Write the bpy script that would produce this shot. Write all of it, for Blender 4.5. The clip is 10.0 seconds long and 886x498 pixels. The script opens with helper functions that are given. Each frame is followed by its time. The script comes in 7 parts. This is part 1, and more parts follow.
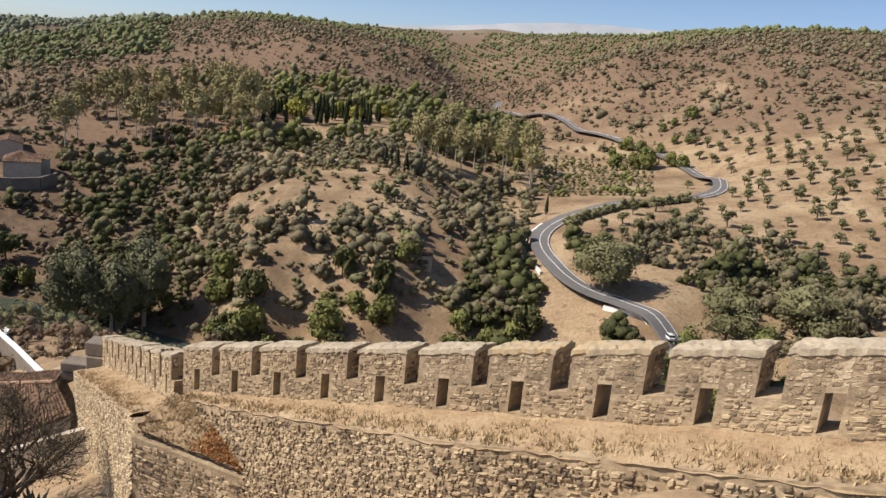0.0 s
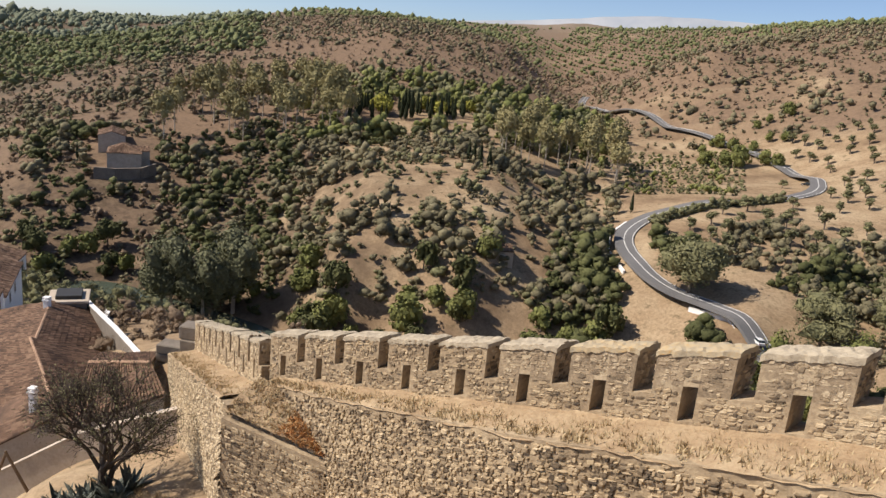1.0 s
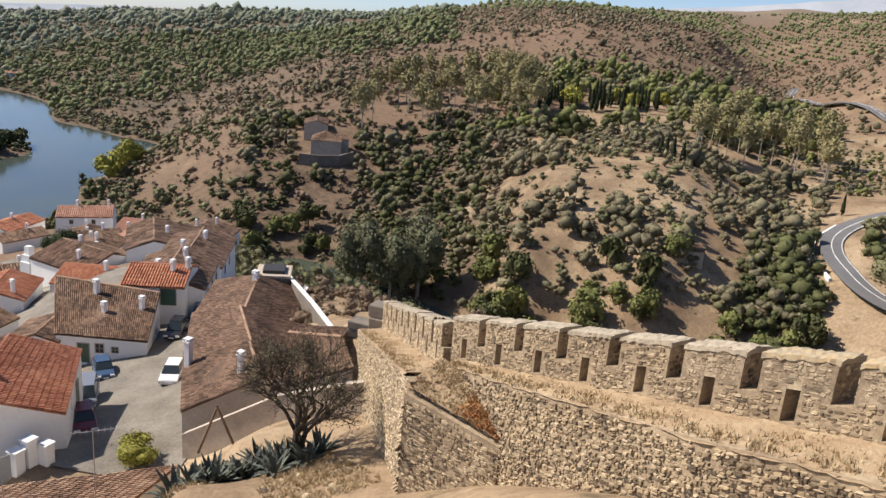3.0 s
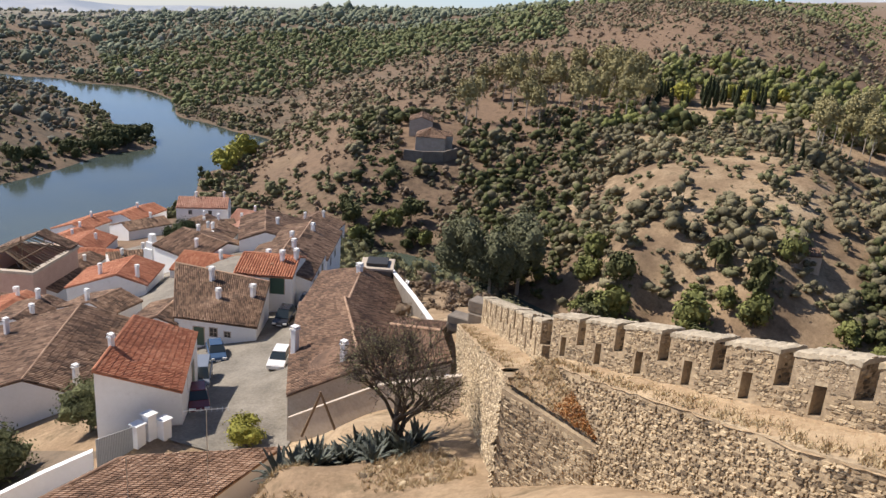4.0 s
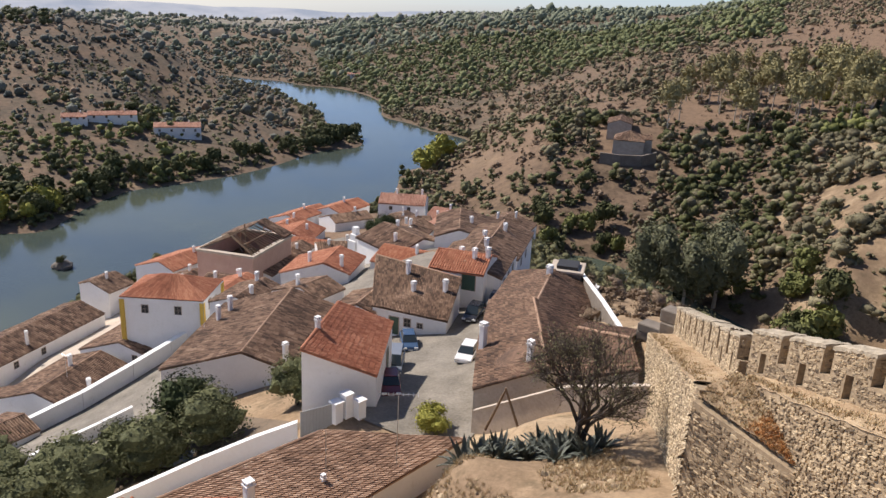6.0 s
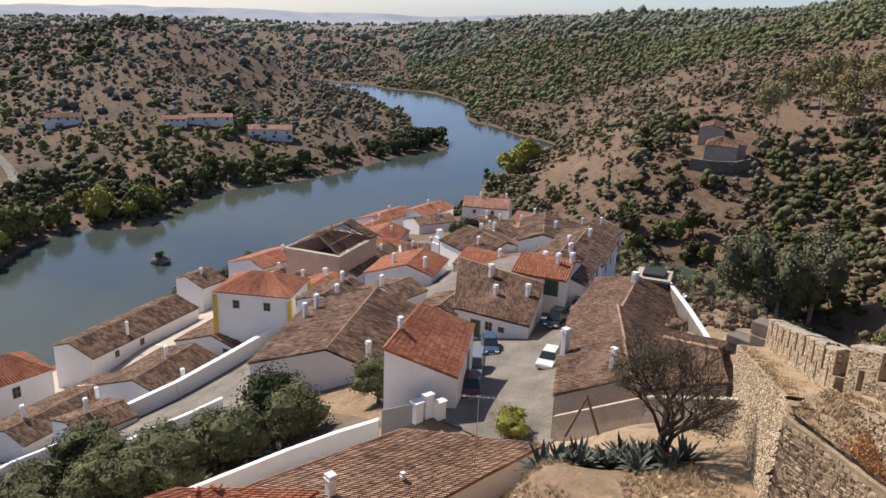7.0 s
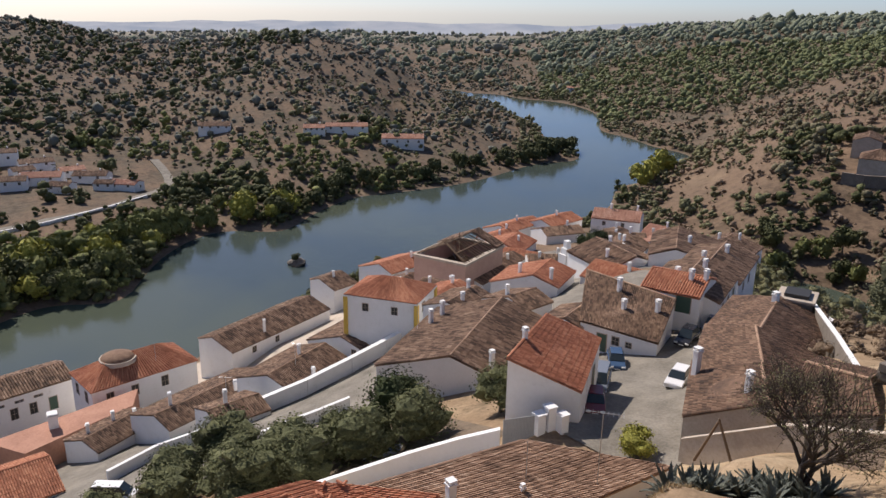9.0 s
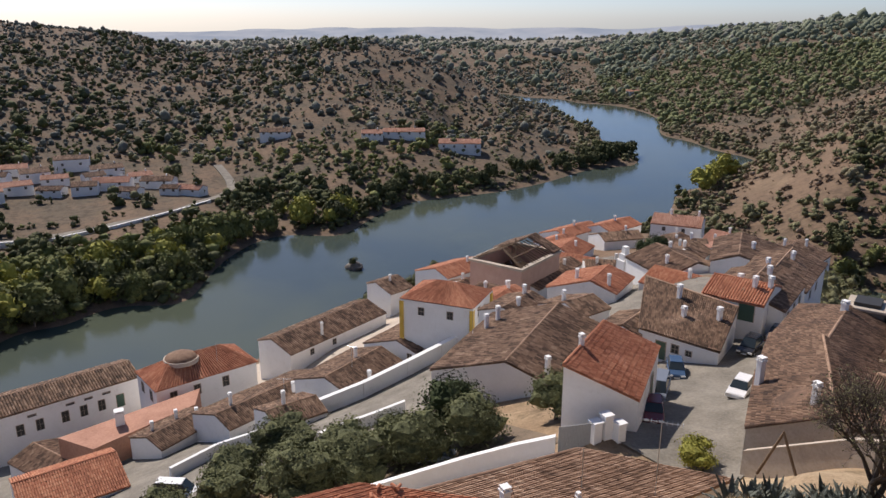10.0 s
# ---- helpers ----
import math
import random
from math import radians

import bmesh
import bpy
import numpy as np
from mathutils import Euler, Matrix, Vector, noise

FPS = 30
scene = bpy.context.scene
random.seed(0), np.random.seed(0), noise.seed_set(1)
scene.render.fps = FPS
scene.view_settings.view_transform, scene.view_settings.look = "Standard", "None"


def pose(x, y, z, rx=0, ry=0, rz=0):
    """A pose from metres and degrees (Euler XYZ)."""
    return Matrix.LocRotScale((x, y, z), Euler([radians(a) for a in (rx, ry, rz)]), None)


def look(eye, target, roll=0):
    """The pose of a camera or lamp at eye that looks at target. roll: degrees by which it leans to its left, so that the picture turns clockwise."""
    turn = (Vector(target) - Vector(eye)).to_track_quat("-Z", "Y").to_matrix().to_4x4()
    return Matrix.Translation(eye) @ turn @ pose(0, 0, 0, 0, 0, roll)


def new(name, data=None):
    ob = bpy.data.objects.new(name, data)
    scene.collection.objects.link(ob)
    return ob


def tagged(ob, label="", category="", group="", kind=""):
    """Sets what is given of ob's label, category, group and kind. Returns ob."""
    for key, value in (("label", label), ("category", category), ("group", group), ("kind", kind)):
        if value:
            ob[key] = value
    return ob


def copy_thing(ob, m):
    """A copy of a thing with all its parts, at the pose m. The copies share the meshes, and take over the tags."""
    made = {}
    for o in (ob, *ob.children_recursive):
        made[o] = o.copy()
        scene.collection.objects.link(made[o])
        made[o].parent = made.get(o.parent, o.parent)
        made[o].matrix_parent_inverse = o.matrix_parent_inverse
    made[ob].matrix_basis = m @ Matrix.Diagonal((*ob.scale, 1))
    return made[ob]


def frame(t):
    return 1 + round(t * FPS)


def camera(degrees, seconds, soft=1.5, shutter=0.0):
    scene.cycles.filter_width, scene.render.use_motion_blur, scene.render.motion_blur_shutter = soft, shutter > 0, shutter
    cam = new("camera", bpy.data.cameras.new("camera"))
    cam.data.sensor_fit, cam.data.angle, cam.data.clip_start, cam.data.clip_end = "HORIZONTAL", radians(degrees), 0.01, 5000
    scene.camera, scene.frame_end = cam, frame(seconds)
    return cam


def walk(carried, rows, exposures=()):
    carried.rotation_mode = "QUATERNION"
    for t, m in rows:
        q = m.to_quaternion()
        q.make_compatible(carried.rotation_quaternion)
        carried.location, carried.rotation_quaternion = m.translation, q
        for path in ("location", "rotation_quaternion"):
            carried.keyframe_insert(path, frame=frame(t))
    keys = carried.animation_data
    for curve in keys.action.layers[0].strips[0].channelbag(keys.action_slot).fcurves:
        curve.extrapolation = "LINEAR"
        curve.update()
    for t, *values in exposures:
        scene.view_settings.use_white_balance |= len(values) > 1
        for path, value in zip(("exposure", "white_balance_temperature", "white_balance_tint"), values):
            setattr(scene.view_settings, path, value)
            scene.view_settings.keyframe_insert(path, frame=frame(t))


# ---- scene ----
# ---- camera ----
cam = camera(60.54, 10.0)
EYE = 75.0
ROWS = [
    (0, -0.002, 0.012, 0.000, 0.31, -13.24, -5.84),
    (0.5, -0.033, 0.003, -0.010, 3.36, -13.72, -5.76),
    (1, -0.060, -0.028, -0.024, 6.53, -14.20, -5.71),
    (1.5, -0.091, -0.076, -0.031, 9.86, -14.68, -5.63),
    (2, -0.100, -0.129, -0.042, 13.35, -15.15, -5.40),
    (2.5, -0.083, -0.214, -0.038, 16.79, -15.60, -5.18),
    (4, 0.038, -0.585, 0.024, 28.45, -16.91, -4.19),
    (4.5, 0.087, -0.718, 0.043, 32.03, -17.17, -3.89),
    (5, 0.125, -0.862, 0.071, 35.80, -17.37, -3.59),
    (5.5, 0.189, -1.011, 0.107, 39.58, -17.55, -3.20),
    (6, 0.267, -1.136, 0.140, 43.36, -17.64, -2.76),
    (7.5, 0.408, -1.388, 0.187, 52.63, -17.56, -1.89),
    (8, 0.419, -1.436, 0.194, 55.08, -17.46, -1.65),
    (8.5, 0.400, -1.450, 0.189, 57.46, -17.34, -1.40),
    (9, 0.374, -1.423, 0.180, 59.87, -17.18, -1.00),
    (9.5, 0.362, -1.381, 0.163, 62.30, -17.02, -0.47),
    (10, 0.346, -1.342, 0.146, 64.32, -16.85, -0.04),
]
walk(cam, [(t, pose(x, y, EYE + z, 0, 0, yaw) @ pose(0, 0, 0, pitch) @ pose(0, 0, 0, 0, roll) @ pose(0, 0, 0, 90)) for t, x, y, z, yaw, pitch, roll in ROWS],
     exposures=[(0, 0.40, 6450, 13), (4.5, 0.60, 6150, 14), (7.5, 0.33, 6150, 16), (10, 0.18, 6100, 16)])

# ---- daylight ----
SUN_AZ, SUN_EL = 98.0, 45.0
world = bpy.data.worlds.new("sky")
scene.world = world
world.use_nodes = True
wn = world.node_tree
sky = wn.nodes.new("ShaderNodeTexSky")
sky.sky_type, sky.sun_disc = "NISHITA", False
sky.sun_elevation, sky.sun_rotation = radians(SUN_EL), radians(-SUN_AZ)
sky.air_density, sky.dust_density, sky.ozone_density = 0.6, 0.6, 2.0
wn.nodes["Background"].inputs["Strength"].default_value = 0.098
wn.links.new(sky.outputs[0], wn.nodes["Background"].inputs[0])
sun_dir = Vector((-math.sin(radians(SUN_AZ)) * math.cos(radians(SUN_EL)), math.cos(radians(SUN_AZ)) * math.cos(radians(SUN_EL)), math.sin(radians(SUN_EL))))
sun = new("sun", bpy.data.lights.new("sun", "SUN"))
sun.data.energy, sun.data.angle, sun.data.color = 4.6, radians(0.6), (1.0, 0.90, 0.76)
sun.matrix_world = look(sun_dir * 300, (0, 0, 0))
# ---- materials ----
def ramp(nt, fac, stops):
    n = nt.nodes.new("ShaderNodeValToRGB")
    e = n.color_ramp.elements
    while len(e) < len(stops):
        e.new(0.5)
    for k, (p, c) in enumerate(stops):
        e[k].position, e[k].color = p, (*c, 1)
    nt.links.new(fac, n.inputs[0])
    return n.outputs[0]


def noise_out(nt, pos, scale, detail=4, rough=0.6):
    n = nt.nodes.new("ShaderNodeTexNoise")
    n.inputs["Scale"].default_value, n.inputs["Detail"].default_value, n.inputs["Roughness"].default_value = scale, detail, rough
    nt.links.new(pos, n.inputs["Vector"])
    return n.outputs[0]


def mixed(nt, fac, a, b, kind="MIX"):
    n = nt.nodes.new("ShaderNodeMix")
    n.data_type, n.blend_type = "RGBA", kind
    for sock, v in ((n.inputs["Factor"], fac), (n.inputs["A"], a), (n.inputs["B"], b)):
        if hasattr(v, "is_linked"):
            nt.links.new(v, sock)
        elif isinstance(v, tuple):
            sock.default_value = (*v, 1)
        else:
            sock.default_value = v
    return n.outputs["Result"]


def bumped(nt, bsdf, height, strength, dist):
    n = nt.nodes.new("ShaderNodeBump")
    n.inputs["Strength"].default_value, n.inputs["Distance"].default_value = strength, dist
    nt.links.new(height, n.inputs["Height"])
    nt.links.new(n.outputs[0], bsdf.inputs["Normal"])


def base_mat(name, rough=0.85, spec=0.3):
    m = bpy.data.materials.new(name)
    m.use_nodes = True
    nt = m.node_tree
    b = nt.nodes["Principled BSDF"]
    b.inputs["Roughness"].default_value = rough
    b.inputs["Specular IOR Level"].default_value = spec
    geo = nt.nodes.new("ShaderNodeNewGeometry")
    return m, nt, b, geo


def patchy(name, stops, big, small, rough=0.88, bump=0.4, dist=0.05, island=0.0, metal=0.0, spec=0.3, tint=None):
    """Colour from noise at two scales (per metre), with relief; island: how far single pieces differ."""
    m, nt, b, geo = base_mat(name, rough, spec)
    p = geo.outputs["Position"]
    n1, n2 = noise_out(nt, p, big, 5), noise_out(nt, p, small, 4, 0.7)
    f = nt.nodes.new("ShaderNodeMath")
    f.operation = "MULTIPLY_ADD"
    nt.links.new(n1, f.inputs[0])
    f.inputs[1].default_value = 0.55
    h = nt.nodes.new("ShaderNodeMath")
    h.operation = "MULTIPLY"
    nt.links.new(n2, h.inputs[0])
    h.inputs[1].default_value = 0.45
    nt.links.new(h.outputs[0], f.inputs[2])
    fac = f.outputs[0]
    if island:
        g = nt.nodes.new("ShaderNodeMath")
        g.operation = "MULTIPLY_ADD"
        nt.links.new(geo.outputs["Random Per Island"], g.inputs[0])
        g.inputs[1].default_value = island
        k = nt.nodes.new("ShaderNodeMath")
        k.operation = "SUBTRACT"
        nt.links.new(fac, k.inputs[0])
        k.inputs[1].default_value = island / 2
        nt.links.new(k.outputs[0], g.inputs[2])
        fac = g.outputs[0]
    col = ramp(nt, fac, stops)
    nt.links.new(col, b.inputs["Base Color"])
    b.inputs["Metallic"].default_value = metal
    if bump:
        bumped(nt, b, n2, bump, dist)
    return m


def plain(name, col, rough=0.5, metal=0.0, spec=0.5):
    m, nt, b, geo = base_mat(name, rough, spec)
    n = noise_out(nt, geo.outputs["Position"], 6.0, 3)
    c = mixed(nt, n, tuple(v * 0.85 for v in col), tuple(min(1, v * 1.1) for v in col))
    nt.links.new(c, b.inputs["Base Color"])
    b.inputs["Metallic"].default_value = metal
    return m


def leafy(name, dark, light, patch=0.12, rough=0.8):
    """Foliage: tint by plant, by spray and by leaf, with leaf-sized relief."""
    m, nt, b, geo = base_mat(name, rough, 0.15)
    p = geo.outputs["Position"]
    n1, n2 = noise_out(nt, p, patch, 3), noise_out(nt, p, 1.7, 5, 0.75)
    terms = ((geo.outputs["Random Per Island"], 0.32), (n1, 0.9), (n2, 0.9))
    acc = None
    for sock, k in terms:
        f = nt.nodes.new("ShaderNodeMath")
        f.operation = "MULTIPLY_ADD"
        nt.links.new(sock, f.inputs[0])
        f.inputs[1].default_value = k
        if acc is None:
            f.inputs[2].default_value = -0.60
        else:
            nt.links.new(acc, f.inputs[2])
        acc = f.outputs[0]
    nt.links.new(ramp(nt, acc, [(0.0, dark), (1.0, light)]), b.inputs["Base Color"])
    bumped(nt, b, n2, 0.9, 0.35)
    return m


M = {}
M["land"] = None
M["mortar"] = patchy("lime_mortar", [(0.28, (0.15, 0.112, 0.07)), (0.5, (0.34, 0.26, 0.165)), (0.72, (0.56, 0.45, 0.295))], 0.5, 7, bump=0.7, dist=0.05)
M["stone"] = patchy("rubble_stone", [(0.12, (0.05, 0.038, 0.028)), (0.38, (0.24, 0.18, 0.112)), (0.6, (0.41, 0.315, 0.195)), (0.9, (0.58, 0.47, 0.31))], 0.5, 9, island=0.58, bump=0.6, dist=0.03)
M["stone_warm"] = patchy("pale_rubble_stone", [(0.2, (0.20, 0.155, 0.10)), (0.5, (0.43, 0.34, 0.215)), (0.8, (0.62, 0.51, 0.345))], 0.4, 8, island=0.6, bump=0.6, dist=0.03)
M["render"] = patchy("weathered_render", [(0.24, (0.10, 0.077, 0.052)), (0.45, (0.28, 0.215, 0.14)), (0.6, (0.42, 0.335, 0.22)), (0.78, (0.59, 0.49, 0.345))], 1.6, 13, island=0.35, bump=0.7, dist=0.03)
M["coping"] = patchy("lichen_coping", [(0.25, (0.15, 0.125, 0.09)), (0.45, (0.36, 0.305, 0.22)), (0.7, (0.56, 0.48, 0.35))], 2.0, 13, bump=0.6, dist=0.03)
M["lichen"] = patchy("orange_lichen", [(0.25, (0.16, 0.13, 0.09)), (0.45, (0.38, 0.32, 0.22)), (0.60, (0.45, 0.34, 0.19)), (0.66, (0.50, 0.26, 0.06)), (0.8, (0.44, 0.35, 0.22))], 2.4, 11, bump=0.6, dist=0.03)
M["grass"] = patchy("dry_grass", [(0.25, (0.15, 0.10, 0.058)), (0.45, (0.34, 0.24, 0.14)), (0.6, (0.43, 0.325, 0.20)), (0.78, (0.56, 0.45, 0.29))], 1.1, 9, bump=0.9, dist=0.06)
M["blade"] = patchy("dry_grass_blades", [(0.2, (0.28, 0.20, 0.11)), (0.5, (0.45, 0.35, 0.20)), (0.8, (0.58, 0.47, 0.29))], 0.5, 4, bump=0, island=0.5)
M["rust"] = patchy("rust_plants", [(0.25, (0.34, 0.17, 0.07)), (0.5, (0.52, 0.27, 0.10)), (0.75, (0.58, 0.38, 0.18))], 0.8, 5, bump=0, island=0.4)
M["tile_old"] = patchy("old_clay_tile", [(0.12, (0.035, 0.026, 0.02)), (0.38, (0.115, 0.073, 0.048)), (0.58, (0.25, 0.155, 0.098)), (0.9, (0.50, 0.36, 0.245))], 0.45, 1.5, island=0.3, bump=0.5, dist=0.03)
M["tile_worn"] = patchy("worn_clay_tile", [(0.12, (0.07, 0.046, 0.033)), (0.36, (0.25, 0.155, 0.098)), (0.6, (0.42, 0.275, 0.18)), (0.9, (0.62, 0.47, 0.34))], 0.3, 1.2, island=0.35, bump=0.5, dist=0.03)
M["tile_dark"] = patchy("dark_clay_tile", [(0.12, (0.028, 0.02, 0.015)), (0.38, (0.085, 0.052, 0.034)), (0.58, (0.18, 0.108, 0.068)), (0.9, (0.36, 0.24, 0.155))], 0.35, 1.5, island=0.3, bump=0.5, dist=0.03)
M["tile_red"] = patchy("new_clay_tile", [(0.15, (0.20, 0.075, 0.042)), (0.5, (0.45, 0.185, 0.10)), (0.85, (0.62, 0.33, 0.19))], 0.3, 1.5, island=0.28, bump=0.3, dist=0.02)
M["tile_pale"] = patchy("pale_clay_tile", [(0.2, (0.27, 0.13, 0.085)), (0.5, (0.45, 0.24, 0.16)), (0.8, (0.57, 0.36, 0.26))], 0.3, 3.0, island=0.3, bump=0.3, dist=0.02)
M["white"] = patchy("whitewash", [(0.2, (0.58, 0.55, 0.50)), (0.42, (0.78, 0.77, 0.74)), (0.7, (0.84, 0.83, 0.81))], 0.6, 3.5, bump=0.25, dist=0.02)
M["cream"] = patchy("ochre_paint", [(0.3, (0.55, 0.36, 0.06)), (0.7, (0.70, 0.48, 0.10))], 0.8, 5, bump=0.2, dist=0.01)
M["plaster"] = patchy("bare_plaster", [(0.25, (0.30, 0.25, 0.19)), (0.5, (0.45, 0.38, 0.30)), (0.75, (0.56, 0.49, 0.40))], 0.6, 5, bump=0.4, dist=0.02)
M["pinkwall"] = patchy("pink_plaster", [(0.25, (0.42, 0.27, 0.21)), (0.75, (0.58, 0.40, 0.32))], 0.6, 5, bump=0.3, dist=0.02)
M["cobble"] = patchy("cobbled_street", [(0.28, (0.085, 0.075, 0.06)), (0.5, (0.195, 0.175, 0.14)), (0.72, (0.31, 0.28, 0.23))], 0.3, 4, bump=0.8, dist=0.05)
M["asphalt"] = patchy("worn_asphalt", [(0.3, (0.12, 0.12, 0.12)), (0.7, (0.19, 0.185, 0.18))], 0.1, 3, bump=0.2, dist=0.02)
M["paint_line"] = plain("road_paint", (0.75, 0.74, 0.70), 0.7)
M["dark"] = plain("dark_opening", (0.03, 0.028, 0.025), 0.6)
M["wood"] = patchy("aged_wood", [(0.3, (0.10, 0.065, 0.04)), (0.7, (0.24, 0.165, 0.10))], 0.7, 12, bump=0.4, dist=0.01)
M["green_paint"] = plain("green_paint", (0.05, 0.10, 0.07), 0.5)
M["blue_paint"] = plain("blue_paint", (0.06, 0.10, 0.22), 0.6)
M["grey_paint"] = plain("grey_gate_paint", (0.33, 0.34, 0.34), 0.5)
M["metal"] = plain("galvanised_metal", (0.45, 0.45, 0.45), 0.4, 0.8)
M["tyre"] = plain("tyre_rubber", (0.025, 0.025, 0.025), 0.8)
M["chrome"] = plain("alloy", (0.55, 0.55, 0.56), 0.3, 0.9)
M["lamp_glass"] = plain("headlight_glass", (0.75, 0.75, 0.72), 0.15)
M["red_glass"] = plain("tail_light_glass", (0.35, 0.02, 0.02), 0.2)
M["car_white"] = plain("white_car_paint", (0.78, 0.78, 0.77), 0.25)
M["car_red"] = plain("maroon_car_paint", (0.12, 0.02, 0.03), 0.25)
M["car_blue"] = plain("blue_car_paint", (0.05, 0.09, 0.16), 0.25)
M["car_grey"] = plain("grey_car_paint", (0.18, 0.20, 0.23), 0.25)
M["car_black"] = plain("black_car_paint", (0.02, 0.02, 0.022), 0.25)
M["car_glass"] = plain("car_glass", (0.03, 0.04, 0.045), 0.08)
M["rock"] = patchy("bank_rock", [(0.25, (0.10, 0.085, 0.07)), (0.75, (0.28, 0.24, 0.19))], 0.3, 2, bump=0.6, dist=0.1)
M["bark"] = patchy("bark", [(0.3, (0.09, 0.07, 0.055)), (0.7, (0.24, 0.20, 0.16))], 1.0, 8, bump=0.6, dist=0.03)
M["dark_bark"] = patchy("dark_bark", [(0.3, (0.035, 0.027, 0.02)), (0.7, (0.11, 0.085, 0.065))], 1.0, 8, bump=0.5, dist=0.02)
M["pale_bark"] = patchy("pale_bark", [(0.3, (0.28, 0.24, 0.19)), (0.7, (0.52, 0.46, 0.38))], 0.6, 4, bump=0.3, dist=0.03)
M["scrub"] = leafy("scrub_leaves", (0.072, 0.066, 0.04), (0.30, 0.265, 0.155), 0.06)
M["scrub_dry"] = leafy("dry_scrub_leaves", (0.105, 0.075, 0.05), (0.36, 0.265, 0.175), 0.05)
M["olive"] = leafy("olive_leaves", (0.07, 0.074, 0.036), (0.30, 0.285, 0.145), 0.10)
M["dark_leaf"] = leafy("dark_leaves", (0.026, 0.032, 0.013), (0.17, 0.175, 0.07), 0.10)
M["green_leaf"] = leafy("green_leaves", (0.06, 0.074, 0.022), (0.29, 0.295, 0.10), 0.12)
M["lime_leaf"] = leafy("yellow_green_leaves", (0.16, 0.16, 0.03), (0.46, 0.43, 0.09), 0.15)
M["gum_leaf"] = leafy("gum_leaves", (0.15, 0.135, 0.062), (0.47, 0.41, 0.20), 0.10)
M["garden_olive"] = leafy("garden_olive_leaves", (0.03, 0.037, 0.015), (0.235, 0.24, 0.11), 0.15)
# scrub across the river: haze mixed into the leaf colour as a cooler grey-green
M["heath"] = leafy("hazed_heath_leaves", (0.07, 0.076, 0.06), (0.235, 0.24, 0.19), 0.03)
M["gum_dark"] = leafy("dark_gum_leaves", (0.055, 0.062, 0.035), (0.27, 0.27, 0.15), 0.15)
M["pine_leaf"] = leafy("pine_needles", (0.075, 0.092, 0.042), (0.27, 0.285, 0.125), 0.03)
# most distant foliage: haze put into the leaf colour, paler and greyer
M["hazed_scrub"] = leafy("pale_hazed_scrub", (0.15, 0.155, 0.125), (0.34, 0.325, 0.25), 0.01)
M["hazed_pine"] = leafy("hazed_pine_needles", (0.105, 0.125, 0.085), (0.29, 0.31, 0.20), 0.015)
M["deep_leaf"] = leafy("deep_green_leaves", (0.016, 0.024, 0.009), (0.085, 0.105, 0.04), 0.2)
M["earth"] = patchy("garden_earth", [(0.3, (0.09, 0.068, 0.045)), (0.7, (0.20, 0.15, 0.10))], 0.5, 4, bump=0.6, dist=0.05)
M["cypress_leaf"] = leafy("cypress_leaves", (0.018, 0.026, 0.014), (0.075, 0.085, 0.038), 0.2)
M["agave"] = leafy("agave_leaf", (0.035, 0.043, 0.034), (0.27, 0.29, 0.235), 0.8, 0.45)


def polar(az, r):
    a = math.radians(az)
    return -math.sin(a) * r, math.cos(a) * r


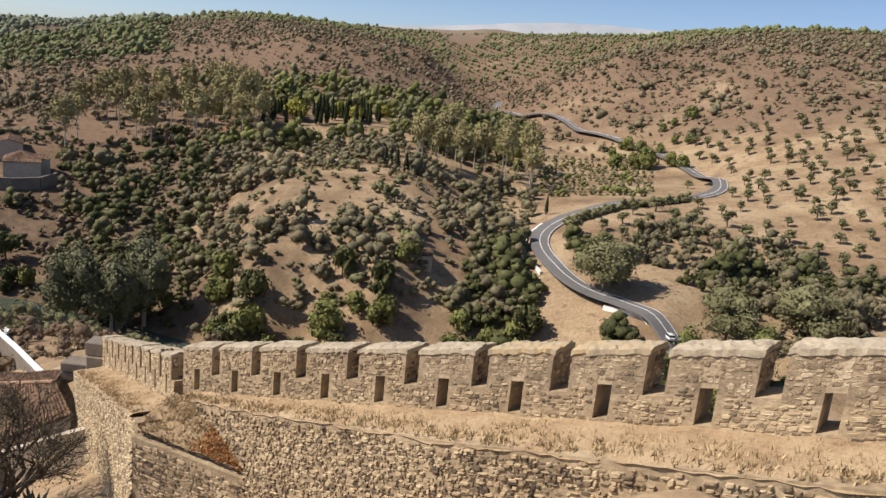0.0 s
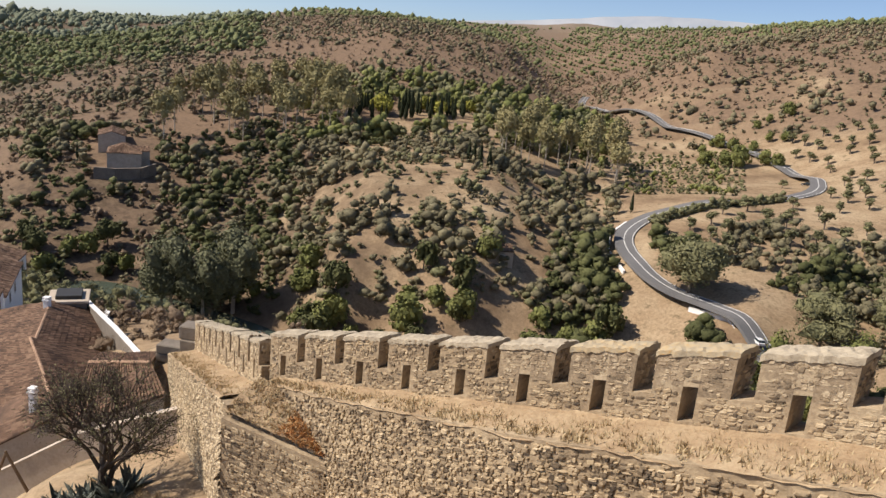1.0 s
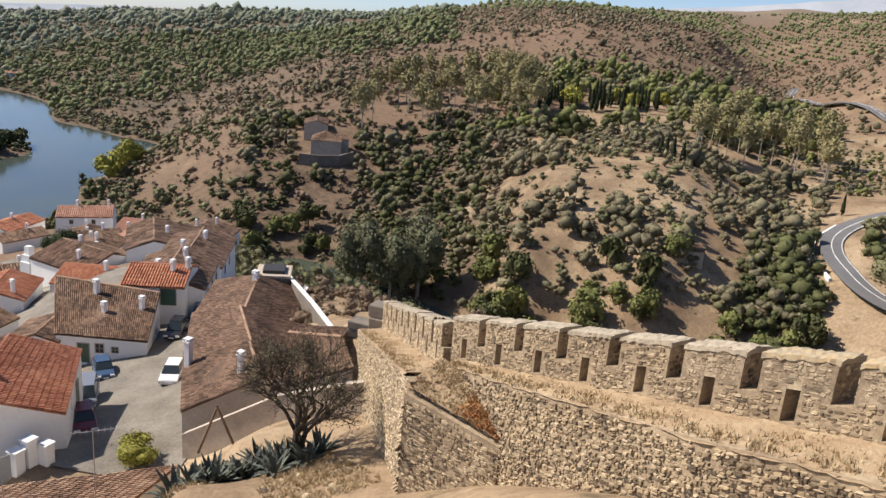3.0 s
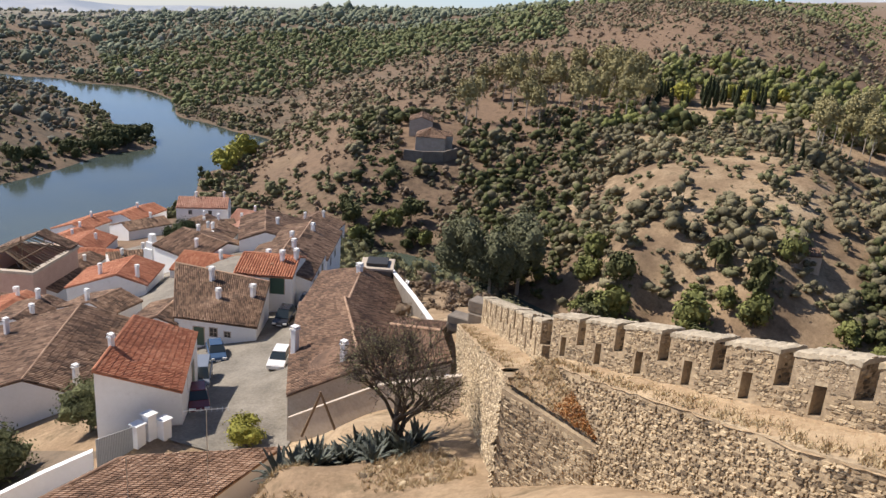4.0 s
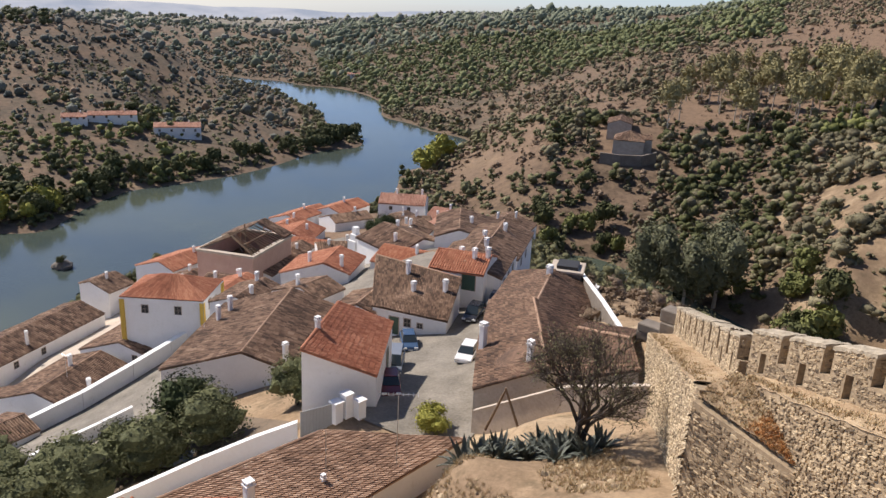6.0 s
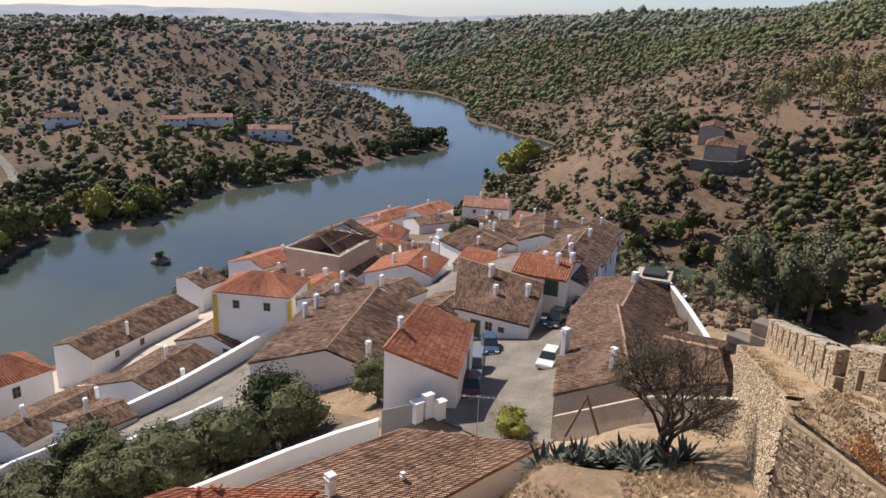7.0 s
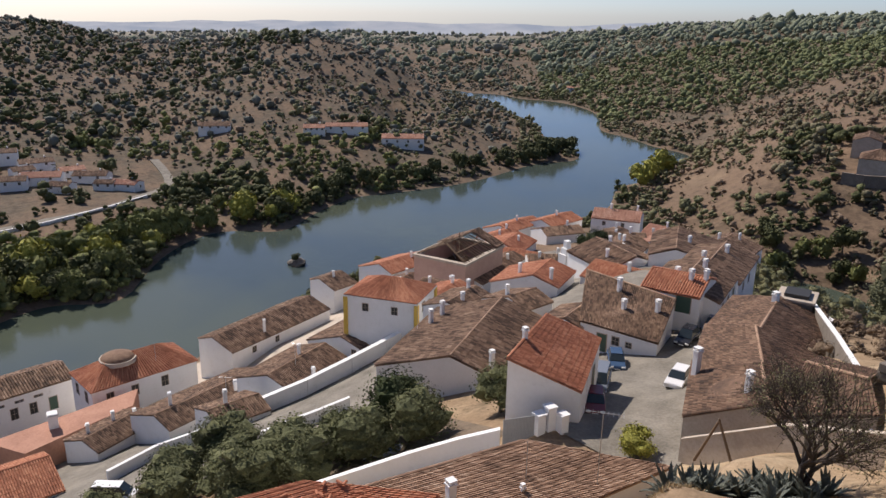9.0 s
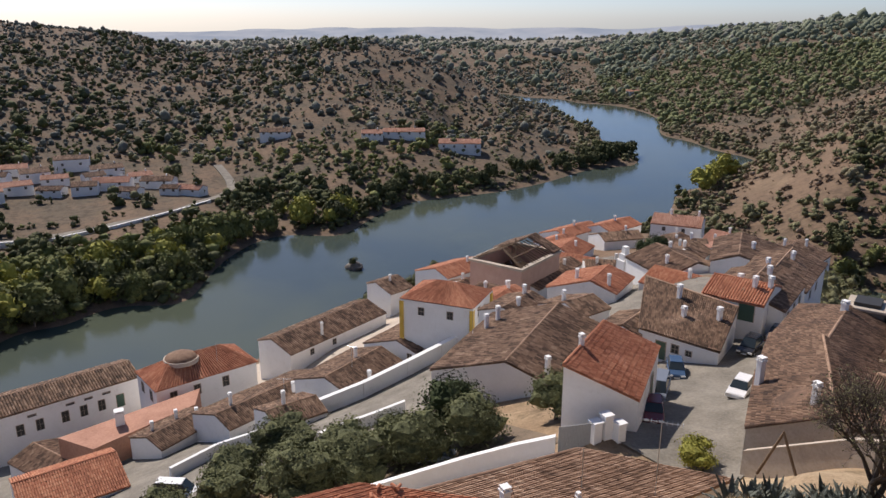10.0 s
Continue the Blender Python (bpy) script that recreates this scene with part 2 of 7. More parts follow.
def land_material():
    m, nt, b, geo = base_mat("dry_hillside", 0.95, 0.1)
    p = geo.outputs["Position"]
    big, mid, fine, dots = noise_out(nt, p, 0.008, 5), noise_out(nt, p, 0.05, 6, 0.65), noise_out(nt, p, 1.3, 5, 0.7), noise_out(nt, p, 0.35, 4, 0.7)
    straw = ramp(nt, mid, [(0.32, (0.20, 0.135, 0.085)), (0.48, (0.36, 0.26, 0.16)), (0.66, (0.50, 0.39, 0.25))])
    soil = ramp(nt, dots, [(0.3, (0.13, 0.095, 0.068)), (0.55, (0.25, 0.17, 0.115)), (0.75, (0.37, 0.255, 0.17))])
    # straw on the near slopes and the farmed side, brown earth and scrub litter on the far and left-hand hills
    xyz = nt.nodes.new("ShaderNodeSeparateXYZ")
    nt.links.new(p, xyz.inputs[0])
    side = nt.nodes.new("ShaderNodeMapRange")
    side.inputs["From Min"].default_value, side.inputs["From Max"].default_value = -150.0, -55.0
    side.inputs["To Min"].default_value, side.inputs["To Max"].default_value = 0.24, -0.06
    nt.links.new(xyz.outputs[0], side.inputs["Value"])
    deep = nt.nodes.new("ShaderNodeMapRange")
    deep.inputs["From Min"].default_value, deep.inputs["From Max"].default_value = 330.0, 520.0
    deep.inputs["To Min"].default_value, deep.inputs["To Max"].default_value = -0.05, 0.22
    nt.links.new(xyz.outputs[1], deep.inputs["Value"])
    near_ = nt.nodes.new("ShaderNodeVectorMath")
    near_.operation = "LENGTH"
    nt.links.new(p, near_.inputs[0])
    hill = nt.nodes.new("ShaderNodeMapRange")
    hill.inputs["From Min"].default_value, hill.inputs["From Max"].default_value = 90.0, 180.0
    hill.inputs["To Min"].default_value, hill.inputs["To Max"].default_value = 0.08, 0.0
    nt.links.new(near_.outputs["Value"], hill.inputs["Value"])
    add1, add2, add3 = [nt.nodes.new("ShaderNodeMath") for _ in range(3)]
    nt.links.new(big, add1.inputs[0]); nt.links.new(side.outputs[0], add1.inputs[1])
    nt.links.new(add1.outputs[0], add2.inputs[0]); nt.links.new(deep.outputs[0], add2.inputs[1])
    nt.links.new(add2.outputs[0], add3.inputs[0]); nt.links.new(hill.outputs[0], add3.inputs[1])
    c = mixed(nt, ramp(nt, add3.outputs[0], [(0.46, (0, 0, 0)), (0.60, (1, 1, 1))]), straw, soil)
    # grey heath litter on the hills across the river, cooled further as painted haze
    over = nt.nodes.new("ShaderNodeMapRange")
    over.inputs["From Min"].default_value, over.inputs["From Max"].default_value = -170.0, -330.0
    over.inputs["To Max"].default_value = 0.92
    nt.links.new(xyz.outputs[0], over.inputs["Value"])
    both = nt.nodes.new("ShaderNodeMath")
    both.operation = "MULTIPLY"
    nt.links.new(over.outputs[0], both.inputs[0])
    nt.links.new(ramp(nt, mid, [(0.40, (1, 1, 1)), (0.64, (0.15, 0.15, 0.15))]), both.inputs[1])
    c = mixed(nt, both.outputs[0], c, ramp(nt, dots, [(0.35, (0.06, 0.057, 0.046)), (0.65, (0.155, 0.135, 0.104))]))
    # pale stubble of the far plain, with distance haze put into its colour
    far_haze = nt.nodes.new("ShaderNodeMapRange")
    far_haze.inputs["From Min"].default_value, far_haze.inputs["From Max"].default_value = 1100.0, 2000.0
    nt.links.new(near_.outputs["Value"], far_haze.inputs["Value"])
    c = mixed(nt, far_haze.outputs[0], c, ramp(nt, big, [(0.35, (0.20, 0.20, 0.165)), (0.6, (0.36, 0.335, 0.27))]))
    c = mixed(nt, ramp(nt, dots, [(0.56, (0, 0, 0)), (0.68, (0.75, 0.75, 0.75))]), c, (0.105, 0.085, 0.05))
    # bare brown rock and litter on the steep slope under the mansion
    cen = nt.nodes.new("ShaderNodeVectorMath")
    cen.operation = "DISTANCE"
    nt.links.new(p, cen.inputs[0])
    cen.inputs[1].default_value = (*polar(28.5, 255), 15.0)
    near2 = nt.nodes.new("ShaderNodeMapRange")
    near2.inputs["From Min"].default_value, near2.inputs["From Max"].default_value = 100.0, 45.0
    nt.links.new(cen.outputs["Value"], near2.inputs["Value"])
    steep = nt.nodes.new("ShaderNodeMath")
    steep.operation = "MULTIPLY"
    nt.links.new(near2.outputs[0], steep.inputs[0])
    nt.links.new(ramp(nt, mid, [(0.40, (1, 1, 1)), (0.62, (0.15, 0.15, 0.15))]), steep.inputs[1])
    c = mixed(nt, steep.outputs[0], c, ramp(nt, dots, [(0.35, (0.05, 0.038, 0.028)), (0.5, (0.105, 0.077, 0.054)), (0.7, (0.21, 0.155, 0.105))]))
    grit = noise_out(nt, p, 5.0, 5, 0.75)
    c = mixed(nt, ramp(nt, grit, [(0.40, (0.6, 0.6, 0.6)), (0.58, (0, 0, 0))]), c, mixed(nt, 0.45, c, (0.10, 0.07, 0.04)))
    c = mixed(nt, ramp(nt, fine, [(0.35, (0.85, 0.85, 0.85)), (0.62, (0, 0, 0))]), c, mixed(nt, 0.5, c, (0.12, 0.085, 0.05)))
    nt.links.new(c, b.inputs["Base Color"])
    bumped(nt, b, fine, 0.6, 0.2)
    return m


def water_material():
    m, nt, b, geo = base_mat("river_water", 0.1, 0.5)
    p = geo.outputs["Position"]
    c = ramp(nt, noise_out(nt, p, 0.012, 3), [(0.4, (0.05, 0.068, 0.064)), (0.6, (0.075, 0.09, 0.064))])
    nt.links.new(c, b.inputs["Base Color"])
    b.inputs["IOR"].default_value = 1.33
    bumped(nt, b, noise_out(nt, p, 0.9, 3), 0.16, 0.15)
    return m


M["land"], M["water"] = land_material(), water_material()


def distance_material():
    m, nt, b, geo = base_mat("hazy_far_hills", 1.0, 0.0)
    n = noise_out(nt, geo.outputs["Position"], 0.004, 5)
    # blue-grey haze of the horizon is part of this base colour
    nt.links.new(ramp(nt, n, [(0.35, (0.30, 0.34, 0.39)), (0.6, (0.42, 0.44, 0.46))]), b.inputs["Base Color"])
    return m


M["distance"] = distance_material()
# spot heights of the land: bearing to the left of the first view, distance, height above the river
RIVER = [(175, 110), (97, 168), (90, 182), (82, 192), (75, 230), (66, 268), (58, 298), (51, 355), (46, 415), (48, 470), (50.3, 545), (52, 640), (55.5, 705), (62, 760)]
STREAM = [(33.5, 222), (31, 210), (26, 194), (19, 184), (12, 172), (3, 160), (-8, 150), (-22, 140), (-40, 140)]
BANK = [(100, 190), (93, 212), (85, 216), (73, 276), (67, 325), (60, 348), (54.5, 400), (50.5, 432), (53, 480), (53.5, 550), (56.5, 660),
        (46, 345), (45.5, 310), (44, 330), (41, 285), (43.5, 390), (41.5, 450), (44.5, 490), (48, 545), (48.5, 640), (54.5, 745),
        (100, 146), (88, 153), (80, 160), (72, 184), (64, 216), (56, 240), (49, 278)]
TOWN = [(0, 0, 62), (-35, 10, 67), (30, 15, 60), (60, 15, 55), (90, 12, 54), (150, 25, 50), (8, 16, 64.3), (-4, 13.7, 66), (-22, 12.5, 68.2), (16.6, 20, 61.5), (22.5, 26, 57.7), (31.5, 31, 55), (28, 42, 52), (27, 34, 55), (42, 29.5, 54.6), (35.5, 31, 54.6), (5, 25, 59), (-20, 22, 61), (12, 31, 57), (49, 26, 50.5), (46, 36, 46.7), (41, 40, 47.0), (57, 30, 47.5), (60, 20, 51), (52, 50, 45.5), (42, 67, 43), (40, 82, 42),
        (60, 45, 44), (75, 45, 40), (90, 50, 36), (70, 75, 31), (40, 48, 46), (36, 50, 47), (33, 50, 49), (37, 40, 50.5), (82, 75, 29), (95, 80, 22), (69, 109, 23), (79, 118, 12), (84, 130, 9), (90, 125, 8), (60, 110, 28), (63, 107, 27), (50, 110, 35), (74, 140, 12), (66, 165, 13), (59, 128, 23), (44, 115, 38), (40, 130, 33),
        (58, 160, 18), (50, 160, 25), (43, 170, 25), (39, 165, 28), (64, 150, 16), (47, 195, 19), (55, 200, 15), (40, 178, 24), (47, 230, 10), (35, 110, 36), (33, 130, 30), (30, 90, 42), (25, 60, 51), (27, 48, 54.2), (29.5, 52, 52.5), (31, 60, 50), (31, 160, 17), (28, 175, 8),
        (8, 40, 55), (0, 60, 48), (-12, 40, 55), (0, 100, 30), (15, 110, 30), (-15, 90, 36), (20, 150, 12), (8, 145, 12), (-30, 60, 48), (-30, 105, 25)]
NEARHILL = [(30, 330, 26), (26, 300, 17), (24.5, 240, 8), (33, 300, 17), (36, 300, 16), (36, 370, 26), (31, 420, 35), (40, 420, 12), (38, 520, 20), (20, 250, 12), (7, 255, 39), (12.8, 240, 34), (3, 245, 38), (10.9, 205, 24), (14, 195, 17), (4, 190, 22), (-3.5, 265, 29), (12, 330, 37), (16, 360, 40), (1, 380, 45),
            (-16.7, 175, 23), (-13.8, 183, 23), (-8.6, 200, 25.5), (-7.4, 225, 28.5), (-8.7, 245, 32), (-12.6, 265, 36.5), (-18.4, 290, 40), (-18, 345, 40.5), (-13.2, 400, 45.5), (-9, 450, 47.5), (-4.8, 520, 48.5), (-2.6, 590, 49), (-2.8, 660, 55),
            (-25, 210, 28), (-28, 280, 46), (-24, 350, 56), (-28, 170, 18), (-35, 300, 55)]
FARHILL = [(27, 650, 63), (22.7, 620, 72), (17.2, 620, 80), (11.8, 620, 91), (7.7, 640, 90), (3, 680, 90), (0, 760, 58), (15, 480, 58), (8, 480, 60), (22, 470, 48), (-7.3, 560, 77), (-11, 540, 94), (-18.7, 520, 96), (-24, 520, 103), (-30, 520, 95), (-14, 470, 70),
           (31, 1500, 86), (24.5, 1500, 100), (18.4, 1500, 128), (7.4, 1500, 144), (-1.1, 1500, 160), (-6.8, 1400, 154), (-16, 1300, 172), (-23.5, 1300, 176), (-35, 1300, 180), (36.5, 1250, 72), (40.6, 1150, 63), (45.5, 1150, 51), (51, 1150, 33), (38, 800, 42), (33, 850, 55), (44, 850, 32), (28, 950, 70), (0, 1000, 85), (-10, 900, 105),
           (50, 1050, 22), (55, 1000, 16), (60, 1000, 20), (93.5, 850, 71), (89.3, 850, 64), (86.1, 850, 59), (82.9, 850, 45), (79.3, 850, 41), (105, 850, 76), (73.1, 640, 56), (78, 700, 46), (69.3, 640, 55), (66, 640, 44), (63.6, 600, 35), (60.3, 560, 18), (73, 480, 32), (66, 450, 20), (60, 440, 12),
           (95.7, 290, 2.5), (88.6, 285, 5), (82.7, 310, 5), (80.4, 350, 3), (94.3, 390, 9), (84.5, 400, 8), (90, 550, 35), (80, 560, 24), (63.5, 480, 6), (68, 520, 28), (100, 400, 20),
           (100, 1400, 40), (85, 1400, 24), (76, 1300, 20), (85, 3000, 5), (67.8, 3000, 5), (55, 3000, 5), (44, 3000, 40), (30, 3000, 80), (10, 3000, 130), (-20, 3000, 150), (110, 3000, 30), (170, 1500, 60), (-90, 1500, 100), (-170, 800, 60), (70, 1700, 30), (58, 1600, 22), (150, 600, 40), (-120, 500, 50), (-70, 300, 40), (180, 250, 30)]
rows = [(*polar(a, r), -5.0) for a, r in RIVER] + [(*polar(a, r), -3.0) for a, r in STREAM] + [(*polar(a, r), 1.2) for a, r in BANK] + [(*polar(a, r), z) for a, r, z in TOWN + NEARHILL + FARHILL]
rows = np.array(rows)

def warp(x, y):
    # far land is drawn together, so that near and far spots are spaced alike
    r = np.hypot(x, y) + 1e-9
    k = 60 * np.log1p(r / 60) / r
    return np.stack([x * k, y * k], -1)

def kern(a, b):
    return -np.sqrt(((a[:, None] - b[None]) ** 2).sum(-1) + 0.3)

_P = warp(rows[:, 0], rows[:, 1])
_n = len(_P)
_M = np.zeros((_n + 3, _n + 3))
_M[:_n, :_n] = kern(_P, _P) - np.eye(_n) * 0.4
_M[:_n, _n] = 1; _M[:_n, _n + 1:] = _P
_M[_n, :_n] = 1; _M[_n + 1:, :_n] = _P.T
_W = np.linalg.solve(_M, np.concatenate([rows[:, 2], [0, 0, 0]]))

def land(x, y):
    x, y = np.atleast_1d(np.asarray(x, float)), np.atleast_1d(np.asarray(y, float))
    q = warp(x, y)
    return kern(q, _P) @ _W[:_n] + _W[_n] + q @ _W[_n + 1:]


# ---- mesh helpers ----
def mesh_np(name, V, T, mat, smooth=False):
    """A triangle mesh from arrays."""
    V, T = np.asarray(V, np.float32), np.asarray(T, np.int32)
    me = bpy.data.meshes.new(name)
    me.vertices.add(len(V)); me.vertices.foreach_set("co", V.ravel())
    me.loops.add(len(T) * 3); me.loops.foreach_set("vertex_index", T.ravel())
    me.polygons.add(len(T)); me.polygons.foreach_set("loop_start", np.arange(0, len(T) * 3, 3, dtype=np.int32))
    me.polygons.foreach_set("use_smooth", np.full(len(T), smooth))
    me.update(calc_edges=True)
    me.materials.append(M[mat])
    return me


def thing(name, label, category, group="", kind="", at=(0, 0, 0), data=None):
    ob = new(name, data)
    ob.location = at
    return tagged(ob, label, category, group, kind)


def part(name, bm, mat, parent, label="", smooth=False, bevel=0.0):
    """Links a bmesh, or a ready mesh, as one part under its thing (in the thing's own coordinates)."""
    if isinstance(bm, bmesh.types.BMesh):
        if bevel:
            bmesh.ops.bevel(bm, geom=bm.edges[:], offset=bevel, segments=1, affect="EDGES")
        bmesh.ops.recalc_face_normals(bm, faces=bm.faces)
        me = bpy.data.meshes.new(name)
        bm.to_mesh(me)
        bm.free()
        me.materials.append(M[mat])
        if smooth:
            for p in me.polygons:
                p.use_smooth = True
    else:
        me = bm
    ob = new(name, me)
    ob.parent = parent
    if label:
        tagged(ob, label)
    return ob


def hexa(bm, low, high):
    """A solid between a lower and an upper quad of points."""
    v = [bm.verts.new(p) for p in (*low, *high)]
    for f in ((3, 2, 1, 0), (4, 5, 6, 7), (0, 1, 5, 4), (1, 2, 6, 5), (2, 3, 7, 6), (3, 0, 4, 7)):
        bm.faces.new([v[k] for k in f])


def box(bm, x0, x1, y0, y1, z0, z1):
    hexa(bm, [(x0, y0, z0), (x1, y0, z0), (x1, y1, z0), (x0, y1, z0)], [(x0, y0, z1), (x1, y0, z1), (x1, y1, z1), (x0, y1, z1)])


def tube(bm, a, b, ra, rb, n=6):
    a, b = Vector(a), Vector(b)
    q = (b - a).to_track_quat("Z", "Y")
    rings = [[bm.verts.new(p + q @ Vector((math.cos(2 * math.pi * k / n) * r, math.sin(2 * math.pi * k / n) * r, 0))) for k in range(n)] for p, r in ((a, ra), (b, rb))]
    for k in range(n):
        bm.faces.new((rings[0][k], rings[0][(k + 1) % n], rings[1][(k + 1) % n], rings[1][k]))
    bm.faces.new(rings[1])
    bm.faces.new(rings[0][::-1])


def value_noise(x, y, seed=0):
    xi, yi = np.floor(x), np.floor(y)
    fx, fy = x - xi, y - yi
    fx, fy = fx * fx * (3 - 2 * fx), fy * fy * (3 - 2 * fy)

    def h(a, b):
        v = np.sin(a * 127.1 + b * 311.7 + seed * 74.7) * 43758.5453
        return v - np.floor(v)

    return (h(xi, yi) * (1 - fx) + h(xi + 1, yi) * fx) * (1 - fy) + (h(xi, yi + 1) * (1 - fx) + h(xi + 1, yi + 1) * fx) * fy * 1.0


def relief(x, y):
    """Gullies and lumps of the open hillsides; none in the town, on the roads or by the water."""
    r = np.hypot(x, y)
    az = np.degrees(np.arctan2(-x, y))
    a = np.interp(r, [150, 260, 600, 1500], [0.0, 1.0, 4.5, 12.0])
    a = np.where((az > 33) & (r < 300), 0, a)
    n = sum(value_noise(x / s, y / s, k) * s for k, s in enumerate((160, 70, 30, 13))) / 90 - 1.5
    n = n * np.where(r < 600, 0.7, 1)
    return a * n * 0.6


def ground(x, y):
    x, y = np.atleast_1d(np.asarray(x, float)), np.atleast_1d(np.asarray(y, float))
    z = land(x, y)
    return z + relief(x, y) * np.clip((z - 3) / 12, 0, 1)


def gz(x, y):
    return float(ground(x, y)[0])


def spot(az, r, dz=0.0):
    x, y = polar(az, r)
    return Vector((x, y, gz(x, y) + dz))


# ---- ground, river, distance ----
azs = np.concatenate([np.arange(-40, 104, 0.4), np.arange(104, 320, 4.0)])
rs = np.concatenate([[0.01, 3], np.geomspace(6, 2600, 240)])
gx, gy = -np.sin(np.radians(azs))[:, None] * rs, np.cos(np.radians(azs))[:, None] * rs
zz = np.concatenate([ground(gx[k], gy[k]) for k in range(len(azs))]).reshape(gx.shape)
na, nr = gx.shape
ii = np.arange(na)[:, None] * nr + np.arange(nr - 1)
jj = ((np.arange(na) + 1) % na)[:, None] * nr + np.arange(nr - 1)
tri = np.concatenate([np.stack([ii, ii + 1, jj + 1], -1).reshape(-1, 3), np.stack([ii, jj + 1, jj], -1).reshape(-1, 3)])[:, ::-1]
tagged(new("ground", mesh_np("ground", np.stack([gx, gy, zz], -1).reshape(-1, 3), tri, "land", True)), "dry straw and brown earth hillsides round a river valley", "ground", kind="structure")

wa = np.radians(np.arange(14, 120, 2.0))
bm = bmesh.new()
cols = [[bm.verts.new((-math.sin(a) * r, math.cos(a) * r, 0)) for r in (110, 200, 400, 900, 1400)] for a in wa]
for c0, c1 in zip(cols, cols[1:]):
    for k in range(4):
        bm.faces.new((c0[k], c0[k + 1], c1[k + 1], c1[k]))
river = part("water", bm, "water", None)
tagged(river, "calm blue-green river winding between hills", "river", kind="structure")

fa = np.arange(-45, 112, 0.5)
prof = lambda a: 62 + np.interp(a, [-45, -5, 20, 40, 52, 110], [320, 260, 130, 40, 0, 0])
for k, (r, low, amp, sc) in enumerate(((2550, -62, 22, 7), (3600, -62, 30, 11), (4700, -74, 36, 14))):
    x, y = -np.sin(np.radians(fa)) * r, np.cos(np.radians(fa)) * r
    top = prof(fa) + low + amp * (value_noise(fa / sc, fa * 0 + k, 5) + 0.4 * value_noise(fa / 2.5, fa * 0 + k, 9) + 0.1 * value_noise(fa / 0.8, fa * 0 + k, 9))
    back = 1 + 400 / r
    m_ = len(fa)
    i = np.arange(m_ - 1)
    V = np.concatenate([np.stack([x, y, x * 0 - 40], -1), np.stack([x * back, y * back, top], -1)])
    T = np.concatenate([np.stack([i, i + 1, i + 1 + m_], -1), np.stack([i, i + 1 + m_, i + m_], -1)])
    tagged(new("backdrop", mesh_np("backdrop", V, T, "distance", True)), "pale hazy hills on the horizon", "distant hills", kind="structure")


def ribbon(name, path, width, mat, label, category, lift=0.12, step=2.0, off=0.0, kind="structure"):
    """A strip laid over the ground along a smooth line through the places given."""
    P = [Vector((*polar(a, r), 0)) for a, r in path]
    pts = []
    for k in range(len(P) - 1):
        p0, p1, p2, p3 = P[max(k - 1, 0)], P[k], P[k + 1], P[min(k + 2, len(P) - 1)]
        n = max(2, int((p2 - p1).length / step))
        for j in range(n):
            t = j / n
            pts.append(0.5 * (2 * p1 + (p2 - p0) * t + (2 * p0 - 5 * p1 + 4 * p2 - p3) * t * t + (3 * p1 - p0 - 3 * p2 + p3) * t ** 3))
    bm = bmesh.new()
    prev = None
    for k in range(1, len(pts) - 1):
        d = (pts[k + 1] - pts[k - 1]).normalized()
        s = Vector((-d.y, d.x, 0))
        c = pts[k] + s * off
        full = [pts[k] + s * w for w in (-3.2, 0, 3.2)]
        z = max(gz(q.x, q.y) for q in full) + lift
        row = [bm.verts.new((*(c + s * w).xy, z - dz)) for w, dz in ((-width / 2 - 0.01, 0.8), (-width / 2, 0), (width / 2, 0), (width / 2 + 0.01, 0.8))]
        if prev:
            for j in range(3):
                bm.faces.new((prev[j], prev[j + 1], row[j + 1], row[j]))
        prev = row
    return tagged(part(name, bm, mat, None), label, category, kind=kind)


ROAD = [(-20, 166), (-16.7, 175), (-13.8, 183), (-8.6, 200), (-7.0, 225), (-8.7, 245), (-12.6, 265), (-18.4, 290), (-19.2, 318), (-18, 345), (-13.2, 400), (-9, 450), (-4.8, 520), (-2.6, 590), (-2.8, 660)]
ribbon("road", ROAD, 5.6, "asphalt", "winding grey asphalt country road on the hillside", "road", 0.25)
ribbon("road_line", ROAD, 0.2, "paint_line", "white centre line of the country road", "road marking", 0.29)
ribbon("road_line", ROAD, 0.16, "paint_line", "white edge line of the country road", "road marking", 0.29, off=-2.45)
VROAD = [(100, 285), (95.7, 288), (88.6, 286), (82.7, 310), (80.4, 345), (81.3, 385)]
ribbon("road", VROAD, 4.0, "cobble", "pale concrete lane of the far village", "road", 0.3)


# ---- castle wall ----
WA, WU, WN = Vector((5.57, 13.94)), Vector((-0.787, 0.617)), Vector((0.617, 0.787))   # near stretch: start, run, outward
WB, BU = Vector((-9.25, 25.2)), Vector((-0.530, 0.848))                                 # far stretch
BN = Vector((0.848, 0.530))


def stretch(org, run, out, z0, slope):
    def P(s, w, dz):
        p = org + run * s + out * w
        return (p.x, p.y, z0 + slope * s + dz)
    return P


def inner(s):
    """How far the walkway's inner edge lies behind the parapet; it narrows along the wall."""
    return float(np.interp(s, [-9, 5, 13.3, 18.4], [-1.9, -1.75, -1.0, -0.25]))


PA, PB = stretch(WA, WU, WN, 70.43, -0.3165), stretch(WB, BU, BN, 64.3, -0.33)


def slab(bm, P, s0, s1, w0, w1, lo, hi):
    """A block of the wall between s0 and s1; lo and hi are heights under and at the top line, or absolute below when lo is None."""
    def low(s, w):
        x, y, z = P(s, w, 0)
        return (x, y, 46.0) if lo is None else (x, y, z + lo)
    hexa(bm, [low(s0, w0), low(s1, w0), low(s1, w1), low(s0, w1)], [P(s0, w0, hi), P(s1, w0, hi), P(s1, w1, hi), P(s0, w1, hi)])


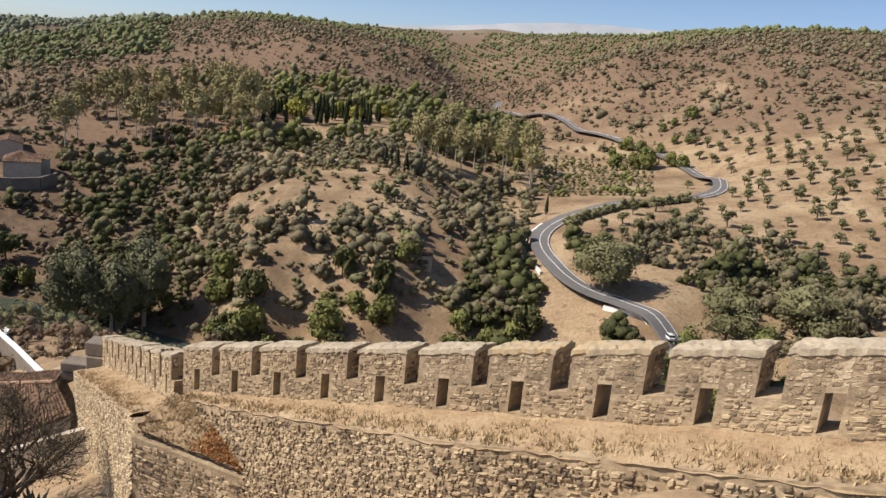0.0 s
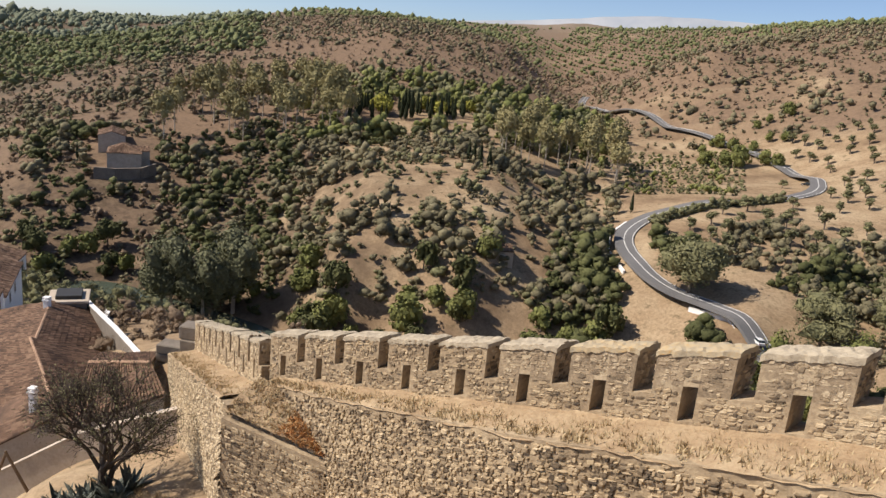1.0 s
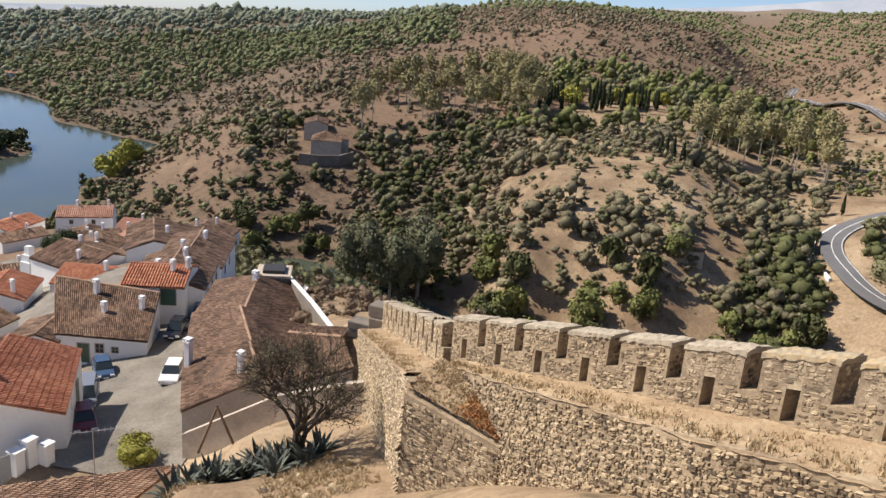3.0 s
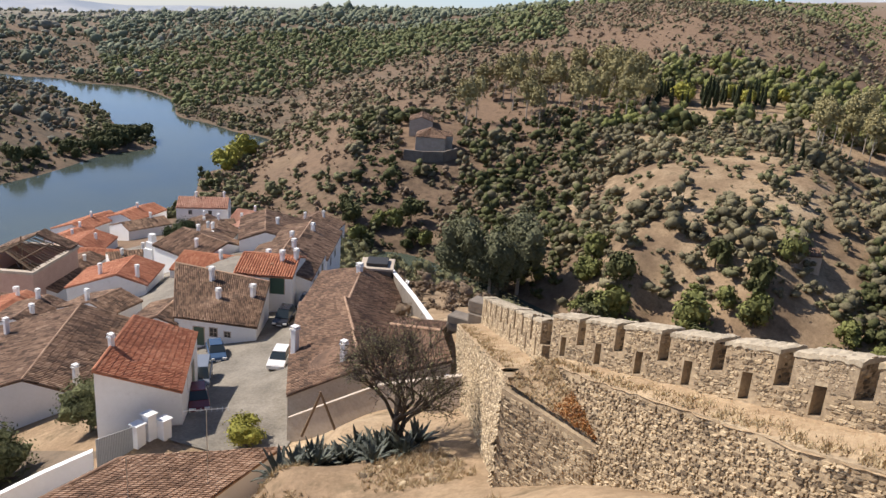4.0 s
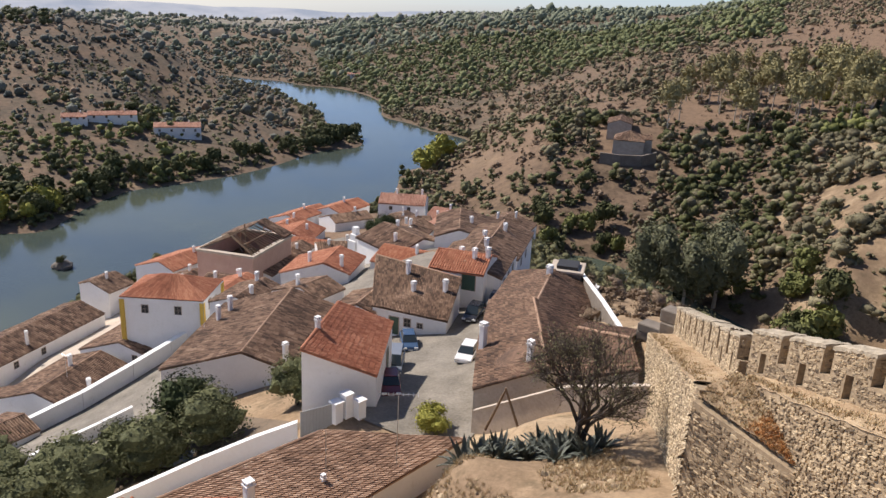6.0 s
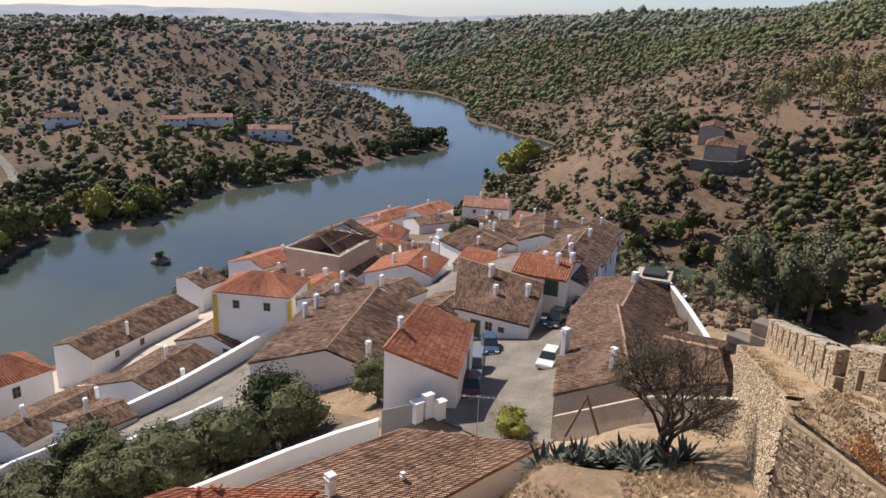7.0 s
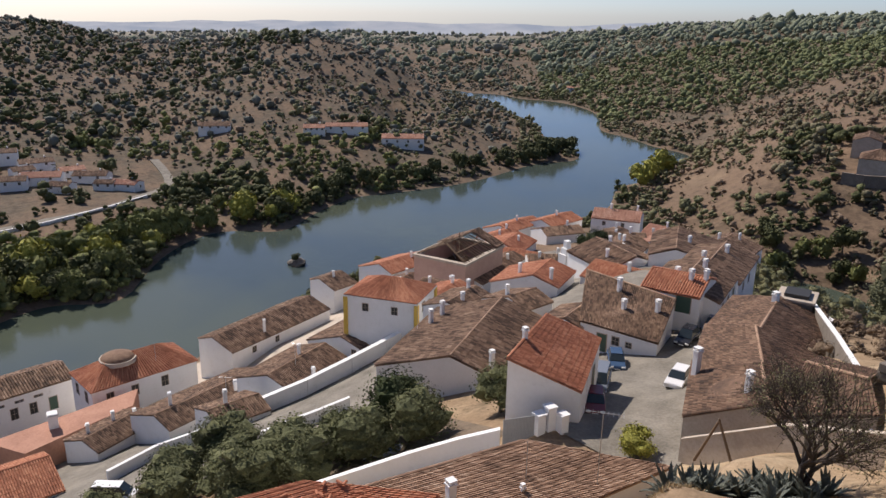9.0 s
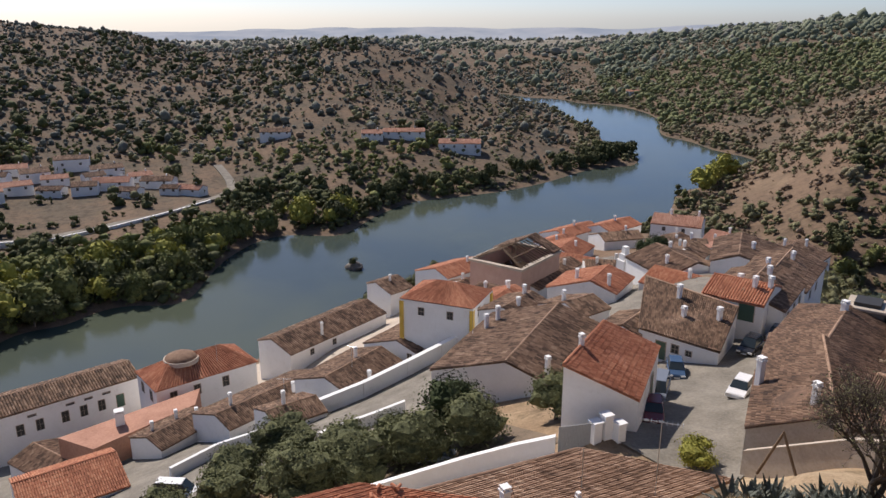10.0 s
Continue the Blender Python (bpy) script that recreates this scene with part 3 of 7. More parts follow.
castle = thing("castle_wall", "crenellated rubble-stone castle wall with dry grass on its walkway", "castle wall", kind="structure")
bm = bmesh.new()
for s0, s1 in zip((-9, 1, 5, 9, 13.3), (1, 5, 9, 13.3, 18.4)):
    q = [(s0, inner(s0)), (s1, inner(s1)), (s1, 0.86), (s0, 0.86)]
    hexa(bm, [(*PA(a, b, 0)[:2], 46.0) for a, b in q], [PA(a, b, -1.95) for a, b in q])
part("wall_core", bm, "mortar", castle)
bm = bmesh.new()
slab(bm, PB, -0.1, 20, -1.55, 0.86, None, -2.1)
part("wall_core", bm, "mortar", castle)
bm = bmesh.new()
slab(bm, PB, -1.95, -0.1, -1.55, 0.0, None, -2.2)
part("wall_core", bm, "mortar", castle)
K, J = (-9.56, 22.8), (-5.55, 21.6)
bm = bmesh.new()
hexa(bm, [(*K, 46), (*J, 46), (-8.0, 25.6, 46), (-9.6, 26.2, 46)], [(*K, 62.15), (*J, 61.95), (-8.0, 25.6, 62.45), (-9.6, 26.2, 62.3)])
part("terrace", bm, "grass", castle)


def parapet(P, first, last, pitch, gap, loop, plastered):
    """Parapet: a breast wall, merlons standing on it, an arrow slit through the foot of each merlon."""
    k = 0
    s = first
    while s < last:
        g0, g1, e = s - gap / 2, s + gap / 2, s + pitch - gap / 2
        c = (g1 + e) / 2
        wob = random.uniform(-0.05, 0.05)
        drop = -1.12 + random.uniform(-0.08, 0.06)
        bm = bmesh.new()
        slab(bm, P, g0, c - loop, 0.0, 0.85, -2.6, drop)
        slab(bm, P, c - loop, c + loop, 0.0, 0.85, -2.6, -1.72)
        slab(bm, P, c + loop, e, 0.0, 0.85, -2.6, drop)
        part("breast_wall", bm, "mortar", castle)
        bm = bmesh.new()
        slab(bm, P, g1, c - loop, 0.0, 0.85, drop, -0.12 + wob)
        slab(bm, P, c + loop, e, 0.0, 0.85, drop, -0.12 + wob)
        slab(bm, P, c - loop, c + loop, 0.002, 0.848, -0.92, -0.12 + wob)
        bmesh.ops.remove_doubles(bm, verts=bm.verts, dist=0.0005)
        old = plastered(s)
        part("merlon", bm, "render" if old else "mortar", castle)
        bm = bmesh.new()
        n, m = 16, 5
        top = [[bm.verts.new(P(g1 - 0.04 + (e - g1 + 0.08) * j / n + random.uniform(-0.02, 0.02) * (0 < j < n), -0.035 + 0.915 * q / m + random.uniform(-0.02, 0.02), wob - 0.045 + random.uniform(-0.028, 0.024) - 0.03 * (q in (0, m)) - 0.03 * (j in (0, n)))) for q in range(m + 1)] for j in range(n + 1)]
        for j in range(n):
            for q in range(m):
                bm.faces.new((top[j][q], top[j + 1][q], top[j + 1][q + 1], top[j][q + 1]))
        rim = [top[j][0] for j in range(n + 1)] + [top[n][q] for q in range(1, m + 1)] + [top[j][m] for j in range(n - 1, -1, -1)] + [top[0][q] for q in range(m - 1, 0, -1)]
        low = [bm.verts.new((v.co.x, v.co.y, v.co.z - random.uniform(0.09, 0.15))) for v in rim]
        for q in range(len(rim)):
            o = (q + 1) % len(rim)
            bm.faces.new((rim[q], low[q], low[o], rim[o]))
        bm.faces.new(low)
        bmesh.ops.recalc_face_normals(bm, faces=bm.faces)
        part("coping", bm, "lichen" if old and 0 < s < 5 else "coping", castle)
        s += pitch
        k += 1


parapet(PA, 1.3 - 2.18 * 4, 18.2, 2.18, 0.46, 0.17, lambda s: s < 7.5)
parapet(PB, 0.35, 19.5, 2.18, 0.46, 0.14, lambda s: False)


def stone_mesh(P, s0, s1, z0, z1, w, hmin, hmax, lmin, lmax, keep=lambda s, d: True, proud=(0.015, 0.06), sign=-1, top=None):
    """Rubble courses on one face: every stone its own uneven block standing proud of the mortar."""
    V, T = [], []
    d = z0
    while d < z1:
        h = random.uniform(hmin, hmax)
        s = s0 + random.uniform(0, lmax)
        while s < s1:
            l = lmin + (lmax - lmin) * random.random() ** 1.6
            hh = h * random.uniform(0.45, 1.5)
            dd = d + random.uniform(-0.25, 0.25) * h
            if keep(s, dd) and keep(s + l, dd) and keep(s + l / 2, dd + hh) and random.random() < 0.84:
                pr = random.uniform(*proud)
                n = random.choice((4, 5, 5, 6))
                ang0 = random.uniform(0, 1)
                c = (s + l / 2, dd + hh / 2)
                base = len(V)
                for ring, (sc, pw) in enumerate(((1.0, -0.01), (0.95, pr * 0.8), (0.7, pr))):
                    for q in range(n):
                        a = 2 * math.pi * (q + ang0) / n
                        ca, sa = math.cos(a), math.sin(a)
                        kx = math.copysign(abs(ca) ** 0.6, ca) * l / 2 * sc
                        kz = math.copysign(abs(sa) ** 0.6, sa) * hh / 2 * sc
                        V.append(P(c[0] + kx + random.uniform(-0.012, 0.012), w + sign * (pw + random.uniform(-0.008, 0.008) * (ring > 0)), c[1] + kz))
                for ring in range(2):
                    for q in range(n):
                        a0, a1 = base + ring * n + q, base + ring * n + (q + 1) % n
                        T += [(a0, a1, a1 + n), (a0, a1 + n, a0 + n)]
                for q in range(1, n - 1):
                    T.append((base + 2 * n, base + 2 * n + q, base + 2 * n + q + 1))
            s += l + random.uniform(0.0, 0.03)
        d += h
    return V, T


def stones(label, V, T, mat):
    ob = part("stone_facing", mesh_np("stone_facing", V, T, mat), mat, castle, label)
    ob["kind"] = "stuff"
    return ob


def gapkeep(pitch, gap, loop, first, shift=0.0):
    def keep(s, d):
        f = (s - first) % pitch
        c = gap / 2 + (pitch - gap) / 2
        if (f < gap / 2 + 0.03 or f > pitch - gap / 2 - 0.03) and d > -1.2:
            return False
        if abs(f - c) < loop + 0.04 and -1.78 < d < -0.88:
            return False
        return True
    return keep


def end_stones(P, s, lo, hi):
    """Small stones on the end face of a merlon."""
    Q = lambda a, w, d: P(s - w, a, d)
    return stone_mesh(Q, 0.02, 0.84, lo, hi, 0.0, 0.06, 0.14, 0.08, 0.3, proud=(0.01, 0.04), sign=1)


VV, TT = [], []
for P, first, last in ((PA, 1.3 - 2.18 * 4, 18), (PB, 0.35, 19)):
    s = first
    while s < last:
        v, t = end_stones(P, s + 0.23, -1.1, -0.15)
        TT += [tuple(q + len(VV) for q in f) for f in t]
        VV += v
        s += 2.18
stones("rough stones of the merlon ends", VV, TT, "stone")
fA = 1.3 - 2.18 * 4
kA = gapkeep(2.18, 0.46, 0.17, fA)
stones("small rubble stones of the parapet", *stone_mesh(PA, -7.2, 18.4, -2.05, -0.15, 0.0, 0.05, 0.12, 0.08, 0.28, lambda s, d: kA(s, d) and (s > 7.5 or d < -0.95), (0.008, 0.03)), "stone")
stones("dark rubble stones of the inner face", *stone_mesh(lambda s, w, d: PA(s, w + inner(s), d), -7.2, 18.3, -5.6, -2.0, 0.0, 0.05, 0.12, 0.06, 0.28, lambda s, d: d < -2.02, (0.01, 0.075)), "stone")
stones("small weathered stones of the plastered merlons", *stone_mesh(PA, -7.2, 7.6, -0.98, -0.14, 0.0, 0.05, 0.11, 0.08, 0.24, lambda s, d: kA(s, d) and kA(s, d + 0.03), (0.003, 0.014)), "render")
kB = gapkeep(2.18, 0.46, 0.14, 0.35)
stones("small rubble stones of the far parapet", *stone_mesh(PB, -0.2, 19.8, -2.2, -0.15, 0.0, 0.06, 0.13, 0.10, 0.34, kB, (0.01, 0.03)), "stone_warm")
stones("pale rubble stones of the bastion face", *stone_mesh(PB, -1.95, 19.9, -8.5, -2.1, -1.55, 0.07, 0.14, 0.10, 0.36, lambda s, d: d < -2.15, (0.01, 0.045)), "stone_warm")
jd = (Vector(J) - Vector(K))
PJ = stretch(Vector(K), jd.normalized(), Vector((jd.normalized().y, -jd.normalized().x)), 62.4, -0.09)
stones("rubble stones of the terrace end", *stone_mesh(PJ, 0, jd.length, -5.5, -0.05, 0.0, 0.07, 0.14, 0.10, 0.36, lambda s, d: True, (0.01, 0.05), 1), "stone")


def blades(n, place, lo, hi, lean=0.5):
    """Tufts of dry stalks: thin bent triangles."""
    V, T = [], []
    for _ in range(n):
        x, y, z = place()
        for _ in range(random.randint(5, 9)):
            a = random.uniform(0, 6.28)
            h = random.uniform(lo, hi)
            q = random.uniform(0, 6.28)
            ox, oy = x + random.gauss(0, 0.06), y + random.gauss(0, 0.06)
            w = 0.012 + 0.02 * random.random()
            b = len(V)
            V += [(ox - math.cos(q) * w, oy - math.sin(q) * w, z - 0.02), (ox + math.cos(q) * w, oy + math.sin(q) * w, z - 0.02), (ox + math.cos(a) * h * lean, oy + math.sin(a) * h * lean, z + h)]
            T.append((b, b + 1, b + 2))
    return V, T


# turf on the walkways: an uneven skin of earth and straw
def turf(P, s0, s1, w0, w1, dz, mat, ns=60, nw=10):
    V, T = [], []
    for i in range(ns + 1):
        for j in range(nw + 1):
            s, w = s0 + (s1 - s0) * i / ns, w0 + (w1 - w0) * j / nw
            edge = min(j, nw - j) / nw
            b = 0.09 * noise.noise(Vector((s * 1.1, w * 1.1, 3))) + 0.05 * noise.noise(Vector((s * 4, w * 4, 1)))
            V.append(P(s, w + (0.10 * noise.noise(Vector((s * 2, 0, 7))) if j == 0 else 0), dz + b + 0.10 * min(1, edge * 4) + (0.22 * (j / nw) ** 3)))
    for i in range(ns):
        for j in range(nw):
            a = i * (nw + 1) + j
            T += [(a, a + nw + 1, a + nw + 2), (a, a + nw + 2, a + 1)]
    ob = part("turf", mesh_np("turf", V, T, mat, True), mat, castle, "dry straw-coloured turf on the walkway")
    return ob


turf(lambda s, w, d: PA(s, 0.02 + (w - 0.02) * (inner(s) - 0.06) / -1.62, d), -8, 18.2, -1.6, 0.02, -2.0, "grass", 120, 12)
turf(PB, -0.6, 19.8, -1.6, 0.02, -2.13, "grass", 90, 10)


def on_walk():
    if random.random() < 0.6:
        s = random.uniform(-4, 18)
        return PA(s, random.uniform(0.95, 0.05) * inner(s), -1.93 + random.uniform(-0.03, 0.05))
    return PB(random.uniform(-0.5, 19), random.uniform(-1.5, -0.05), -2.06)


ob = part("dry_grass", mesh_np("dry_grass", *blades(2200, on_walk, 0.04, 0.17), "blade"), "blade", castle, "dry grass stalks on the walkway")
ob["kind"] = "stuff"


# earth bank sloping off the end of the terrace
out_ = Vector((jd.normalized().y, -jd.normalized().x))


def bank(u, v):
    p = Vector(K).lerp(Vector(J), u)
    q = p + out_ * (v * 2.2 - 2.0)
    n_ = noise.noise(Vector((u * 7, v * 5, 2))) + 0.6 * noise.noise(Vector((u * 17, v * 12, 5)))
    return (q.x, q.y, 62.98 - 0.45 * u - 0.36 * v * v + 0.07 * n_)


V, T = [], []
for i in range(37):
    for j in range(19):
        V.append(bank(i / 36, j / 18))
for i in range(36):
    for j in range(18):
        q = i * 19 + j
        T += [(q, q + 19, q + 20), (q, q + 20, q + 1)]
part("earth_bank", mesh_np("earth_bank", V, T, "grass", True), "grass", castle, "dry earth bank at the end of the terrace")
bm = bmesh.new()
kk = [Vector(K) - out_ * 1.4, Vector(J) - out_ * 1.4, Vector(J) + out_ * 0.27, Vector(K) + out_ * 0.27]
hexa(bm, [(p.x, p.y, 46) for p in kk], [(p.x, p.y, z) for p, z in zip(kk, (62.6, 62.3, 61.95, 62.35))])
part("bank_wall", bm, "mortar", castle)
stones("rubble stones under the earth bank", *stone_mesh(PJ, 0, jd.length, -7.5, -0.2, 0.27, 0.07, 0.14, 0.10, 0.36, lambda s, d: d < -0.12, (0.01, 0.05), 1), "stone")
stones("pale stones beside the earth bank", *stone_mesh(lambda s, w, d: PJ(-w, s, d), -1.4, 0.27, -8, 0.3, 0.0, 0.07, 0.14, 0.10, 0.36, lambda s, d: d < 0.1 - 0.4 * max(0, s + 0.8), (0.01, 0.05), 1), "stone_warm")


def on_terrace():
    return bank(random.uniform(0.45, 1.0) ** 0.8, random.uniform(0.4, 0.98))


ob = part("rust_plants", mesh_np("rust_plants", *blades(560, on_terrace, 0.05, 0.16, 1.2), "rust"), "rust", castle, "rust-red dried plants on the terrace")
ob["kind"] = "stuff"

# ruined stump at the far end of the wall
end = PB(20, 0, 0)
stump = thing("ruined_turret", "ruined brown stone turret at the end of the castle wall", "ruin")
for dx, dy, w, d, h in ((-0.3, 0.5, 1.4, 1.2, -0.5), (-1.9, 0.9, 1.7, 1.2, -2.1)):
    for k in range(6):
        z0 = 52 + (end[2] + h - 52) * k / 6
        z1 = 52 + (end[2] + h - 52) * (k + 1) / 6 - 0.02
        j_ = random.uniform(-0.1, 0.1)
        bm = bmesh.new()
        box(bm, end[0] + dx - w / 2 + j_, end[0] + dx + w / 2 + j_, end[1] + dy - d / 2 - j_, end[1] + dy + d / 2 - j_, z0, z1)
        part("masonry_course", bm, "rock", stump, bevel=0.06)

ob = part("dry_grass", mesh_np("dry_grass", *blades(500, lambda: bank(random.random(), random.random()), 0.04, 0.18, 0.8), "blade"), "blade", castle, "dry grass stalks on the earth bank")
ob["kind"] = "stuff"


# ---- town ----
def tile_slope(P, n_rows, n_cols, run, wide, sag=0.0):
    """Barrel tiles, each its own arched piece, laid in courses. P(u, v) gives a place on the slope: u across 0..1, v down 0..1."""
    V, T = [], []
    seg = 3
    lift = 0.48 * wide / n_cols
    for c in range(n_cols):
        for r in range(n_rows):
            u0 = (c + 0.06 + random.uniform(-0.04, 0.04)) / n_cols
            du = 0.88 / n_cols
            v0, v1 = r / n_rows - 0.02 / n_rows, (r + 1.12) / n_rows
            tilt = random.uniform(-0.012, 0.012)
            b = len(V)
            for e, v in enumerate((v0, min(v1, 1.01))):
                for k in range(seg + 1):
                    a = math.pi * k / seg
                    p = P(u0 + du * (0.5 - 0.5 * math.cos(a)) + tilt * e / n_cols * 6, v)
                    V.append((p[0], p[1], p[2] + lift * math.sin(a) + (0.045 if e else 0.0)))
            for k in range(seg):
                T += [(b + k, b + k + 1, b + seg + 2 + k), (b + k, b + seg + 2 + k, b + seg + 1 + k)]
    return V, T


def chimney(parent, x, y, z, h=1.1, w=0.45, mat="white"):
    bm = bmesh.new()
    box(bm, x - w / 2, x + w / 2, y - w / 2, y + w / 2, z - 0.8, z + h)
    ch = part("chimney", bm, mat, parent, bevel=0.03)
    bm = bmesh.new()
    box(bm, x - w / 2 - 0.06, x + w / 2 + 0.06, y - w / 2 - 0.06, y + w / 2 + 0.06, z + h + 0.004, z + h + 0.1)
    for sx in (-1, 1):
        for sy in (-1, 1):
            box(bm, x + sx * w * 0.4 - 0.05, x + sx * w * 0.4 + 0.05, y + sy * w * 0.4 - 0.05, y + sy * w * 0.4 + 0.05, z + h + 0.1, z + h + 0.26)
    box(bm, x - w / 2 - 0.03, x + w / 2 + 0.03, y - w / 2 - 0.03, y + w / 2 + 0.03, z + h + 0.26, z + h + 0.34)
    part("cap", bm, mat, ch)


def opening(parent, kind, a, out, w, h, z):
    """A window or door set in a wall: recessed dark pane, frame, sill. a: foot of its middle; out: the wall's outward direction."""
    a, out = Vector(a), Vector((*out, 0)).normalized()
    s = Vector((-out.y, out.x, 0))

    def bar(bm, u0, u1, z0, z1, d0, d1):
        q = [a + s * u + out * d for u, d in ((u0, d0), (u1, d0), (u1, d1), (u0, d1))]
        hexa(bm, [(p.x, p.y, z + z0) for p in q], [(p.x, p.y, z + z1) for p in q])

    bm = bmesh.new()
    bar(bm, -w / 2, w / 2, 0, h, 0.004, 0.015)
    ob = part(kind, bm, "dark" if kind == "window" else "green_paint", parent)
    bm = bmesh.new()
    t = 0.09
    bar(bm, -w / 2 - t, -w / 2, 0, h + t, 0.006, 0.05)
    bar(bm, w / 2, w / 2 + t, 0, h + t, 0.006, 0.05)
    bar(bm, -w / 2, w / 2, h, h + t, 0.006, 0.05)
    if kind == "window":
        bar(bm, -0.02, 0.02, 0, h, 0.016, 0.03)
        bar(bm, -w / 2, w / 2, h * 0.5, h * 0.5 + 0.04, 0.016, 0.028)
    part("frame", bm, "plaster", ob)
    if kind == "window":
        bm = bmesh.new()
        bar(bm, -w / 2 - 0.12, w / 2 + 0.12, -0.08, 0, 0.0, 0.1)
        part("sill", bm, "white", ob)
    return ob


def ridge_line(bm, a, b, r=0.13):
    """One run of ridge tiles: a rounded cap that swells at every overlap."""
    a, b = Vector(a), Vector(b)
    n = max(2, int((b - a).length / 0.42))
    d = (b - a).normalized()
    s = Vector((-d.y, d.x, 0)).normalized()
    prev = None
    for k in range(2 * n + 1):
        c = a.lerp(b, k / (2 * n))
        q = r * (1.0 if k % 2 else 0.84)
        row = [bm.verts.new(c + s * q * math.cos(t) + Vector((0, 0, q * math.sin(t)))) for t in (-0.3, 0.6, 1.57, 2.54, 3.44)]
        if prev:
            for j in range(4):
                bm.faces.new((prev[j], prev[j + 1], row[j + 1], row[j]))
        prev = row


ROOF_LABEL = {"tile_old": "weathered brown clay tile roof", "tile_red": "newer orange-red clay tile roof", "tile_pale": "pale pink clay tile roof", "tile_worn": "worn tan clay tile roof", "tile_dark": "dark brown clay tile roof"}


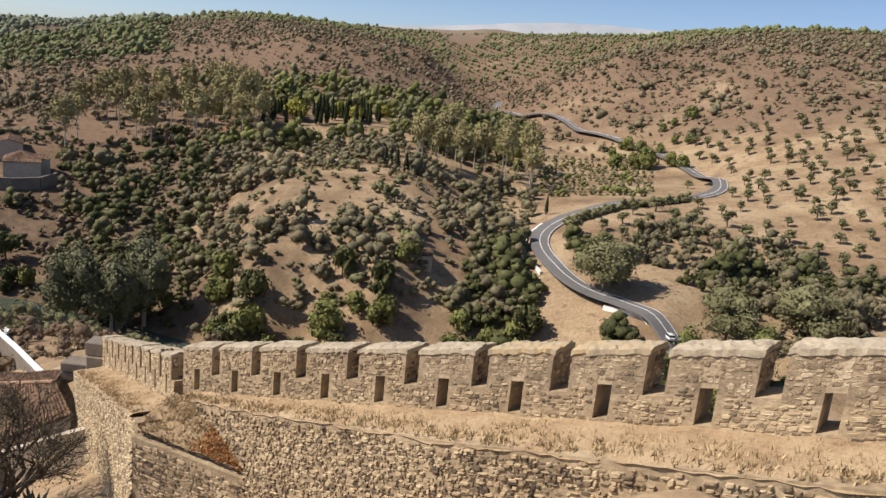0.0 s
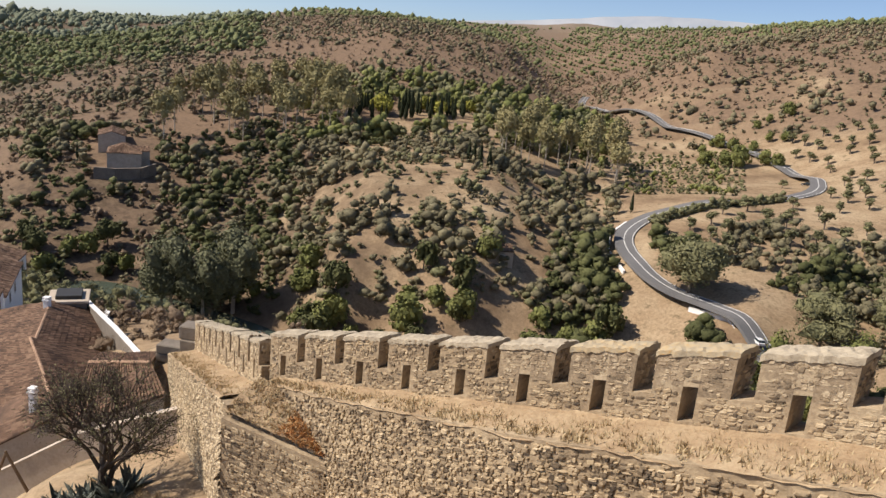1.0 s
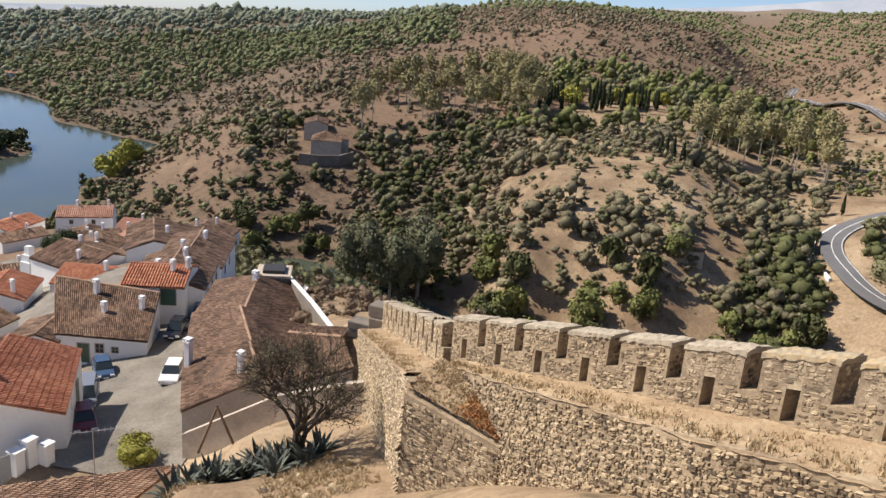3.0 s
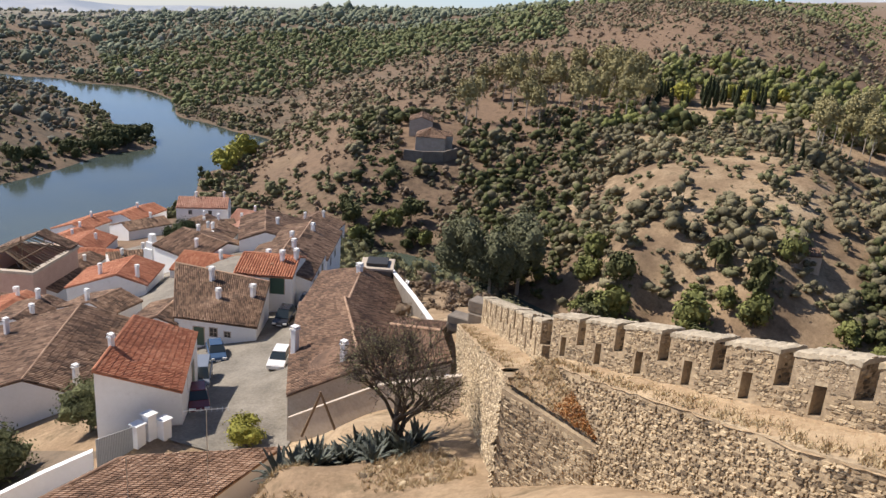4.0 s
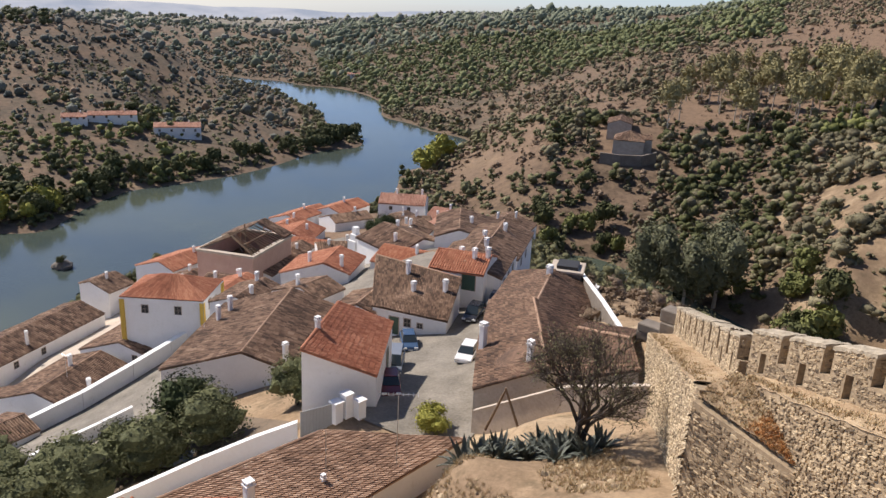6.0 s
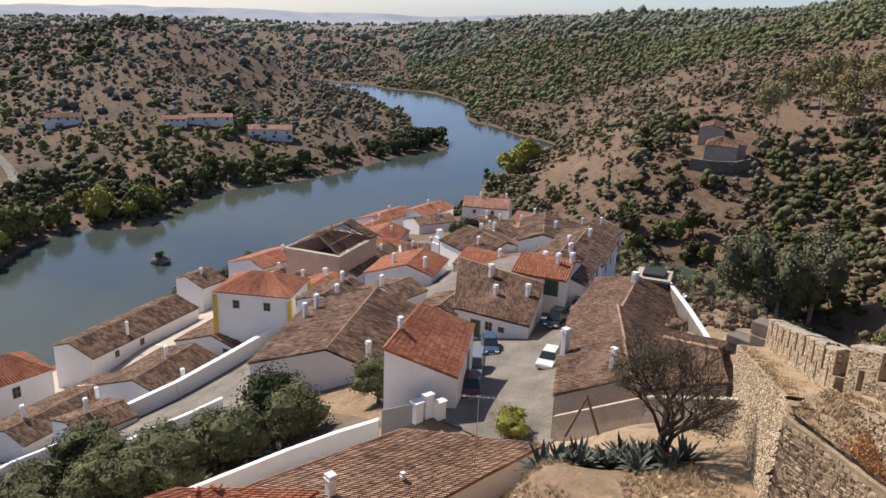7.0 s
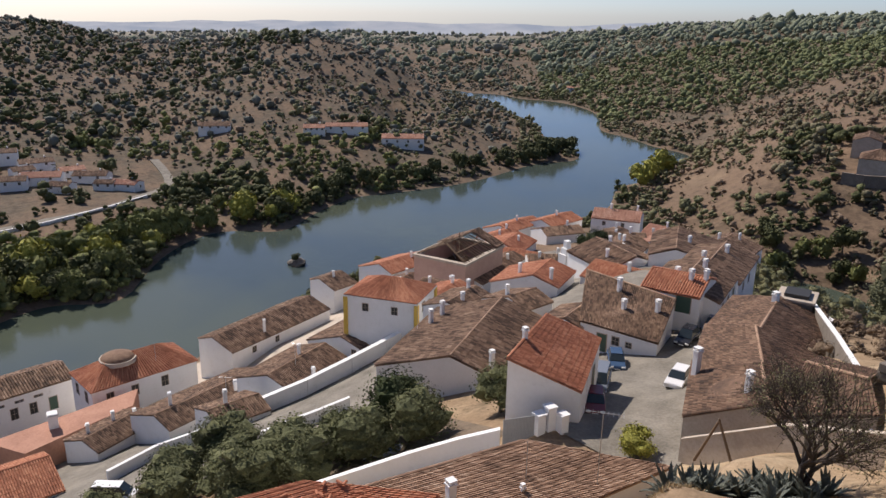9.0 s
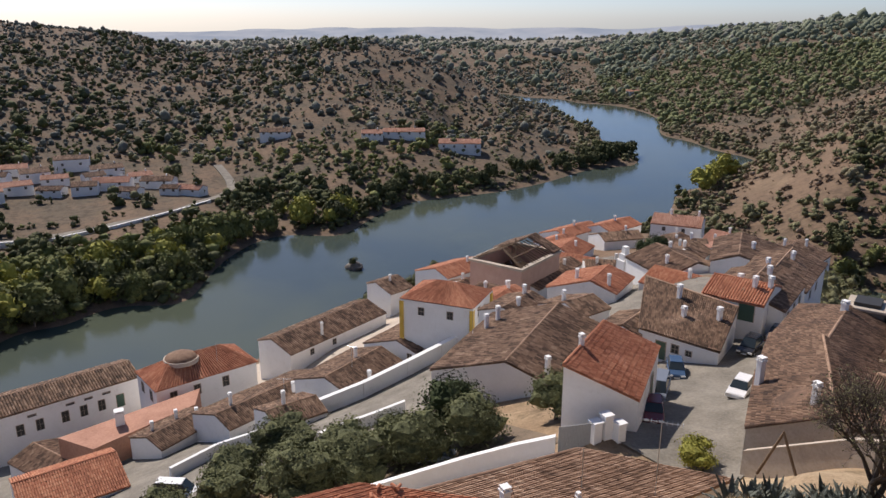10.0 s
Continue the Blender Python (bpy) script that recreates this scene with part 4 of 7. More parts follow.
def house(x, y, zr, yaw, L, wl, wr, roof="tile_old", wall="white", chimneys=(), windows=(), doors=(), label="", hip=False, rise=None, base=None, slope=0.33):
    """A low town house. Ridge middle at (x, y, zr), ridge along yaw, L long; wl and wr are the widths of the two slopes (0: none)."""
    th = thing("house", label or "whitewashed old-town house with a " + ROOF_LABEL[roof], "house", "houses of the old town", at=(x, y, 0))
    c, s = math.cos(radians(yaw)), math.sin(radians(yaw))

    def W(a, b, z):
        return (a * c - b * s, a * s + b * c, z)

    def world(a, b):
        return x + a * c - b * s, y + a * s + b * c

    drop = lambda w: slope * min(w, 8) if rise is None else rise
    zl, zrt = zr - drop(wl), zr - drop(wr)
    h = L / 2
    corners = [world(a, b) for a in (-h, h) for b in (wl, -wr)]
    g = min(gz(*p) for p in corners) - 0.4 if base is None else base
    bm = bmesh.new()
    # walls: one solid with gables
    prof = [(-wr, g), (wl, g), (wl, zl - 0.12), (0, zr - 0.12), (-wr, zrt - 0.12)]
    if wl == 0:
        prof = [(-wr, g), (0, g), (0, zr - 0.12), (-wr, zrt - 0.12)]
    elif wr == 0:
        prof = [(0, g), (wl, g), (wl, zl - 0.12), (0, zr - 0.12)]
    if hip:
        prof = [(-wr, g), (wl, g), (wl, zl - 0.1), (-wr, zl - 0.1)]
    rings = [[bm.verts.new(W(a, b, z)) for b, z in prof] for a in (-h, h)]
    n = len(prof)
    for k in range(n):
        bm.faces.new((rings[0][k], rings[0][(k + 1) % n], rings[1][(k + 1) % n], rings[1][k]))
    bm.faces.new(rings[0][::-1]); bm.faces.new(rings[1])
    part("wall", bm, wall, th)
    V, T = [], []
    ov = 0.22
    near = math.hypot(x, y)
    tw = 0.21 if near < 75 else (0.29 if near < 120 else 0.45)

    def add(P, run, wide):
        nonlocal V, T
        v, t = tile_slope(P, max(2, int(run / (tw * 2.0))), max(2, int(wide / tw)), run, wide)
        T += [tuple(q + len(V) for q in f) for f in t]
        V += v

    bm = bmesh.new()
    if hip:
        rr = max(0.1, h - min(wl, wr))
        for sgn, w, ze in ((1, wl, zl), (-1, wr, zrt)):
            add(lambda u, v, sgn=sgn, w=w, ze=ze: W((-1 + 2 * u) * (rr * (1 - v) + (h + ov) * v) * sgn, sgn * (w + ov) * v, zr + (ze - zr) * v), w + ov, 2 * h)
        for sgn in (1, -1):
            add(lambda u, v, sgn=sgn: W(sgn * (rr + (h + ov - rr) * v), (wl + ov) * v * (1 - u) - (wr + ov) * v * u if sgn > 0 else -(wr + ov) * v * (1 - u) + (wl + ov) * v * u, zr + (zl - zr) * v), h - rr + ov, wl + wr)
        quads = [[(-rr, 0, zr), (rr, 0, zr), (h + ov, wl + ov, zl), (-h - ov, wl + ov, zl)], [(rr, 0, zr), (-rr, 0, zr), (-h - ov, -wr - ov, zrt), (h + ov, -wr - ov, zrt)],
                 [(rr, 0, zr), (h + ov, -wr - ov, zrt), (h + ov, wl + ov, zl)], [(-rr, 0, zr), (-h - ov, wl + ov, zl), (-h - ov, -wr - ov, zrt)]]
        for q in quads:
            bm.faces.new([bm.verts.new(W(a, b, z - 0.02)) for a, b, z in q])
        for a0, b0, z0, a1, b1, z1 in ((rr, 0, zr, h + ov, wl + ov, zl), (rr, 0, zr, h + ov, -wr - ov, zrt), (-rr, 0, zr, -h - ov, wl + ov, zl), (-rr, 0, zr, -h - ov, -wr - ov, zrt), (-rr, 0, zr, rr, 0, zr)):
            tube(bm, W(a0, b0, z0 + 0.05), W(a1, b1, z1 + 0.05), 0.12, 0.12, 6)
    else:
        for sgn, w, ze in ((1, wl, zl), (-1, wr, zrt)):
            if w == 0:
                continue
            k = (zr - ze) / w
            add(lambda u, v, sgn=sgn, w=w, k=k: W((-h - 0.08) + (2 * h + 0.16) * u, sgn * (w + ov) * v, zr - k * (w + ov) * v + 0.10 * noise.noise(Vector((u * L / 4 + x, v * w / 3 + y, 0)))), w + ov, L)
            hexa(bm, [W(-h - 0.05, 0, zr - 0.14), W(h + 0.05, 0, zr - 0.14), W(h + 0.05, sgn * (w + ov), zr - k * (w + ov) - 0.14), W(-h - 0.05, sgn * (w + ov), zr - k * (w + ov) - 0.14)],
                 [W(-h - 0.05, 0, zr - 0.03), W(h + 0.05, 0, zr - 0.03), W(h + 0.05, sgn * (w + ov), zr - k * (w + ov) - 0.03), W(-h - 0.05, sgn * (w + ov), zr - k * (w + ov) - 0.03)])
        cap = bmesh.new()
        ridge_line(cap, W(-h, 0, zr + 0.07), W(h, 0, zr + 0.07))
        part("ridge_cap", cap, "tile_worn" if roof == "tile_old" else roof, th, "pale mortared ridge tiles")
    part("roof", mesh_np("roof", V, T, roof), roof, th, ROOF_LABEL[roof])
    part("roof_deck", bm, roof, th)
    for a, b, ch in chimneys:
        dz = drop(wl) * b / max(wl, 0.1) if b > 0 else drop(wr) * -b / max(wr, 0.1)
        p = W(a, b, zr - dz)
        chimney(th, *p, h=ch)
    for kind, side, along, dz, w_, h_ in windows:
        # side: 'l', 'r' long walls; 's', 'e' gables
        if side == "l":
            p, o = W(along, wl, 0), W(0, 1, 0)
        elif side == "r":
            p, o = W(along, -wr, 0), W(0, -1, 0)
        elif side == "e":
            p, o = W(h, along, 0), W(1, 0, 0)
        else:
            p, o = W(-h, along, 0), W(-1, 0, 0)
        opening(th, kind, (p[0], p[1], 0), o[:2], w_, h_, zr + dz)
    return th


TR, TO, TP = "tile_red", "tile_old", "tile_pale"
HOUSES = [
    # x, y, ridge z, yaw, length, left and right slopes, roof, chimneys (along, across, height)
    (-57.6, 64.0, 47.2, 27, 6.7, 3.0, 3.7, TR, ((1.5, -1, 1.0), (3.0, -0.5, 1.0)), (("door", "r", 1.6, -3.4, 1.6, 2.1),)),
    (-59.0, 67.5, 46.6, 119, 11.5, 4.0, 4.4, TO, ((2, -1, 1.0), (-3, 1, 1.0)), (("window", "r", -3, -3.5, 0.8, 1.1), ("window", "r", 0, -3.5, 0.8, 1.1), ("door", "r", 3, -4.4, 0.9, 2.0))),
    (-66.5, 80.5, 44.6, 119, 14, 4.0, 4.4, TO, ((2, -1, 1.0), (-3, 1, 1.0)), (("window", "r", -3, -3.5, 0.8, 1.1), ("window", "r", 1, -3.5, 0.8, 1.1))),
    (-85.0, 93.1, 40.4, -48, 13.9, 10.3, 4.0, TO, ((1, 2, 1.0),), ()),
    (-104.5, 129.8, 30.5, 111, 9.2, 3.0, 6.3, TO, ((2, -2, 1.3), (-2, 1, 1.3)), (("window", "s", -2, -3.5, 0.8, 1.0), ("door", "r", 2, -5.0, 1.0, 2.0))),
    (-66.5, 42.2, 41.7, 129, 18.3, 8.4, 4.9, TO, ((5.5, 6.5, 1.6), (3.0, 7.0, 1.5), (-7.5, -4.0, 1.7)), ()),
    (-102.1, 43.1, 28.0, 120, 10.0, 6.5, 4.6, TO, ((-1, -3.5, 1.2),), (("window", "s", -2.5, -2.9, 0.8, 1.2),)),
    (-97.9, 31.3, 26.7, 120, 12.8, 6.0, 5.2, TO, ((-2, -4.6, 1.8), (1.5, 1, 1.5)), ()),
    (-103.3, 19.6, 21.9, 114, 18.7, 6.0, 3.3, TO, ((-6, 1, 1.8), (3, -2, 1.4)), (("window", "r", -4, -3.6, 0.6, 0.6),)),
    (-106.5, 6.4, 18.3, 122, 10.2, 4.0, 3.0, TO, ((-3, 1.5, 1.3), (1, 1.2, 1.3), (3, -1, 1.3)), ()),
    (-90.2, 19.8, 26.2, 101, 7.4, 4.0, 3.0, TO, ((-1, 0.2, 1.8),), ()),
    (-139.7, 38.8, 17.0, 117, 26.8, 3.9, 5.3, TO, ((-4, -4.0, 2.4),), (("window", "r", -8, -3.7, 0.9, 1.2), ("window", "r", -2, -3.7, 0.9, 1.2))),
    (-94.8, -7.9, 21.5, 101, 12.0, 3.0, 5.6, TR, (), ()),
    (-115.2, -11.0, 13.2, 32, 9.2, 3.8, 3.9, TO, (), ()),
    (-151.2, 74.7, 20.5, 107, 12.8, 7, 4.1, TR, ((3, -1, 1.2),), ()),
    (-152.7, 58.1, 18.5, 111, 7.0, 3.0, 4.9, TO, ((0, -1, 1.2),), ()),
    (-121.2, 80.8, 27.0, 120, 19.8, 6.0, 2.8, TO, ((-6, 2, 1.2), (-2, 1, 1.2), (5, -1, 1.0)), ()),
    (-90.8, 69.8, 37.1, 124, 9.0, 6.9, 4.1, TR, ((-3, -2.5, 1.6), (-2, 3, 1.4)), ()),
    (-78.8, 57.3, 38.9, 101, 5.5, 5.2, 3.1, TO, ((-2, 1, 1.3),), ()),
    (-60.8, 51.4, 43.7, 116, 5.7, 2.8, 2.0, TO, (), ()),
    (-90.4, 84.7, 38.5, -7, 11.6, 6, 5.6, TO, ((2, -3, 1.2), (-3, 1, 1.0)), ()),
    (-84.0, 80.0, 37.8, 20, 9.0, 3, 4.5, TR, ((2, -1, 1.2),), ()),
    (-166.6, 119.1, 20.5, 106, 14.6, 6, 3.5, TR, ((0, 0, 1.2),), ()),
    (-163.1, 130.3, 21.5, 104, 13.6, 6, 4.0, TR, ((0, 0, 1.2),), ()),
    (-151.7, 122.6, 22.1, 79, 11.3, 6, 3.5, TO, ((2, 0, 1.2),), ()),
    (-145.3, 102.2, 23.4, 124, 11.2, 6.8, 4.7, TR, ((0, -2, 1.2),), ()),
    (-112, 106, 31.0, 100, 12, 5, 4, TO, ((0, 0, 1.2),), ()),
    (-124, 118, 28.0, 60, 11, 4, 4, TO, ((2, 0, 1.2),), ()),
    (-116, 122, 28.5, 110, 8, 4, 4, "tile_pale", ((2, 0, 1.2),), ()),
    (-98, 112, 33.0, 40, 9, 3.5, 3.5, TO, ((-2, 0, 1.2),), ()),
    (-133, 96, 24.5, 30, 9, 4, 4, TR, (), ()),
    (-128, 60, 22.5, 118, 12, 4, 4, TR, ((2, 0, 1.2),), ()),
    (-104, 60, 31.0, 120, 9, 4, 3, TR, ((2, 0, 1.2),), ()),
]
for x, y, zr, yaw, L, wl, wr, roof, chs, wins in HOUSES:
    house(x, y, zr, yaw, L, wl, wr, roof, "white", chs, wins)

def lean_roof(th, hf, hn, ln, lf, roof, tw):
    """One tiled slope between a high edge (far, near) and a low edge (near, far), with the wall under it."""
    hf, hn, ln, lf = [Vector(p) for p in (hf, hn, ln, lf)]
    g = min(gz(p.x, p.y) for p in (hf, hn, ln, lf)) - 0.4
    bm = bmesh.new()
    hexa(bm, [(p.x, p.y, g) for p in (hf, hn, ln, lf)], [(p.x, p.y, p.z - 0.14) for p in (hf, hn, ln, lf)])
    part("wall", bm, "plaster" if roof == "tile_dark" else "white", th)
    cen = (hf + hn + ln + lf) / 4
    out = [cen + (p - cen) * 1.03 for p in (hf, hn, ln, lf)]
    bm = bmesh.new()
    hexa(bm, [(p.x, p.y, p.z - 0.13) for p in out], [(p.x, p.y, p.z - 0.03) for p in out])
    part("roof_deck", bm, roof, th)
    hf, hn, ln, lf = out
    wide, run = ((hf - hn).length + (lf - ln).length) / 2, ((hf - lf).length + (hn - ln).length) / 2

    def P(u, v):
        p = hf.lerp(hn, u).lerp(lf.lerp(ln, u), v)
        return (p.x, p.y, p.z + 0.09 * noise.noise(Vector((p.x * 0.4, p.y * 0.4, 0))))

    V, T = tile_slope(P, max(2, int(run / (tw * 2.0))), max(2, int(wide / tw)), run, wide)
    part("roof", mesh_np("roof", V, T, roof), roof, th, ROOF_LABEL[roof])


def ridge_caps(th, a, b, roof):
    bm = bmesh.new()
    ridge_line(bm, Vector(a) + Vector((0, 0, 0.04)), Vector(b) + Vector((0, 0, 0.04)))
    part("ridge_cap", bm, "tile_worn" if roof in ("tile_old", "tile_dark") else roof, th, "pale mortared ridge tiles")


def lean_house(label, slopes, roof, tw=0.24, caps=(), chimneys=()):
    th = thing("house", label, "house", "houses of the old town")
    for q in slopes:
        lean_roof(th, *q, roof, tw)
    for a, b in caps:
        ridge_caps(th, a, b, roof)
    for x, y, z, h, w in chimneys:
        chimney(th, x, y, z, h, w)
    return th


# red-roofed house on the street
red = lean_house("white street house with a bright orange tile roof", [((-48.2, 37.3, 50.4), (-42.2, 29.1, 50.6), (-39.2, 33.9, 48.0), (-46.2, 41.9, 47.9))], TR, 0.22, [((-48.2, 37.3, 50.4), (-42.2, 29.1, 50.6))], [(-44.6, 32.4, 50.7, 0.5, 0.35)])
opening(red, "window", (-41.2, 36.1, 0), (0.77, 0.63), 0.8, 1.1, 46.3)
opening(red, "door", (-43.6, 39.0, 0), (0.77, 0.63), 0.9, 2.0, 45.0)
# brown-roofed house with a long white front on the street
front = lean_house("low white street house with a weathered brown tile roof", [((-66.0, 57.3, 46.0), (-53.8, 59.3, 46.0), (-50.1, 53.3, 43.6), (-58.1, 49.9, 43.8))], TO, 0.22, [((-66.0, 57.3, 46.0), (-53.8, 59.3, 46.0))], [(-59.6, 56.6, 45.2, 1.6, 0.45), (-56.6, 54.6, 44.4, 1.2, 0.45), (-53.6, 56.6, 44.9, 1.3, 0.45)])
for kind_, f_, w_, h_, z_ in (("door", 0.30, 1.1, 2.0, 40.9), ("window", 0.48, 0.75, 0.95, 42.0), ("window", 0.65, 0.6, 0.6, 42.1)):
    opening(front, kind_, (-58.1 + 8.0 * f_, 49.9 + 3.4 * f_, 0), (0.391, -0.92), w_, h_, z_)
# row on the castle side of the street
lean_house("low house with a long weathered brown tile roof", [((-42.8, 61.3, 49.6), (-36.7, 50.4, 50.6), (-43.9, 52.8, 47.8), (-49.5, 63.2, 47.2)), ((-36.7, 50.4, 50.6), (-42.8, 61.3, 49.6), (-39.0, 63.6, 48.2), (-33.6, 53.6, 49.0))], "tile_dark", 0.21, [((-42.8, 61.3, 49.6), (-36.7, 50.4, 50.6))], [(-42.0, 59.6, 49.6, 0.8, 0.5)])
lean_house("low house with patched brown tile roof beside the street", [((-36.9, 50.2, 51.0), (-31.1, 43.6, 51.5), (-38.6, 45.2, 48.2), (-43.9, 52.6, 48.0)), ((-31.1, 43.6, 51.5), (-36.9, 50.2, 51.0), (-33.4, 53.4, 49.2), (-28.0, 47.8, 49.8))], "tile_dark", 0.21, [((-36.9, 50.2, 51.0), (-31.1, 43.6, 51.5))])
lean_house("low plastered house with a sagging brown tile roof", [((-31.1, 43.4, 51.6), (-27.3, 39.4, 51.4), (-32.5, 37.6, 48.3), (-38.5, 45.0, 48.3)), ((-27.3, 39.4, 51.4), (-31.1, 43.4, 51.6), (-27.6, 48.4, 50.3), (-23.6, 44.6, 49.6))], "tile_dark", 0.21, [((-31.1, 43.4, 51.6), (-27.3, 39.4, 51.4))], [(-36.4, 43.0, 48.9, 1.6, 0.5), (-29.6, 40.3, 50.6, 1.5, 0.4)])
lean_house("low house with a dark brown tile roof against the castle wall", [((-27.3, 42.7, 53.5), (-22.1, 40.9, 55.0), (-20.4, 39.4, 53.9), (-25.95, 38.5, 51.2)), ((-22.1, 40.9, 55.0), (-27.3, 42.7, 53.5), (-28.5, 46.0, 52.6), (-23.3, 44.2, 54.2))], "tile_dark", 0.21, [((-27.3, 42.7, 53.5), (-22.1, 40.9, 55.0))])
tank = thing("water_tank", "square dark stone tank tower beside the roofs", "tank tower")
TANK = [(-42.94, 61.2), (-40.16, 62.77), (-41.82, 65.72), (-44.61, 64.16)]
TC = (sum(p[0] for p in TANK) / 4, sum(p[1] for p in TANK) / 4)
shrunk = lambda k: [(TC[0] + (x - TC[0]) * k, TC[1] + (y - TC[1]) * k) for x, y in TANK]
for name_, k_, z0, z1, mat_ in (("tower", 1.0, 43.0, 49.4, "rock"), ("rim", 1.1, 49.403, 49.65, "plaster"), ("hatch", 0.7, 49.653, 50.0, "dark")):
    bm = bmesh.new()
    hexa(bm, [(*p, z0) for p in shrunk(k_)], [(*p, z1) for p in shrunk(k_)])
    part(name_, bm, mat_, tank, bevel=0.03)
# nearest roofs below the castle
lean_house("low white house with a wide weathered brown tile roof", [((-35.0, 25.4, 48.35), (-35.4, 9.0, 48.35), (-28.2, 15.0, 47.6), (-29.0, 32.6, 47.6))], "tile_worn", 0.24, [((-35.0, 25.4, 48.4), (-35.4, 10.0, 48.4))], [(-32.2, 18.3, 48.2, 0.9, 0.5), (-31.0, 22.6, 47.8, 0.35, 0.2)])
lean_house("low house with a new orange tile roof", [((-35.6, 10.6, 49.7), (-36.0, 0.0, 49.7), (-27.6, 3.0, 48.3), (-32.4, 17.4, 48.5))], TR, 0.24, [])

# two-storey mansion with ochre corners
yh = house(-98.6, 46.9, 36.6, 42, 11.4, 4.2, 4.2, TR, "white", (), (("window", "r", 2.2, -4.4, 0.9, 1.2), ("window", "e", -1.2, -4.4, 0.9, 1.5), ("door", "e", 1.2, -5.6, 0.9, 2.2), ("window", "r", -2.5, -4.4, 0.9, 1.2)),
           label="tall white house with ochre corners and hipped roof", hip=True, rise=2.1)
for a, b in ((-5.7, -4.2), (5.7, -4.2), (5.7, 4.2)):
    bm = bmesh.new()
    box(bm, a - 0.3, a + 0.3, b - 0.3, b + 0.3, 26, 34.2)
    q = part("corner_band", bm, "cream", yh, "ochre painted corner band")
    q.rotation_euler = (0, 0, radians(42))
bm = bmesh.new()
box(bm, -5.95, 5.95, -4.45, 4.45, 34.22, 34.45)
q = part("cornice", bm, "white", yh)
q.rotation_euler = (0, 0, radians(42))

# customs-like house by the quay with a low dome in its roof
dm = house(-125.6, 12.2, 20.6, 104, 17.5, 4.6, 4.6, TR, "white", (), (("window", "r", -6, -5.6, 1.1, 1.8), ("window", "r", -2, -5.6, 1.1, 1.8), ("window", "r", 3, -5.6, 1.1, 1.8), ("window", "s", -2, -5.6, 1.2, 1.9), ("window", "s", 2, -5.6, 1.2, 1.9)),
           label="white quay house with red roof and low dome", hip=True, rise=2.9)
bm = bmesh.new()
bmesh.ops.create_uvsphere(bm, u_segments=20, v_segments=8, radius=1.0)
for v in list(bm.verts):
    if v.co.z < -0.05:
        bm.verts.remove(v)
for v in bm.verts:
    v.co = Vector((v.co.x * 2.7 + 0.4, v.co.y * 2.7 - 2.5, 20.2 + v.co.z * 0.9))
part("dome", bm, "tile_dark", dm, "low brown dome", smooth=True)
bm = bmesh.new()
bmesh.ops.create_cone(bm, segments=20, radius1=3.0, radius2=2.9, depth=0.7, cap_ends=True, matrix=Matrix.Translation((0.4, -2.5, 19.9)))
part("drum", bm, "plaster", dm)

# long white building with arched windows
sc_ = house(-136.5, -9.5, 14.9, 106, 24, 4.4, 4.4, TO, "white", (), [("window", "r", a, -5.8, 1.1, 2.0) for a in (-8, -5, -1, 2, 5)] + [("door", "r", 8.2, -6.2, 1.3, 2.4)] + [("window", "r", a, -3.0, 1.3, 0.4) for a in (-6, 0, 3, 6)],
            label="long white building with tall windows and a dark tile roof")
bm = bmesh.new()
hexa(bm, [(-112.5, -9.5, 8), (-107.0, -5.0, 8), (-113.2, 10.0, 8), (-118.5, 11.5, 8)], [(-112.5, -9.5, 16.5), (-107.0, -5.0, 16.5), (-113.2, 10.0, 17.1), (-118.5, 11.5, 17.1)])
terr_ = thing("terrace_building", "flat-roofed building with an orange tiled terrace", "building")
part("terrace_floor", bm, "tile_pale", terr_)
chimney(terr_, -112.5, -1.0, 16.8, 1.9, 1.3)

# roofless building with bare rafters
op = thing("roofless_building", "plastered building with a collapsed roof and bare rafters", "building", at=(-122.2, 73.5, 0))
OL, OW, OY = 15.0, 11.5, radians(118)


def OP(a, b, z):
    return (a * math.cos(OY) - b * math.sin(OY), a * math.sin(OY) + b * math.cos(OY), z)


bm = bmesh.new()
for a0, a1, b0, b1 in ((-OL / 2, OL / 2, -OW / 2, -OW / 2 + 0.6), (-OL / 2, OL / 2, OW / 2 - 0.6, OW / 2), (-OL / 2, -OL / 2 + 0.6, -OW / 2 + 0.61, OW / 2 - 0.61), (OL / 2 - 0.6, OL / 2, -OW / 2 + 0.61, OW / 2 - 0.61)):
    hexa(bm, [OP(a0, b0, 16), OP(a1, b0, 16), OP(a1, b1, 16), OP(a0, b1, 16)], [OP(a0, b0, 30.3), OP(a1, b0, 30.3), OP(a1, b1, 30.3), OP(a0, b1, 30.3)])
part("wall", bm, "pinkwall", op, "pinkish plaster wall")
bm = bmesh.new()
for a0, a1, b0, b1 in ((-OL / 2 - 0.25, OL / 2 + 0.25, -OW / 2 - 0.25, -OW / 2 + 0.7), (-OL / 2 - 0.25, OL / 2 + 0.25, OW / 2 - 0.7, OW / 2 + 0.25), (-OL / 2 - 0.25, -OL / 2 + 0.7, -OW / 2 + 0.71, OW / 2 - 0.71), (OL / 2 - 0.7, OL / 2 + 0.25, -OW / 2 + 0.71, OW / 2 - 0.71)):
    hexa(bm, [OP(a0, b0, 30.3), OP(a1, b0, 30.3), OP(a1, b1, 30.3), OP(a0, b1, 30.3)], [OP(a0, b0, 30.75), OP(a1, b0, 30.75), OP(a1, b1, 30.75), OP(a0, b1, 30.75)])
part("cornice", bm, "plaster", op)
bm = bmesh.new()
